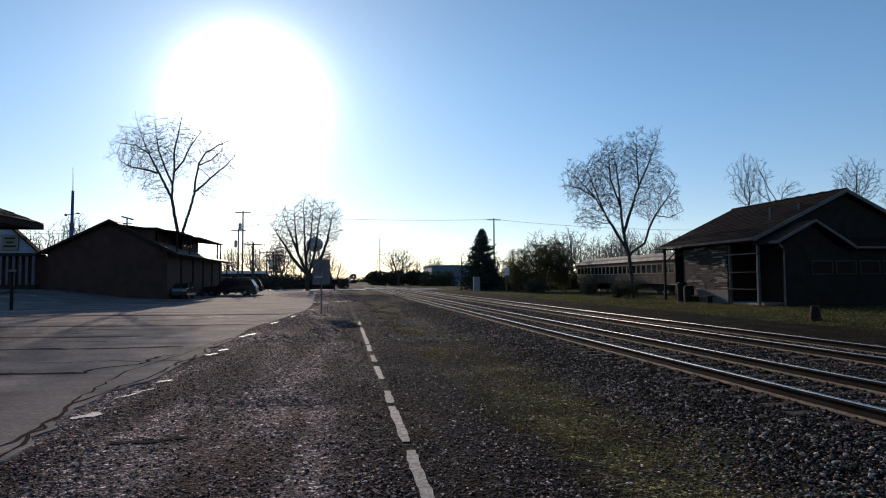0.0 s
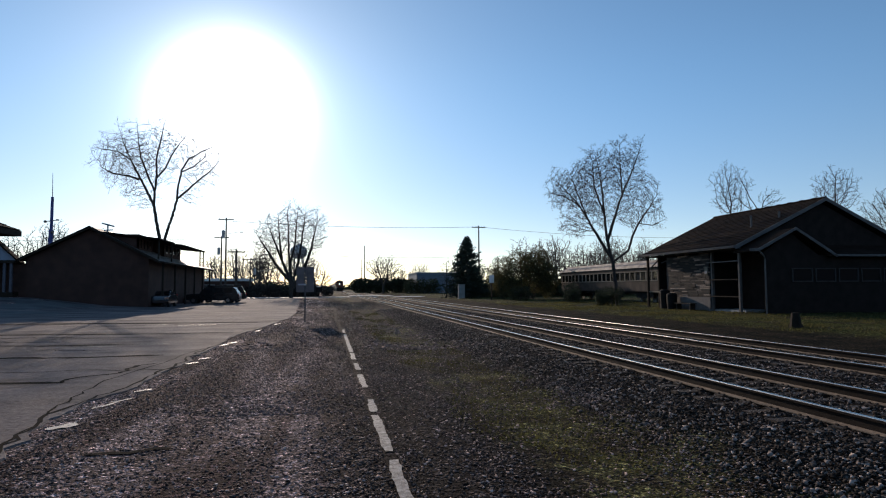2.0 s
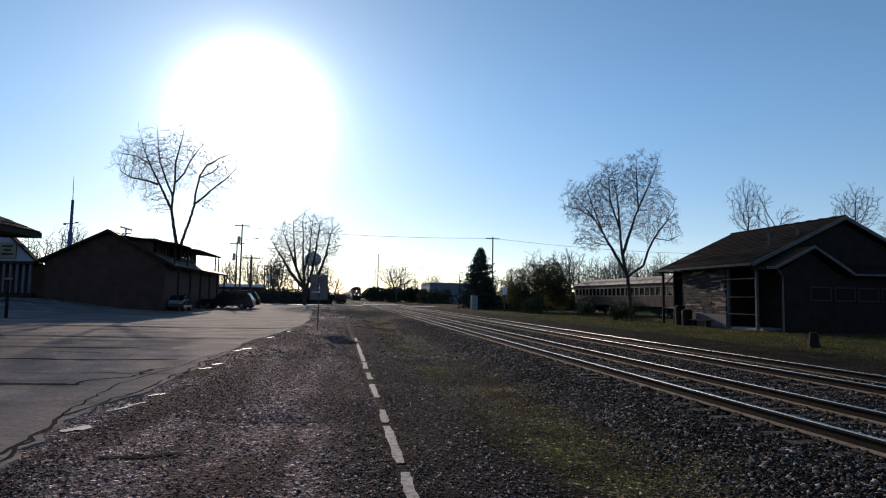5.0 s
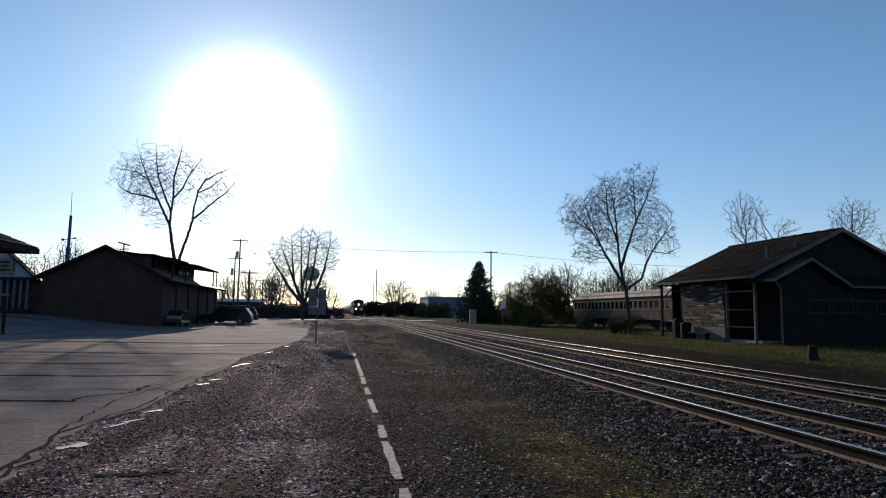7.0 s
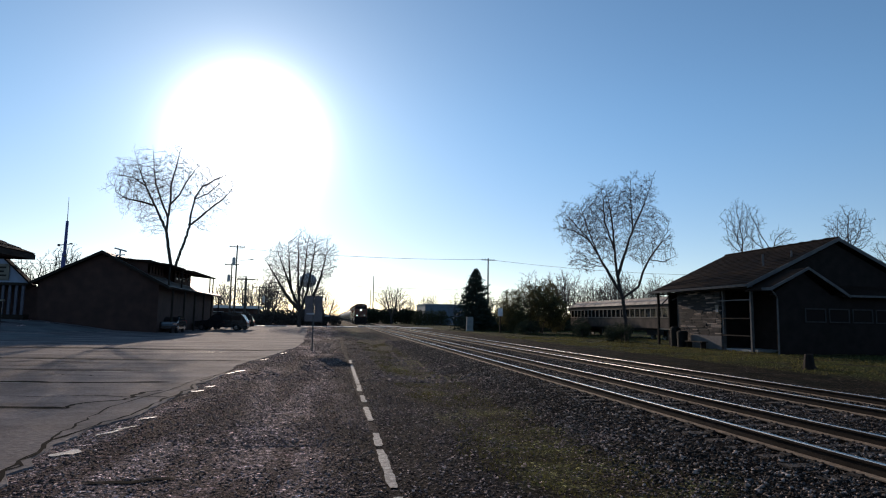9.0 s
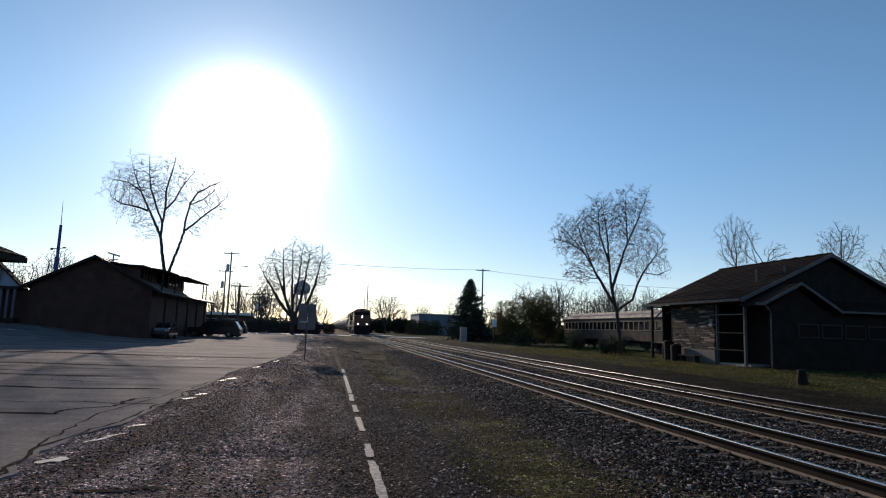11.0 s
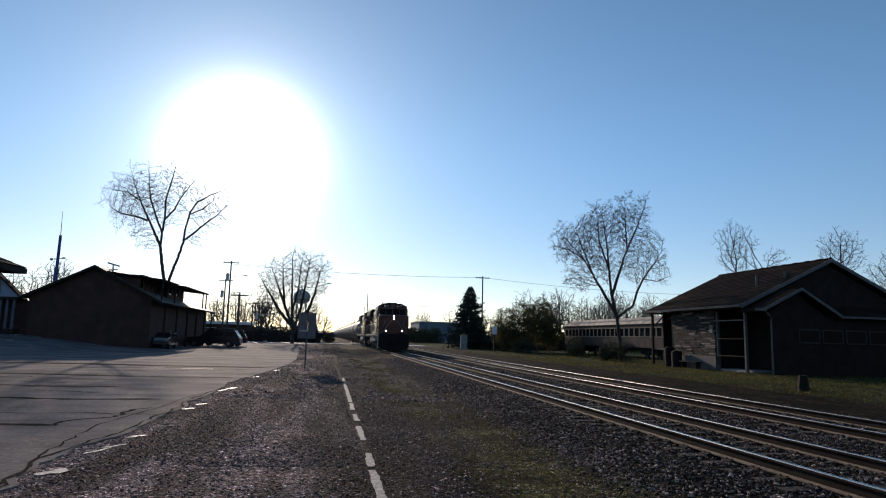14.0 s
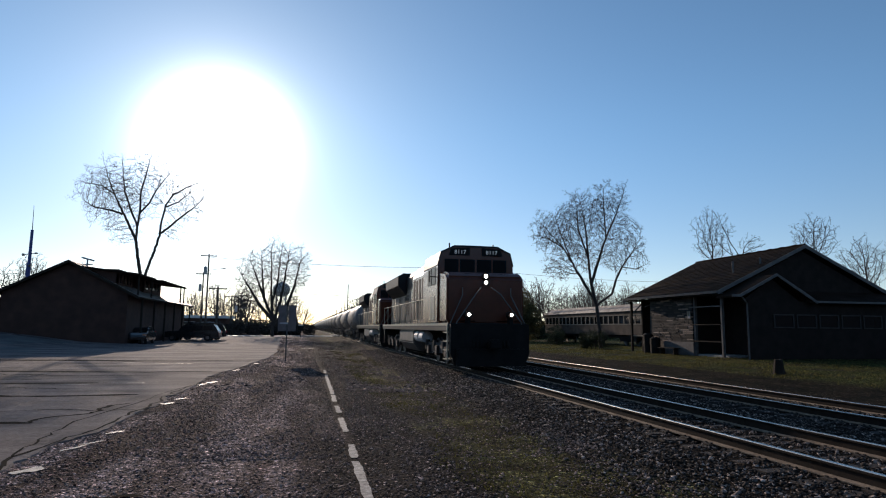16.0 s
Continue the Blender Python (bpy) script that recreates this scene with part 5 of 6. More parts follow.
def coach():
    """A retired passenger coach parked beyond the station house."""
    X, Y0, Y1 = 31.0, 55.0, 79.8
    t = thing("passenger_coach", Matrix.Identity(4), "weathered old passenger coach with a row of windows", "railway coach")
    bm = B()
    prism(bm, [(X, 1.2), (X + 3.0, 1.2), (X + 3.0, 2.3), (X, 2.3)], "y", Y0, Y1)
    prism(bm, [(X, 3.15), (X + 3.0, 3.15), (X + 3.0, 3.55), (X, 3.55)], "y", Y0, Y1)
    body = part("body", bm, M_COACH, t)
    bm = B()
    for i in range(23):
        y = Y0 + (Y1 - Y0 - 0.22) * i / 22
        part("window_post", box(B(), X + 0.01, y, 2.3, X + 0.09, y + 0.22, 3.15), M_CREAM, body, "cream window post")
        part("window_post", box(B(), X + 2.91, y, 2.3, X + 2.99, y + 0.22, 3.15), M_CREAM, body, "cream window post")
    for i in range(22):
        y = Y0 + (Y1 - Y0 - 0.22) * i / 22 + 0.22
        bm = B()
        box(bm, X + 0.05, y, 2.3, X + 0.07, y + (Y1 - Y0 - 0.22) / 22 - 0.22, 3.15)
        part("pane", bm, M_GLASS, body)
    bm = B()
    box(bm, X - 0.03, Y0, 2.22, X, Y1, 2.32)
    box(bm, X - 0.03, Y0, 3.13, X, Y1, 3.21)
    part("belt_rail", bm, M_CREAM, body)
    bm = B()
    box(bm, X + 1.0, Y0 + 0.1, 1.3, X + 1.2, Y1 - 0.1, 3.4)
    part("inner_wall", bm, M_WOOD_DARK, body)
    bm = B()
    pr = [(X - 0.12, 3.55), (X + 3.12, 3.55), (X + 2.9, 3.85), (X + 2.2, 4.05), (X + 2.0, 4.3), (X + 1.0, 4.3), (X + 0.8, 4.05), (X + 0.1, 3.85)]
    prism(bm, pr, "y", Y0 - 0.3, Y1 + 0.3)
    part("roof", bm, M_COACHROOF, t, "pale clerestory roof")
    bm = B()
    box(bm, X + 0.4, Y0 + 0.5, 0.95, X + 2.6, Y1 - 0.5, 1.2)
    part("underframe", bm, M_BLACK, t)
    for y in (Y0 + 3.2, Y1 - 3.2):
        bm = B()
        box(bm, X + 0.3, y - 1.7, 0.55, X + 0.5, y + 1.7, 0.95, 0.03)
        box(bm, X + 2.5, y - 1.7, 0.55, X + 2.7, y + 1.7, 0.95, 0.03)
        box(bm, X + 0.5, y - 0.25, 0.6, X + 2.5, y + 0.25, 0.9)
        truck = part("truck", bm, M_BLACK, t)
        for v in (-1.2, 1.2):
            bm = B()
            rod(bm, (X + 0.7, y + v, 0.58), (X + 0.83, y + v, 0.58), 0.46, 0.46, 18)
            rod(bm, (X + 2.2, y + v, 0.58), (X + 2.33, y + v, 0.58), 0.46, 0.46, 18)
            rod(bm, (X + 0.7, y + v, 0.58), (X + 2.3, y + v, 0.58), 0.08, 0.08, 8)
            part("wheelset", bm, M_STEEL, truck)
    for y0, y1 in ((Y0 + 9, Y0 + 11.5), (Y0 + 13, Y0 + 14.5)):
        part("equipment_box", box(B(), X + 0.3, y0, 0.55, X + 0.9, y1, 1.0, 0.04), M_BLACK, t)
    bm = B()
    box(bm, X + 0.68, Y0 - 4, 0.0, X + 0.76, Y1 + 10, 0.14)
    box(bm, X + 2.2, Y0 - 4, 0.0, X + 2.28, Y1 + 10, 0.14)
    s = part("display_track", bm, M_RAIL)
    tagged(s, "rusty display track under the parked coach", "railway track", kind="structure")


# ---- vehicles on the lot ----
def suv(m, label, length=5.5, high=1.9, wide=2.0):
    t = thing("parked_car", m, label, "car", "parked cars")
    L, H = length, high
    body = [(0.02, 0.45), (0.0, 0.75), (0.06, 1.0), (0.24 * L, 1.12), (0.98 * L, 1.12), (L, 0.95), (L - 0.02, 0.42), (0.9 * L, 0.34), (0.1 * L, 0.34)]
    bm = B()
    prism(bm, body, "y", -wide / 2, wide / 2)
    bmesh.ops.bevel(bm, geom=bm.edges[:], offset=0.05, segments=2, affect="EDGES")
    part("body", bm, M_CAR, t)
    cab = [(0.26 * L, 1.10), (0.37 * L, H - 0.1), (0.44 * L, H), (0.90 * L, H - 0.03), (0.985 * L, 1.10)]
    bm = B()
    prism(bm, cab, "y", -wide / 2 + 0.12, wide / 2 - 0.12)
    bmesh.ops.bevel(bm, geom=bm.edges[:], offset=0.06, segments=2, affect="EDGES")
    part("cabin", bm, M_CAR, t)
    for a, b in ((0.38, 0.51), (0.53, 0.69), (0.71, 0.88)):
        for s in (-1, 1):
            bm = B()
            y = s * (wide / 2 - 0.115)
            lean = 0.09 * L if a < 0.4 else 0.0
            prism(bm, [(a * L - lean * 0.6, 1.18), (b * L, 1.18), (b * L, H - 0.16), (a * L + 0.06, H - 0.16)], "y", y - 0.01, y + 0.01)
            part("side_window", bm, M_BRIGHTGLASS, t)
    bm = B()
    c0, c1 = Vector((0.272 * L, 0, 1.16)), Vector((0.363 * L, 0, H - 0.13))
    off = Vector((-0.02, 0, 0.02))
    slab(bm, [c0 + off + Vector((0, -wide / 2 + 0.25, 0)), c0 + off + Vector((0, wide / 2 - 0.25, 0)), c1 + off + Vector((0, wide / 2 - 0.3, 0)), c1 + off + Vector((0, -wide / 2 + 0.3, 0))], 0.01)
    part("windscreen", bm, M_BRIGHTGLASS, t)
    for x in (0.17 * L, 0.80 * L):
        for s in (-1, 1):
            bm = B()
            y = s * (wide / 2 - 0.12)
            rod(bm, (x, y - 0.12, 0.37), (x, y + 0.12, 0.37), 0.37, 0.37, 20)
            w = part("wheel", bm, M_TYRE, t)
            bm = B()
            rod(bm, (x, y + s * 0.10, 0.37), (x, y + s * 0.13, 0.37), 0.22, 0.2, 14)
            part("rim", bm, M_CHROME, w)
    for s in (-1, 1):
        bm = B()
        box(bm, 0.0, s * 0.75 - 0.18, 0.72, 0.06, s * 0.75 + 0.18, 0.92, 0.02)
        part("headlight", bm, M_CHROME, t)
        bm = B()
        box(bm, L - 0.05, s * 0.85 - 0.08, 0.8, L + 0.01, s * 0.85 + 0.08, 1.15, 0.02)
        part("tail_light", bm, M_RED, t)
    part("bumper", box(B(), -0.05, -wide / 2 + 0.05, 0.42, 0.1, wide / 2 - 0.05, 0.62, 0.03), M_CAR, t)
    part("bumper", box(B(), L - 0.1, -wide / 2 + 0.05, 0.42, L + 0.05, wide / 2 - 0.05, 0.62, 0.03), M_CAR, t)
    for s in (-1, 1):
        part("roof_rail", box(B(), 0.42 * L, s * (wide / 2 - 0.3) - 0.03, H, 0.9 * L, s * (wide / 2 - 0.3) + 0.03, H + 0.06), M_CAR, t)
    return t


# ---- small trackside things ----
def crossing_sign():
    t = thing("road_sign", pose(-0.95, 33.0, 0), "back of a rectangular steel road sign on a thin post", "sign")
    bm = B()
    box(bm, -0.03, -0.03, 0, 0.03, 0.03, 2.75)
    part("post", bm, M_STEEL, t)
    for u in (-0.44, 0.04):
        bm = B()
        box(bm, u, -0.05, 1.5, u + 0.40, -0.03, 2.8, 0.008)
        part("panel", bm, M_SIGNBACK, t)
    bm = B()
    box(bm, -0.35, -0.065, 1.85, 0.05, -0.052, 1.93)
    part("bracket", bm, M_GREYMETAL, t)
    t = thing("relay_box", pose(-0.9, 108.0, 0), "dark relay box on a post with a white band", "box")
    bm = B()
    box(bm, -0.05, -0.05, 0, 0.05, 0.05, 1.1)
    part("post", bm, M_WOOD_DARK, t)
    bm = B()
    box(bm, -0.5, -0.4, 1.1, 0.5, 0.4, 2.1, 0.05)
    part("case", bm, M_BLACK, t)
    bm = B()
    box(bm, -0.4, -0.42, 1.9, 0.4, -0.402, 2.05)
    part("band", bm, M_WHITE, t)


def signal_cabinet(x, y, label, h=1.75, w=0.75, material=None):
    t = thing("signal_cabinet", pose(x, y, ground_z(x, y)), label, "cabinet", "signal cabinets")
    bm = B()
    box(bm, -w / 2, -0.3, 0.1, w / 2, 0.3, h, 0.03)
    body = part("body", bm, material or M_GREYMETAL, t)
    bm = B()
    box(bm, -w / 2 - 0.05, -0.36, h, w / 2 + 0.05, 0.36, h + 0.07, 0.02)
    part("lid", bm, material or M_GREYMETAL, t)
    bm = B()
    box(bm, -w / 2 + 0.06, -0.315, 0.25, w / 2 - 0.06, -0.3, h - 0.12, 0.005)
    part("door", bm, material or M_GREYMETAL, body)
    bm = B()
    box(bm, -w / 2 - 0.05, -0.35, -0.1, w / 2 + 0.05, 0.35, 0.1)
    part("base", bm, M_CEMENT, t)
    return t


def milepost(x, y, h, label, plate):
    t = thing("marker_post", pose(x, y, ground_z(x, y) - 0.05), label, "post")
    bm = B()
    box(bm, -0.07, -0.07, 0, 0.07, 0.07, h, 0.01)
    part("post", bm, M_WOOD_DARK, t)
    bm = B()
    box(bm, -0.3, -0.1, h - plate, 0.3, -0.075, h)
    part("plate", bm, M_WHITE, t, "white plate")
    return t


def stump(x, y):
    bm = B()
    rod(bm, (0, 0, -0.1), (0, 0, 0.58), 0.24, 0.15, 9)
    rod(bm, (0.05, 0, 0.1), (0.35, 0.1, 0.0), 0.15, 0.08, 7)
    ob = part("tree_stump", bm, M_WOOD_DARK)
    ob.location = (x, y, ground_z(x, y))
    tagged(ob, "short dark tree stump in the grass", "stump")


def short_post(x, y):
    t = thing("bollard", pose(x, y, 0.0), "dark post with a dull yellow cap on the lot", "bollard")
    part("post", rod(B(), (0, 0, 0), (0, 0, 2.35), 0.10, 0.09, 12), M_BLACK, t)
    part("cap", box(B(), -0.2, -0.1, 2.35, 0.2, 0.1, 2.48, 0.02), M_CREAM, t)


# ---- train ----
WHEEL_R = 0.52


def text_mesh(body, size, name):
    cu = bpy.data.curves.new(name, "FONT")
    cu.body, cu.size, cu.extrude, cu.align_x = body, size, 0.005, "CENTER"
    ob = bpy.data.objects.new(name, cu)
    scene.collection.objects.link(ob)
    bpy.context.view_layer.update()
    me = bpy.data.meshes.new_from_object(ob.evaluated_get(bpy.context.evaluated_depsgraph_get()))
    bpy.data.objects.remove(ob)
    return me


def wheelset(parent, y, r=WHEEL_R):
    bm = B()
    for s in (-1, 1):
        rod(bm, (s * 0.69, 0, 0), (s * 0.82, 0, 0), r, r, 24)
        rod(bm, (s * 0.66, 0, 0), (s * 0.69, 0, 0), r + 0.03, r + 0.03, 24)
        rod(bm, (s * 0.82, 0, 0), (s * 0.84, 0, 0), r * 0.72, r * 0.66, 20)
        for k in range(4):
            a = k * math.pi / 2
            rod(bm, (s * 0.84, 0.2 * math.cos(a), 0.2 * math.sin(a)), (s * 0.86, 0.2 * math.cos(a), 0.2 * math.sin(a)), 0.05, 0.05, 8)
    rod(bm, (-0.95, 0, 0), (0.95, 0, 0), 0.09, 0.09, 10)
    ob = part("wheelset", bm, M_STEEL, parent)
    ob.location = (0, y, r)
    return ob


def truck(parent, ys, wide=1.12):
    a, b = ys[0] - 0.75, ys[-1] + 0.75
    bm = B()
    for s in (-1, 1):
        prism(bm, [(a, 0.62), (a + 0.4, 0.45), (b - 0.4, 0.45), (b, 0.62), (b, 0.86), (a, 0.86)], "x", s * wide - 0.09, s * wide + 0.09)
        for y in ys:
            box(bm, s * (wide + 0.1) - 0.09, y - 0.2, 0.34, s * (wide + 0.1) + 0.09, y + 0.2, 0.74, 0.02)
            rod(bm, (s * (wide + 0.1), y + 0.45, 0.5), (s * (wide + 0.1), y + 0.45, 0.95), 0.11, 0.11, 10)
    box(bm, -wide, (a + b) / 2 - 0.3, 0.5, wide, (a + b) / 2 + 0.3, 0.95)
    t = part("truck", bm, M_GRIME, parent)
    return t, [wheelset(t, y) for y in ys]


def locomotive(number, label, lit):
    t = thing("locomotive", Matrix.Identity(4), label, "locomotive", "train")
    L = 22.4
    # underframe and walkway
    bm = B()
    box(bm, -1.52, 0.95, 1.36, 1.52, L - 0.9, 1.66, 0.02)
    part("underframe", bm, M_LOCOROOF, t)
    bm = B()
    for s in (-1, 1):
        box(bm, s * 1.525 - 0.004, 1.0, 1.56, s * 1.525 + 0.004, L - 0.95, 1.66)
    part("sill_stripe", bm, M_STRIPE, t, "pale stripe along the sill")
    # pilot with plough, steps and coupler
    bm = B()
    prism(bm, [(-1.5, 0.55), (-1.35, 0.12), (1.35, 0.12), (1.5, 0.55), (1.5, 1.62), (-1.5, 1.62)], "y", 0.62, 0.98)
    prism(bm, [(-1.3, 0.10), (0, 0.10), (0, 0.72), (-1.3, 0.72)], "y", 0.42, 0.62)
    prism(bm, [(0, 0.10), (1.3, 0.10), (1.3, 0.72), (0, 0.72)], "y", 0.42, 0.62)
    part("pilot", bm, M_BLACK, t)
    for s in (-1, 1):
        bm = B()
        for i in range(4):
            box(bm, s * 1.15, 0.98, 0.30 + i * 0.33, s * 1.55, 1.75, 0.34 + i * 0.33)
        box(bm, s * 1.54 - 0.02, 0.98, 0.28, s * 1.54 + 0.02, 1.04, 1.6)
        # left steps coloured pale as if sunlit, right ones dark as if shaded
        part("step", bm, M_STRIPE if s < 0 else M_LOCOROOF, t)
    bm = B()
    box(bm, -0.14, 0.0, 0.78, 0.14, 0.7, 1.02, 0.04)
    box(bm, -0.22, -0.05, 0.72, 0.22, 0.22, 1.08, 0.05)
    part("coupler", bm, M_BLACK, t)
    for s in (-1, 1):
        for u in (0.35, 0.5, 0.65):
            part("brake_hose", rod(B(), (s * u, 0.6, 1.05), (s * (u + 0.05), 0.45, 0.45), 0.03, 0.03, 6), M_BLACK, t)
    # short nose
    bm = B()
    prism(bm, [(1.25, 1.66), (2.9, 1.66), (2.9, 3.74), (1.55, 3.60), (1.25, 3.40)], "x", -1.52, 1.52)
    bmesh.ops.bevel(bm, geom=bm.edges[:], offset=0.09, segments=3, affect="EDGES")
    nose = part("nose", bm, M_ORANGE, t)
    bm = B()
    box(bm, -0.42, 1.232, 1.70, 0.42, 1.25, 3.05, 0.008)
    part("nose_door", bm, M_ORANGE, nose)
    # cab
    bm = B()
    out = [(-1.58, 1.66), (1.58, 1.66), (1.58, 3.95), (1.45, 4.50), (0.9, 4.76), (-0.9, 4.76), (-1.45, 4.50), (-1.58, 3.95)]
    prism(bm, out, "y", 2.75, 5.9)
    bmesh.ops.bevel(bm, geom=[e for e in bm.edges if abs(e.verts[0].co.y - e.verts[1].co.y) > 1], offset=0.06, segments=2, affect="EDGES")
    cab = part("cab", bm, M_ORANGE, t)
    bm = B()
    prism(bm, [(-1.60, 3.98), (-1.47, 4.53), (-0.9, 4.80), (0.9, 4.80), (1.47, 4.53), (1.60, 3.98), (1.45, 4.48), (0.9, 4.74), (-0.9, 4.74), (-1.45, 4.48)], "y", 2.70, 5.95)
    part("cab_roof", bm, M_LOCOROOF, cab)
    bm = B()
    prism(bm, [(-1.54, 3.62), (1.54, 3.62), (1.54, 3.94), (1.42, 4.47), (0.88, 4.72), (-0.88, 4.72), (-1.42, 4.47), (-1.54, 3.94)], "y", 2.738, 2.752)
    part("cab_front", bm, M_ORANGE, cab, "dark orange cab front")
    for x0, x1 in ((-1.30, -0.72), (-0.66, -0.04), (0.04, 0.66), (0.72, 1.30)):
        bm = B()
        box(bm, x0, 2.722, 3.70, x1, 2.737, 4.24, 0.008)
        part("windscreen", bm, M_DARKGLASS, cab)
    for s in (-1, 1):
        for y0, y1 in ((3.05, 3.75), (3.95, 4.75)):
            bm = B()
            box(bm, s * 1.586 - 0.010, y0, 3.22, s * 1.586 + 0.010, y1, 3.93, 0.006)
            part("side_window", bm, M_DARKGLASS, cab)
        for y0 in (3.35, 3.85):
            part("cab_panel", box(B(), s * 1.586 - 0.006, y0, 1.80, s * 1.586 + 0.006, y0 + 0.42, 2.75, 0.004), M_STRIPE, cab, "pale equipment door")
        bm = B()
        box(bm, s * 1.85 - 0.02, 3.0, 3.3, s * 1.85 + 0.02, 3.05, 3.75)
        box(bm, s * 1.56, 3.0, 3.5, s * 1.85, 3.03, 3.54)
        part("mirror", bm, M_BLACK, cab)
        bm = B()
        prism(bm, [(s * 0.26, 4.40), (s * 1.12, 4.40), (s * 1.04, 4.66), (s * 0.26, 4.72)], "y", 2.69, 2.75)
        board = part("number_board", bm, M_BLACK, cab)
        for k, ch in enumerate(number):
            me = text_mesh(ch, 0.22, "digit")
            me.materials.append(M_DIGIT)
            ob = new("digit", me)
            ob.parent = board
            ob.matrix_basis = pose(s * 0.66 + (k - 1.5) * 0.125, 2.685, 4.46, 90, 0, 0)
    bm = B()
    rod(bm, (0, 1.75, 3.44), (0, 1.205, 3.44), 0.14, 0.14, 16)
    rod(bm, (0, 1.75, 3.20), (0, 1.205, 3.20), 0.14, 0.14, 16)
    part("lamp_housing", bm, M_BLACK, nose)
    for z, y in ((3.44, 1.20), (3.20, 1.20)):
        bm = B()
        rod(bm, (0, y, z), (0, y - 0.02, z), 0.068, 0.062, 16)
        part("headlight", bm, M_LAMP if lit else M_CHROME, nose)
    for s in (-1, 1):
        bm = B()
        rod(bm, (s * 0.82, 0.6, 1.97), (s * 0.82, 0.9, 1.97), 0.14, 0.14, 14)
        box(bm, s * 0.82 - 0.08, 0.7, 1.62, s * 0.82 + 0.08, 0.9, 1.87)
        h = part("ditch_light_housing", bm, M_BLACK, t)
        bm = B()
        rod(bm, (s * 0.82, 0.59, 1.97), (s * 0.82, 0.575, 1.97), 0.062, 0.058, 14)
        part("ditch_light", bm, M_LAMP if lit else M_CHROME, h)
    # horn, antennas and air conditioner on the roof
    bm = B()
    box(bm, -0.5, 3.5, 4.76, 0.5, 4.8, 4.92, 0.04)
    part("air_conditioner", bm, M_LOCOROOF, cab)
    part("antenna", rod(B(), (-1.0, 3.2, 4.6), (-1.0, 3.2, 4.95), 0.03, 0.03, 6), M_BLACK, cab)
    part("antenna", rod(B(), (0.9, 3.3, 4.7), (0.9, 3.3, 4.95), 0.05, 0.02, 6), M_BLACK, cab)
    # long hood, radiator, louvres and doors
    bm = B()
    prism(bm, [(-0.98, 1.66), (0.98, 1.66), (0.98, 4.25), (0.75, 4.55), (-0.75, 4.55), (-0.98, 4.25)], "y", 5.6, L - 1.3)
    hood = part("long_hood", bm, M_LOCOROOF, t)
    bm = B()
    prism(bm, [(-1.0, 3.85), (-1.0, 4.28), (-0.76, 4.59), (0.76, 4.59), (1.0, 4.28), (1.0, 3.85), (0.985, 4.25), (0.75, 4.56), (-0.75, 4.56), (-0.985, 4.25)], "y", 5.62, L - 1.28)
    part("hood_roof", bm, M_LOCOROOF, hood)
    bm = B()
    prism(bm, [(-1.5, 3.9), (-0.98, 3.3), (0.98, 3.3), (1.5, 3.9), (1.5, 4.45), (1.2, 4.62), (-1.2, 4.62), (-1.5, 4.45)], "y", 14.6, 20.4)
    part("radiator", bm, M_LOCOROOF, hood)
    for s in (-1, 1):
        for k in range(5):
            y0 = 5.75 + k * 0.78
            part("cabinet_slot", box(B(), s * 1.45 - 0.012, y0, 1.85, s * 1.45 + 0.012, y0 + 0.42, 3.75), M_BLACK, hood, "dark air intake slot")
        part("equipment_cabinet", prism(B(), [(s * 1.45, 1.66), (s * 0.98, 1.66), (s * 0.98, 4.5), (s * 1.2, 4.4), (s * 1.45, 3.9)], "y", 5.6, 9.6), M_ORANGE, hood)
    for s in (-1, 1):
        for i in range(14):
            y = 9.7 + i * 0.76
            bm = B()
            if i in (0, 1, 5, 6, 9):
                for k in range(8):
                    box(bm, s * 0.985, y, 2.2 + k * 0.17, s * 1.03, y + 0.7, 2.30 + k * 0.17)
                part("louvre", bm, M_BLACK, hood)
            else:
                box(bm, s * 0.98, y, 1.80, s * 1.01, y + 0.74, 3.6, 0.008)
                part("hood_door", bm, M_LOCOROOF if i % 3 else M_ORANGE, hood)
    bm = B()
    for y in (10.2, 12.2):
        rod(bm, (0, y, 4.4), (0, y, 4.58), 0.7, 0.7, 16)
    box(bm, -0.4, 8.2, 4.4, 0.4, 9.0, 4.66, 0.04)
    part("exhaust_fan", bm, M_LOCOROOF, hood)
    # handrails along the walkway and at the front
    bm = B()
    for s in (-1, 1):
        rod(bm, (s * 1.46, 6, 2.75), (s * 1.46, L - 1.2, 2.75), 0.02, 0.02, 6)
        for i in range(9):
            y = 6 + i * 1.9
            rod(bm, (s * 1.46, y, 1.6), (s * 1.46, y, 2.75), 0.018, 0.018, 6)
    part("handrail", bm, M_STRIPE, t)
    for s in (-1, 1):
        for i in range(7):
            part("roof_grab_iron", box(B(), s * 1.46 - 0.02, 5.7 + i * 0.55, 4.02, s * 1.46 + 0.02, 5.95 + i * 0.55, 4.06), M_STRIPE, t)
    for s in (-1, 1):
        bm = B()
        rod(bm, (s * 1.44, 0.95, 1.66), (s * 0.95, 1.1, 2.7), 0.022, 0.022, 6)
        rod(bm, (s * 0.95, 1.1, 2.7), (s * 0.95, 1.1, 3.0), 0.022, 0.022, 6)
        part("front_handrail", bm, M_STEEL, t)
        bm = B()
        rod(bm, (s * 1.25, 0.75, 1.0), (s * 1.25, 0.75, 1.68), 0.022, 0.022, 6)
        rod(bm, (s * 1.25, 0.75, 1.68), (s * 0.48, 0.9, 2.75), 0.022, 0.022, 6)
        rod(bm, (s * 0.48, 0.9, 2.75), (s * 0.2, 1.2, 3.02), 0.022, 0.022, 6)
        part("front_handrail", bm, M_STEEL, t)
    # fuel tank and reservoirs
    bm = B()
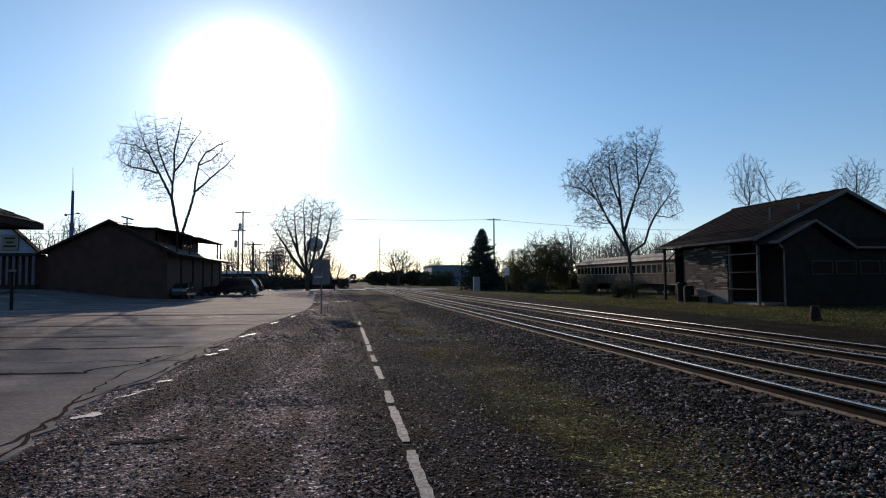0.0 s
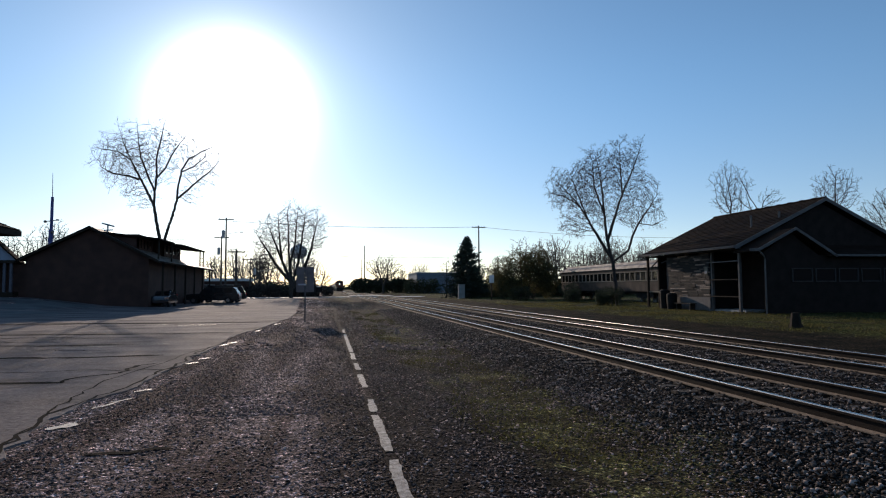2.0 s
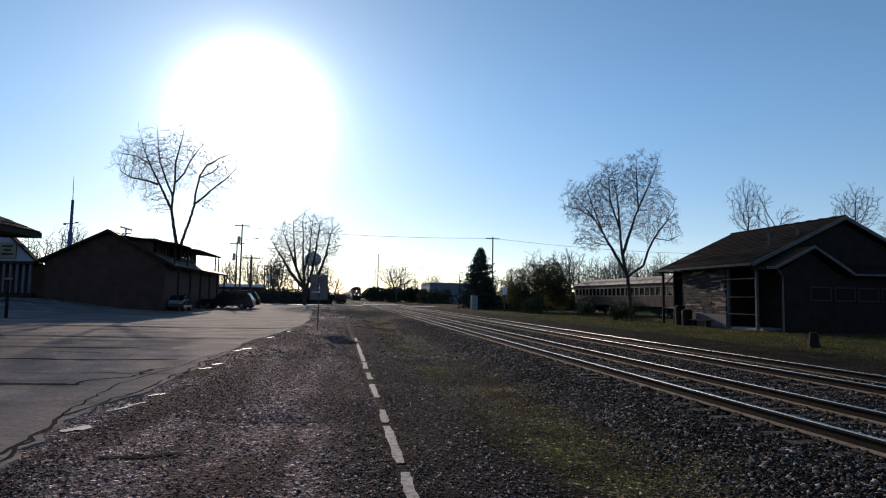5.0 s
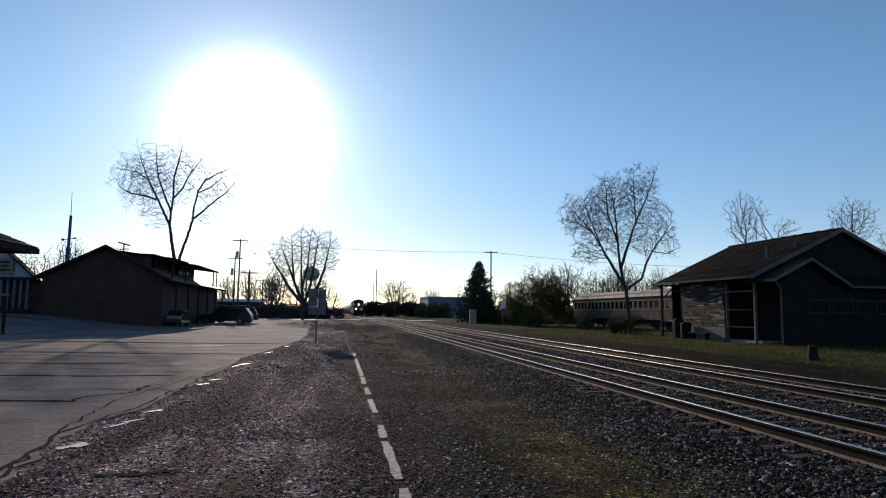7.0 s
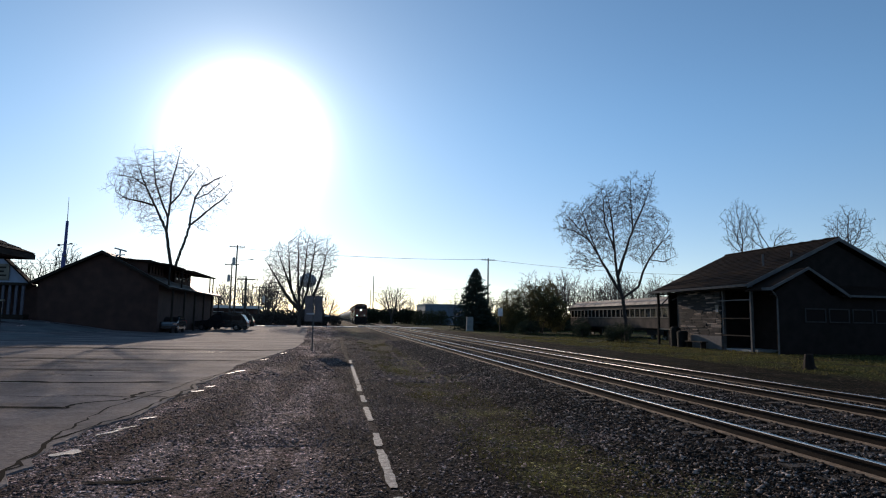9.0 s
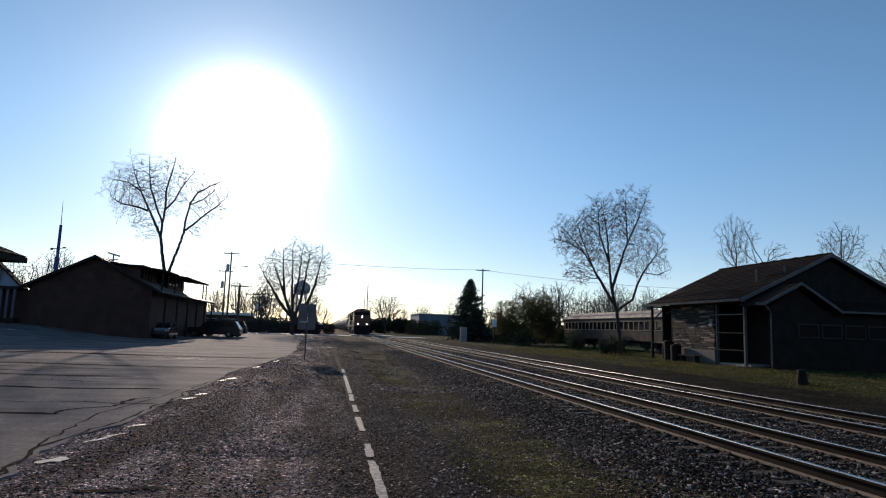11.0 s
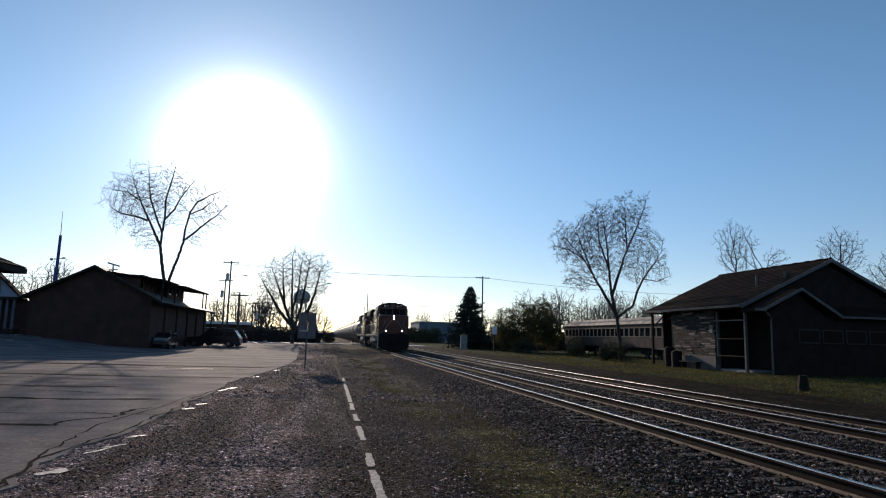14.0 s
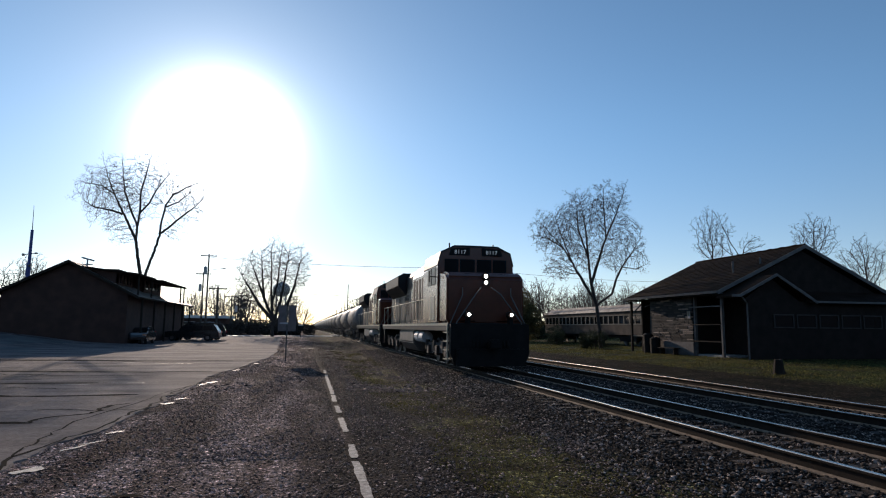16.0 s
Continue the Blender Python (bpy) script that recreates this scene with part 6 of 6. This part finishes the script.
    prism(bm, [(-1.45, 0.75), (-1.1, 0.32), (1.1, 0.32), (1.45, 0.75), (1.45, 1.34), (-1.45, 1.34)], "y", 9.2, 13.9)
    bmesh.ops.bevel(bm, geom=bm.edges[:], offset=0.05, segments=2, affect="EDGES")
    part("fuel_tank", bm, M_STEEL, t)
    for s in (-1, 1):
        for z, y in ((1.06, 7.15), (1.06, 8.45)):
            bm = B()
            rod(bm, (s * 1.22, y - 0.45, z), (s * 1.22, y + 0.45, z), 0.26, 0.26, 14)
            part("air_reservoir", bm, M_WHITE, t, "white air reservoir")
    # rear
    bm = B()
    box(bm, -1.4, L - 0.95, 0.4, 1.4, L - 0.65, 1.6, 0.03)
    box(bm, -0.14, L - 0.7, 0.78, 0.14, L + 0.1, 1.02, 0.03)
    part("rear_pilot", bm, M_LOCOROOF, t)
    wheels = []
    for ys in ((2.5, 4.3, 6.1), (16.1, 17.9, 19.7)):
        wheels += truck(t, ys)[1]
    return t, wheels


def tank_car():
    t = thing("tank_car", Matrix.Identity(4), "dark dusty railway tank car with a top platform", "tank car", "train")
    L, R, cz = 17.4, 1.5, 2.62
    bm = B()
    prof = [(1.1, 0.0), (1.15, 0.6), (1.35, 1.1), (1.65, 1.38), (2.0, R), (L - 2.0, R), (L - 1.65, 1.38), (L - 1.35, 1.1), (L - 1.15, 0.6), (L - 1.1, 0.0)]
    n = 28
    rings = [[bm.verts.new((r * math.cos(2 * math.pi * i / n), y, cz + r * math.sin(2 * math.pi * i / n))) for i in range(n)] if r else [bm.verts.new((0, y, cz))] for y, r in prof]
    for a, b in zip(rings, rings[1:]):
        for i in range(n):
            bm.faces.new(list(dict.fromkeys([a[i % len(a)], a[(i + 1) % len(a)], b[(i + 1) % len(b)], b[i % len(b)]])))
    bmesh.ops.recalc_face_normals(bm, faces=bm.faces[:])
    tank = part("tank", bm, M_TANK, t, smooth=True)
    bm = B()
    for y in (4.5, L - 4.5):
        rod(bm, (0, y - 0.04, cz), (0, y + 0.04, cz), R + 0.02, R + 0.02, 28)
    part("tank_band", bm, M_TANK, tank)
    bm = B()
    rod(bm, (0, L / 2, cz + 1.4), (0, L / 2, cz + 1.85), 0.4, 0.38, 14)
    part("dome", bm, M_TANK, tank)
    bm = B()
    for x in (-0.85, 0.85):
        for y in (-1.2, 0, 1.2):
            rod(bm, (x, L / 2 + y, cz + 1.2), (x, L / 2 + y, cz + 2.2), 0.025, 0.025, 6)
        rod(bm, (x, L / 2 - 1.2, cz + 2.2), (x, L / 2 + 1.2, cz + 2.2), 0.025, 0.025, 6)
    box(bm, -0.95, L / 2 - 1.3, cz + 1.48, 0.95, L / 2 + 1.3, cz + 1.54)
    part("top_platform", bm, M_STEEL, tank)
    bm = B()
    for s in (-1, 1):
        for u in (-0.22, 0.22):
            rod(bm, (s * 1.62, L / 2 + u, 0.9), (s * 1.1, L / 2 + u, cz + 1.45), 0.02, 0.02, 6)
        for k in range(8):
            f = k / 7
            rod(bm, (s * (1.62 - 0.25 * f), L / 2 - 0.22, 0.95 + 2.6 * f), (s * (1.62 - 0.25 * f), L / 2 + 0.22, 0.95 + 2.6 * f), 0.015, 0.015, 6)
    part("ladder", bm, M_STEEL, tank)
    bm = B()
    box(bm, -0.35, 0.5, 0.95, 0.35, L - 0.5, 1.15)
    for y in (0.5, L - 1.4):
        box(bm, -1.45, y, 0.95, 1.45, y + 0.9, 1.12)
        box(bm, -0.9, y + 0.6, 1.1, 0.9, y + 0.9, 1.75)
    box(bm, -0.12, -0.1, 0.8, 0.12, L + 0.1, 1.0)
    part("underframe", bm, M_STEEL, t)
    bm = B()
    for y in (0.55, L - 0.55):
        for x in (-1.4, 1.4):
            rod(bm, (x, y, 1.1), (x, y, 2.1), 0.02, 0.02, 6)
        rod(bm, (-1.4, y, 2.1), (1.4, y, 2.1), 0.02, 0.02, 6)
    part("end_rail", bm, M_STEEL, t)
    for y in (2.2, L - 2.2):
        truck(t, (y - 0.85, y + 0.85), 1.0)
    return t


# y of the leading locomotive's front at t seconds
RUN = [(0.0, 320.5), (2.0, 283.4), (5.5, 217.0), (7.0, 188.6), (9.0, 151.5), (11.5, 109.5), (12.5, 91.2), (13.5, 72.3), (14.5, 52.7),
       (15.0, 42.6), (15.5, 32.5), (16.0, 22.1)]


def run_at(t):
    for (a, u), (b, v) in zip(RUN, RUN[1:]):
        if t <= b:
            return u + (v - u) * (t - a) / (b - a)
    return RUN[-1][1]


lead, lead_wheels = locomotive("8117", "orange and black diesel locomotive with lit headlights", True)
second, second_wheels = locomotive("", "second orange and black diesel locomotive, coupled", False)
consist = [(lead, 0.0), (second, 22.6)]
first_tank = tank_car()
TANKS = 22
for i in range(TANKS):
    c = first_tank if i == 0 else copy_thing(first_tank, Matrix.Identity(4))
    consist.append((c, 45.4 + i * 17.6))


# ---- the place ----
def backdrop_behind():
    """Unseen dark screen, added to close off the sky light behind the camera."""
    rnd = random.Random(9)
    bm = B()
    n = 90
    low, top = [], []
    for i in range(n + 1):
        x, y = 85 * math.cos(math.pi * (1.02 + 0.96 * i / n)), 8 + 60 * math.sin(math.pi * (1.02 + 0.96 * i / n))
        low.append(bm.verts.new((x, y, -0.2)))
        top.append(bm.verts.new((x, y, 15 + 3.5 * noise.noise(Vector((i * 0.35, 0, 0))) + rnd.uniform(-1, 1))))
    for i in range(n):
        bm.faces.new((low[i], low[i + 1], top[i + 1], top[i]))
    ob = part("backdrop", bm, M_BACKSCREEN)
    tagged(ob, "unseen dark screen behind the camera that blocks sky light", "backdrop", kind="structure")


# dark colour of the added screen behind the camera
M_BACKSCREEN = mat("dark_backscreen", (0.035, 0.034, 0.026), 0.95, 0.4, 0.4, 0.5, 3)
build_ground()
build_lot()
build_road()
for tx, lb in zip(TRACK_X, ("main railway track on creosoted wooden sleepers", "second railway track on wooden sleepers in ballast")):
    build_track(tx, lb)
build_stones()
build_grass("rough_lawn", 40000, 22, 17.0, 31.0, 14, 62, 0.08, "rough spring grass beside the station house", 1.2, -0.05)
build_grass("trackside_weeds", 16000, 23, 1.7, 3.7, 5, 48, 0.035, "low olive weeds between the gravel and the ballast", 1.4, 0.0)
backdrop_behind()
depot_east()
depot_west()
near_canopy()
white_house()
far_buildings()
antenna_mast()
coach()
suv(pose(-15.3, 75.6, 0.05, 0, 0, -3), "large dark sport utility vehicle parked on the lot", 5.9, 1.86)
suv(pose(-14.6, 80.5, 0.05, 0, 0, 4), "dark van parked behind another car", 5.2, 2.0)
suv(pose(-14.95, 61.6, 0.03, 0, 0, 92), "dark car with sunlit bonnet beside the gabled house", 4.6, 1.5, 1.85)
crossing_sign()
signal_cabinet(19.8, 91.0, "pale grey trackside signal cabinet", 2.0, 0.95, M_CEMENT)
milepost(20.9, 78.0, 3.2, "dark post with a white plate", 1.0)
stump(18.3, 22.1)
short_post(-19.9, 42.6)

# poles and wires
utility_pole(-15.3, 104.0, 13.0, "tall weathered utility pole with a transformer and lamp arm", 1, True)
utility_pole(-17.2, 112.0, 10.7, "weathered utility pole with a transformer", 1, True)
utility_pole(-11.85, 90.0, 7.1, "short wooden pole with one crossarm", 1, False, 0.2)
utility_pole(-12.95, 128.0, 7.7, "distant utility pole with a transformer can", 1, True)
utility_pole(-14.3, 128.5, 7.75, "distant utility pole with a crossarm", 1, False)
utility_pole(26.35, 106.6, 12.4, "utility pole with a short crossarm beyond the tracks", 1, False)
wire((-15.3, 104.0, 12.4), (26.35, 106.6, 12.2), 0.5, 0.03)
wire((26.35, 106.6, 12.2), (75.0, 109, 11.0), 0.7, 0.028)
wire((-80.0, 100.0, 9.5), (-15.3, 104.0, 9.6), 0.6, 0.025)
wire((-17.2, 112.0, 8.2), (30.0, 150.0, 9.0), 0.5, 0.03)

# trees
bare_tree("bare_tree", -18.9, 81.0, [(-4.4, 0, 17.1, 3.8, 3.6, 3.9), (-0.9, 0, 18.3, 2.8, 3.0, 3.9), (1.5, 0, 19.2, 1.9, 2.0, 2.5), (4.0, 0, 17.0, 2.9, 3.0, 3.4), (-3.0, 0, 12.6, 1.9, 1.6, 1.7), (2.6, 0, 12.9, 1.6, 1.4, 1.3)],
          [[(-0.2, 0, 0), (-0.4, 0, 5.0), (-0.7, 0, 7.9), (-1.1, 0, 9.7), (-1.4, 0, 11.7), (-2.3, 0.2, 13.4), (-3.2, 0.4, 15.1), (-4.3, 0.6, 17.2), (-5.8, 0.7, 18.2), (-8.4, 0.8, 18.6)],
           [(0.1, 0, 0), (-0.1, 0, 5.0), (-0.1, 0, 7.5), (0.5, 0, 9.7), (1.2, 0, 12.3), (1.3, 0.1, 13.9), (1.6, 0.2, 16.0), (2.4, 0.4, 17.5), (3.7, 0.5, 18.3), (5.6, 0.6, 19.4)],
           [(-1.4, 0, 11.7), (-1.3, -0.2, 13.3), (-1.1, -0.3, 14.9), (-1.1, -0.5, 17.4), (-0.7, -0.7, 18.8), (-0.2, -0.8, 21.6)],
           [(-1.3, -0.2, 13.3), (-2.1, -0.4, 15.2), (-2.8, -0.8, 17.3), (-3.1, -1.0, 19.4), (-3.2, -1.2, 21.4)],
           [(-1.1, -0.3, 14.9), (-0.2, 0.3, 16.3), (0.4, 0.7, 18.1), (1.0, 0.9, 19.2), (2.1, 1.0, 20.7)],
           [(-3.2, 0.4, 14.8), (-4.7, 0.2, 15.2), (-6.2, 0, 15.4), (-7.5, -0.2, 16.2)], [(-4.3, 0.6, 17.2), (-5.1, 0.3, 19.3), (-5.8, 0, 21.8)],
           [(1.2, 0, 12.5), (2.6, -0.3, 13.6), (3.9, -0.5, 14.9), (5.2, -0.6, 15.9), (6.0, -0.6, 17.0)], [(1.6, 0.2, 15.8), (3.2, -0.2, 16.5), (4.4, -0.4, 17.6)]], 11,
          "tall leafless tree with two spreading stems behind the house", 4600, 0.36, 0.0125, 2, 0.36, lift=0.25, twig_len=1.2, power=2.0)
bare_tree("bare_tree", -5.6, 112.0, [(-3.2, 0, 10.2, 3.2, 3, 4.4), (0.2, 0, 12.0, 3.2, 3, 4.6), (3.6, 0, 11.2, 2.5, 2.6, 4.5), (-4.6, 0, 6.2, 1.7, 1.6, 1.7), (3.4, 0, 6.0, 1.4, 1.6, 1.7)],
          [[(0, 0, 0), (-0.1, 0, 3.0), (-1.2, 0, 5.5), (-2.6, 0.4, 9.0), (-4.2, 0.6, 13.0)], [(-0.1, 0, 3.0), (-0.5, 0.5, 8.0), (-0.8, 0.8, 15.0)],
           [(0.1, 0, 2.4), (1.1, 0, 6.0), (1.7, -0.4, 10.0), (2.3, -0.6, 14.6)], [(0.2, 0, 1.8), (2.0, 0, 4.8), (3.3, 0, 8.5), (4.3, 0.3, 13.6)],
           [(-0.1, 0, 2.8), (-2.4, -0.5, 5.5), (-4.2, -0.6, 8.5), (-5.8, -0.6, 11.0)], [(-0.3, 0.2, 5.5), (0.5, 0.6, 9.5), (0.9, 0.9, 15.0)], [(-1.6, 0.1, 6.5), (-2.0, -0.5, 10.0), (-2.3, -0.8, 14.5)]], 12,
          "broad leafless tree with many upright limbs by the street", 5200, 0.36, 0.0165, 2, 0.40, lift=0.5, twig_len=1.0, power=2.05)
bare_tree("budding_tree", 24.2, 50.2, [(-3.8, 0, 9.7, 2.0, 2.0, 1.9), (-1.7, 0, 11.0, 1.9, 2.0, 2.4), (0.5, 0, 11.3, 1.4, 1.8, 2.8), (2.2, 0, 12.4, 0.8, 1.2, 2.0), (1.7, 0, 8.3, 1.5, 1.4, 1.9), (2.7, 0, 10.0, 1.1, 1.2, 1.6), (-2.2, 0, 8.6, 1.5, 1.5, 1.4),
                                       (3.8, 0, 8.4, 0.9, 1.1, 2.0), (-3.3, 0, 6.8, 1.5, 1.4, 1.2), (-1.0, 0, 8.0, 1.5, 1.5, 1.6)],
          [[(0.25, 0, 0), (0.15, 0, 1.6), (-0.1, 0, 3.9), (-0.3, 0, 4.4), (-0.6, 0, 6.1), (-0.7, 0.1, 7.8), (-0.8, 0.2, 9.7), (-1.0, 0.3, 11.6), (-1.4, 0.4, 13.2)],
           [(-0.1, 0, 3.9), (-1.1, 0.2, 5.6), (-2.1, 0.4, 7.4), (-2.8, 0.5, 8.6), (-4.1, 0.6, 10.0), (-5.3, 0.6, 11.0)], [(-2.8, 0.5, 8.6), (-4.4, 0.1, 9.3), (-5.6, 0, 9.5)],
           [(-2.1, 0.4, 7.4), (-3.0, 0.8, 10.1), (-3.3, 1.0, 11.3)], [(-0.7, 0.1, 7.8), (-1.8, -0.4, 10.1), (-2.0, -0.6, 12.1)],
           [(-0.5, 0, 5.5), (0.2, -0.2, 7.8), (0.8, -0.3, 9.5), (1.7, -0.4, 11.5), (2.4, -0.4, 13.3), (2.8, -0.4, 14.5)], [(0.8, -0.3, 9.5), (0.4, -0.8, 11.5), (0.3, -1.0, 13.6), (0.9, -1.0, 14.3)],
           [(0.0, 0, 3.7), (0.3, 0, 3.95), (1.5, 0.2, 4.7), (2.0, 0.3, 6.1), (2.6, 0.4, 7.1), (3.6, 0.4, 8.4), (4.4, 0.4, 9.6), (4.5, 0.4, 10.5)], [(2.6, 0.4, 7.1), (3.6, -0.2, 6.9), (4.7, -0.4, 7.4)]], 13,
          "slender tree coming into bud beside the tracks", 5000, 0.22, 0.0078, 2, 0.24, buds=15000, lift=0.6, twig_len=0.9, power=2.05)
bare_tree("bare_tree", 39.0, 55.0, [(0, 0, 10.8, 1.9, 1.9, 2.8), (4.3, 0, 10.2, 1.4, 1.0, 1.1)],
          [[(0.3, 0, 0), (0.1, 0, 5.0), (0, 0, 8.2)], [(0.4, 0, 4.5), (1.8, 0, 7.4), (3.4, 0, 9.4)]], 14, "leafless tree behind the station house", 1500, 0.27, 0.010, 2, 0.18)
bare_tree("bare_tree", 46.0, 50.0, [(0, 0, 10.2, 2.0, 1.9, 2.4)], [[(0, 0, 0), (0.3, 0, 4.0), (0, 0, 8.0)]], 15, "leafless tree behind the low wing", 1300, 0.27, 0.010, 2, 0.2)
bare_tree("bare_tree", 51.5, 50.0, [(0, 0, 8.0, 2.4, 2.0, 2.6)], [[(0, 0, 0), (0, 0, 3.0), (0.3, 0, 6.0)]], 16, "leafless tree far behind the low wing", 1300, 0.27, 0.010, 2, 0.2)
bare_tree("round_tree", 16.6, 182.0, [(0, 0, 7.0, 5.0, 4.0, 4.1)], [[(0, 0, 0), (0, 0, 2.5), (-0.6, 0, 4.0)], [(0, 0, 2.2), (0.9, 0, 4.2)]], 17,
          "small round leafless tree far along the tracks", 1400, 0.45, 0.03, 2, 0.45)
BELT = []
for i in range(4):
    k = 0.85 + 0.12 * i
    BELT.append(bare_tree("background_tree", 44 + 5 * i, 112.0 + 3 * i, [(-1.0, 0, 6.4 * k, 2.4, 2.0, 3.4 * k), (1.4, 0, 5.6 * k, 2.0, 2.0, 3.0 * k)],
                          [[(0, 0, 0), (0, 0, 1.8), (-0.5, 0, 3.4)], [(0.1, 0, 1.2), (0.9, 0, 3.2)]], 200 + i, "leafless tree in the far tree belt",
                          800, 0.42, 0.024, 2, 0.2, M_BARK_PALE, group="far tree belt", lift=0.25))
rnd = random.Random(77)
for i in range(30):
    x, y = 36 + i * 2.6 + rnd.uniform(-1, 1), 112 + rnd.uniform(-8, 14) - 0.2 * i
    copy_thing(BELT[i % 4], pose(x, y, ground_z(x, y) - 0.05, 0, 0, rnd.uniform(0, 360)))
for i in range(13):
    x, y = -24 + i * 1.6 + rnd.uniform(-0.8, 0.8), 146 + rnd.uniform(-10, 20)
    tagged(copy_thing(BELT[i % 4], pose(x, y, -0.05, 0, 0, rnd.uniform(0, 360))), "leafless tree along the cross street", group="street trees")
for i in range(10):
    x, y = -66 + i * 3.9, 98 + rnd.uniform(-6, 6)
    tagged(copy_thing(BELT[i % 4], pose(x, y, 0.3, 0, 0, rnd.uniform(0, 360))), "leafless tree behind the houses", group="trees behind houses")
for i in range(12):
    x, y = 24 + i * 4.5, 225 + rnd.uniform(-8, 25)
    tagged(copy_thing(BELT[i % 4], pose(x, y, -0.05, 0, 0, rnd.uniform(0, 360))), "leafless tree on the skyline", group="skyline trees")
fir_tree(22.0, 97.0, 9.5, 4.2, 31, "dark green fir tree with a pointed top by the tracks")
bare_tree("sapling", 18.9, 98.0, [(0, 0, 3.8, 1.3, 1.2, 2.6)], [[(0, 0, 0), (0, 0, 5.6)]], 33, "thin bare sapling beside the fir tree", 200, 0.35, 0.015, 2, 0.1)
bare_tree("bare_tree", 28.0, 83.0, [(-1.4, 0, 5.6, 2.2, 1.8, 2.6), (1.8, 0, 5.4, 2.4, 1.8, 2.4)], [[(0, 0, 0), (-0.4, 0, 3.0)], [(0.2, 0, 0), (0.8, 0, 3.0)]], 43,
          "twiggy bare tree rising out of the shrubs", 700, 0.35, 0.016, 2, 0.16)
leafy("willow_shrub", 25.6, 80.0, [(-2.6, 0, 3.0, 2.2, 2, 2.8), (0, 0.6, 3.6, 2.4, 2.2, 3.2), (2.0, 0, 4.0, 2.2, 2, 3.2), (3.2, -0.5, 2.6, 1.6, 1.6, 2.4)], 42000, 0.085, M_WILLOW, 41,
      "large olive-green shrub with hanging spring foliage", "shrub", droop=0.8)
leafy("shrub", 24.0, 84.0, [(0, 0, 1.5, 1.3, 1.3, 1.5)], 5000, 0.08, M_SHRUB, 44, "dark rounded shrub by the tracks", "shrub", group="shrubs")
leafy("shrub", 23.6, 49.4, [(0, 0, 0.75, 1.1, 0.9, 0.8), (-0.8, 0.3, 0.5, 0.6, 0.6, 0.55)], 6000, 0.05, M_SHRUB, 45, "dark shrub at the foot of the budding tree", "shrub", group="shrubs")
leafy("shrub", 24.5, 60.0, [(0, 0, 0.7, 0.9, 0.9, 0.75)], 4000, 0.05, M_SHRUB, 46, "low dark shrub before the parked coach", "shrub", group="shrubs")
leafy("shrub", 22.5, 71.0, [(0, 0, 0.8, 1.6, 0.9, 0.85)], 4500, 0.06, M_SHRUB, 47, "low dark shrub near the willow", "shrub", group="shrubs")
for x, y, w, h, sd in ((27.2, 57.0, 1.1, 0.9, 61), (26.0, 64.0, 0.9, 1.1, 62), (28.6, 61.0, 1.3, 0.8, 63), (27.6, 68.5, 1.2, 1.2, 64), (25.6, 54.0, 0.8, 0.7, 65), (30.0, 74.0, 1.5, 1.6, 66)):
    leafy("shrub", x, y, [(0, 0, h * 0.8, w, w * 0.8, h), (w * 0.6, 0.2, h * 0.5, w * 0.6, w * 0.6, h * 0.6)], 3500, 0.06, M_SHRUB, sd, "low dark shrub before the parked coach", "shrub", group="shrubs")
leafy("hedge", -13.0, 128.0, [(u, 0, 1.1, 2.2, 1.2, 1.3) for u in (-14, -10.5, -7, -3.5, 0, 3.5, 7, 10)], 36000, 0.22, M_THICKET, 48, "long dark hedge across the street", "hedge")
leafy("hedge", 24.0, 205.0, [(u, 0, 2.4, 4, 2, 2.6) for u in (-12, -6, 0, 6)], 18000, 0.35, M_SHRUB, 49, "dark thicket far along the tracks", "hedge")
leafy("far_woods", 60.0, 640.0, [(u, 0, 3.0 + 2 * math.sin(u), 22, 8, 4.5 + 2 * math.sin(u * 0.7)) for u in range(-520, 640, 24)], 40000, 1.2, M_SHRUB, 51, "low dark woods on the horizon", "woods")
leafy("hedge", 32.0, 99.0, [(u, 0.3 * u, 1.3, 2.4, 1.4, 1.9) for u in (-9, -6, -3, 0, 3, 6, 9, 12, 15, 18, 21)], 40000, 0.16, M_SHRUB, 53, "dark overgrown hedge beyond the second track", "hedge")
leafy("hedge", 29.0, 176.0, [(u, 0, 1.8, 2.4, 2, 2.6) for u in (-5, -2, 1)], 6000, 0.22, M_SHRUB, 52, "dark thicket beside the warehouse", "hedge")
bare_tree("bare_tree", -1.4, 135.0, [(-0.8, 0, 4.8, 2.3, 2.0, 3.0), (1.2, 0, 3.6, 1.8, 1.8, 2.4)], [[(0, 0, 0), (-0.2, 0, 1.6), (-0.8, 0, 4.0)], [(0.1, 0, 0.8), (1.0, 0, 3.0)]], 54,
          "low twiggy round tree beside the crossing", 1500, 0.32, 0.022, 2, 0.2, M_BARK_PALE, lift=0.25)
leafy("shrub", -0.6, 139.0, [(-2, 0, 1.3, 1.9, 2, 1.5), (1.2, 0, 1.1, 1.5, 2, 1.3)], 6000, 0.14, M_THICKET, 50, "grey-brown leafless shrub beside the tracks", "shrub", group="shrubs")


def motions():
    for ob, back in consist:
        walk(ob, [(t, pose(TRACK_X[0], y + back, RAIL_TOP)) for t, y in RUN])
    for w in lead_wheels + second_wheels:
        x, y, z = w.location
        n = 480
        walk(w, [(i * SECONDS / n, pose(x, y, z, math.degrees((RUN[0][1] - run_at(i * SECONDS / n)) / WHEEL_R), 0, 0)) for i in range(n + 1)])


motions()
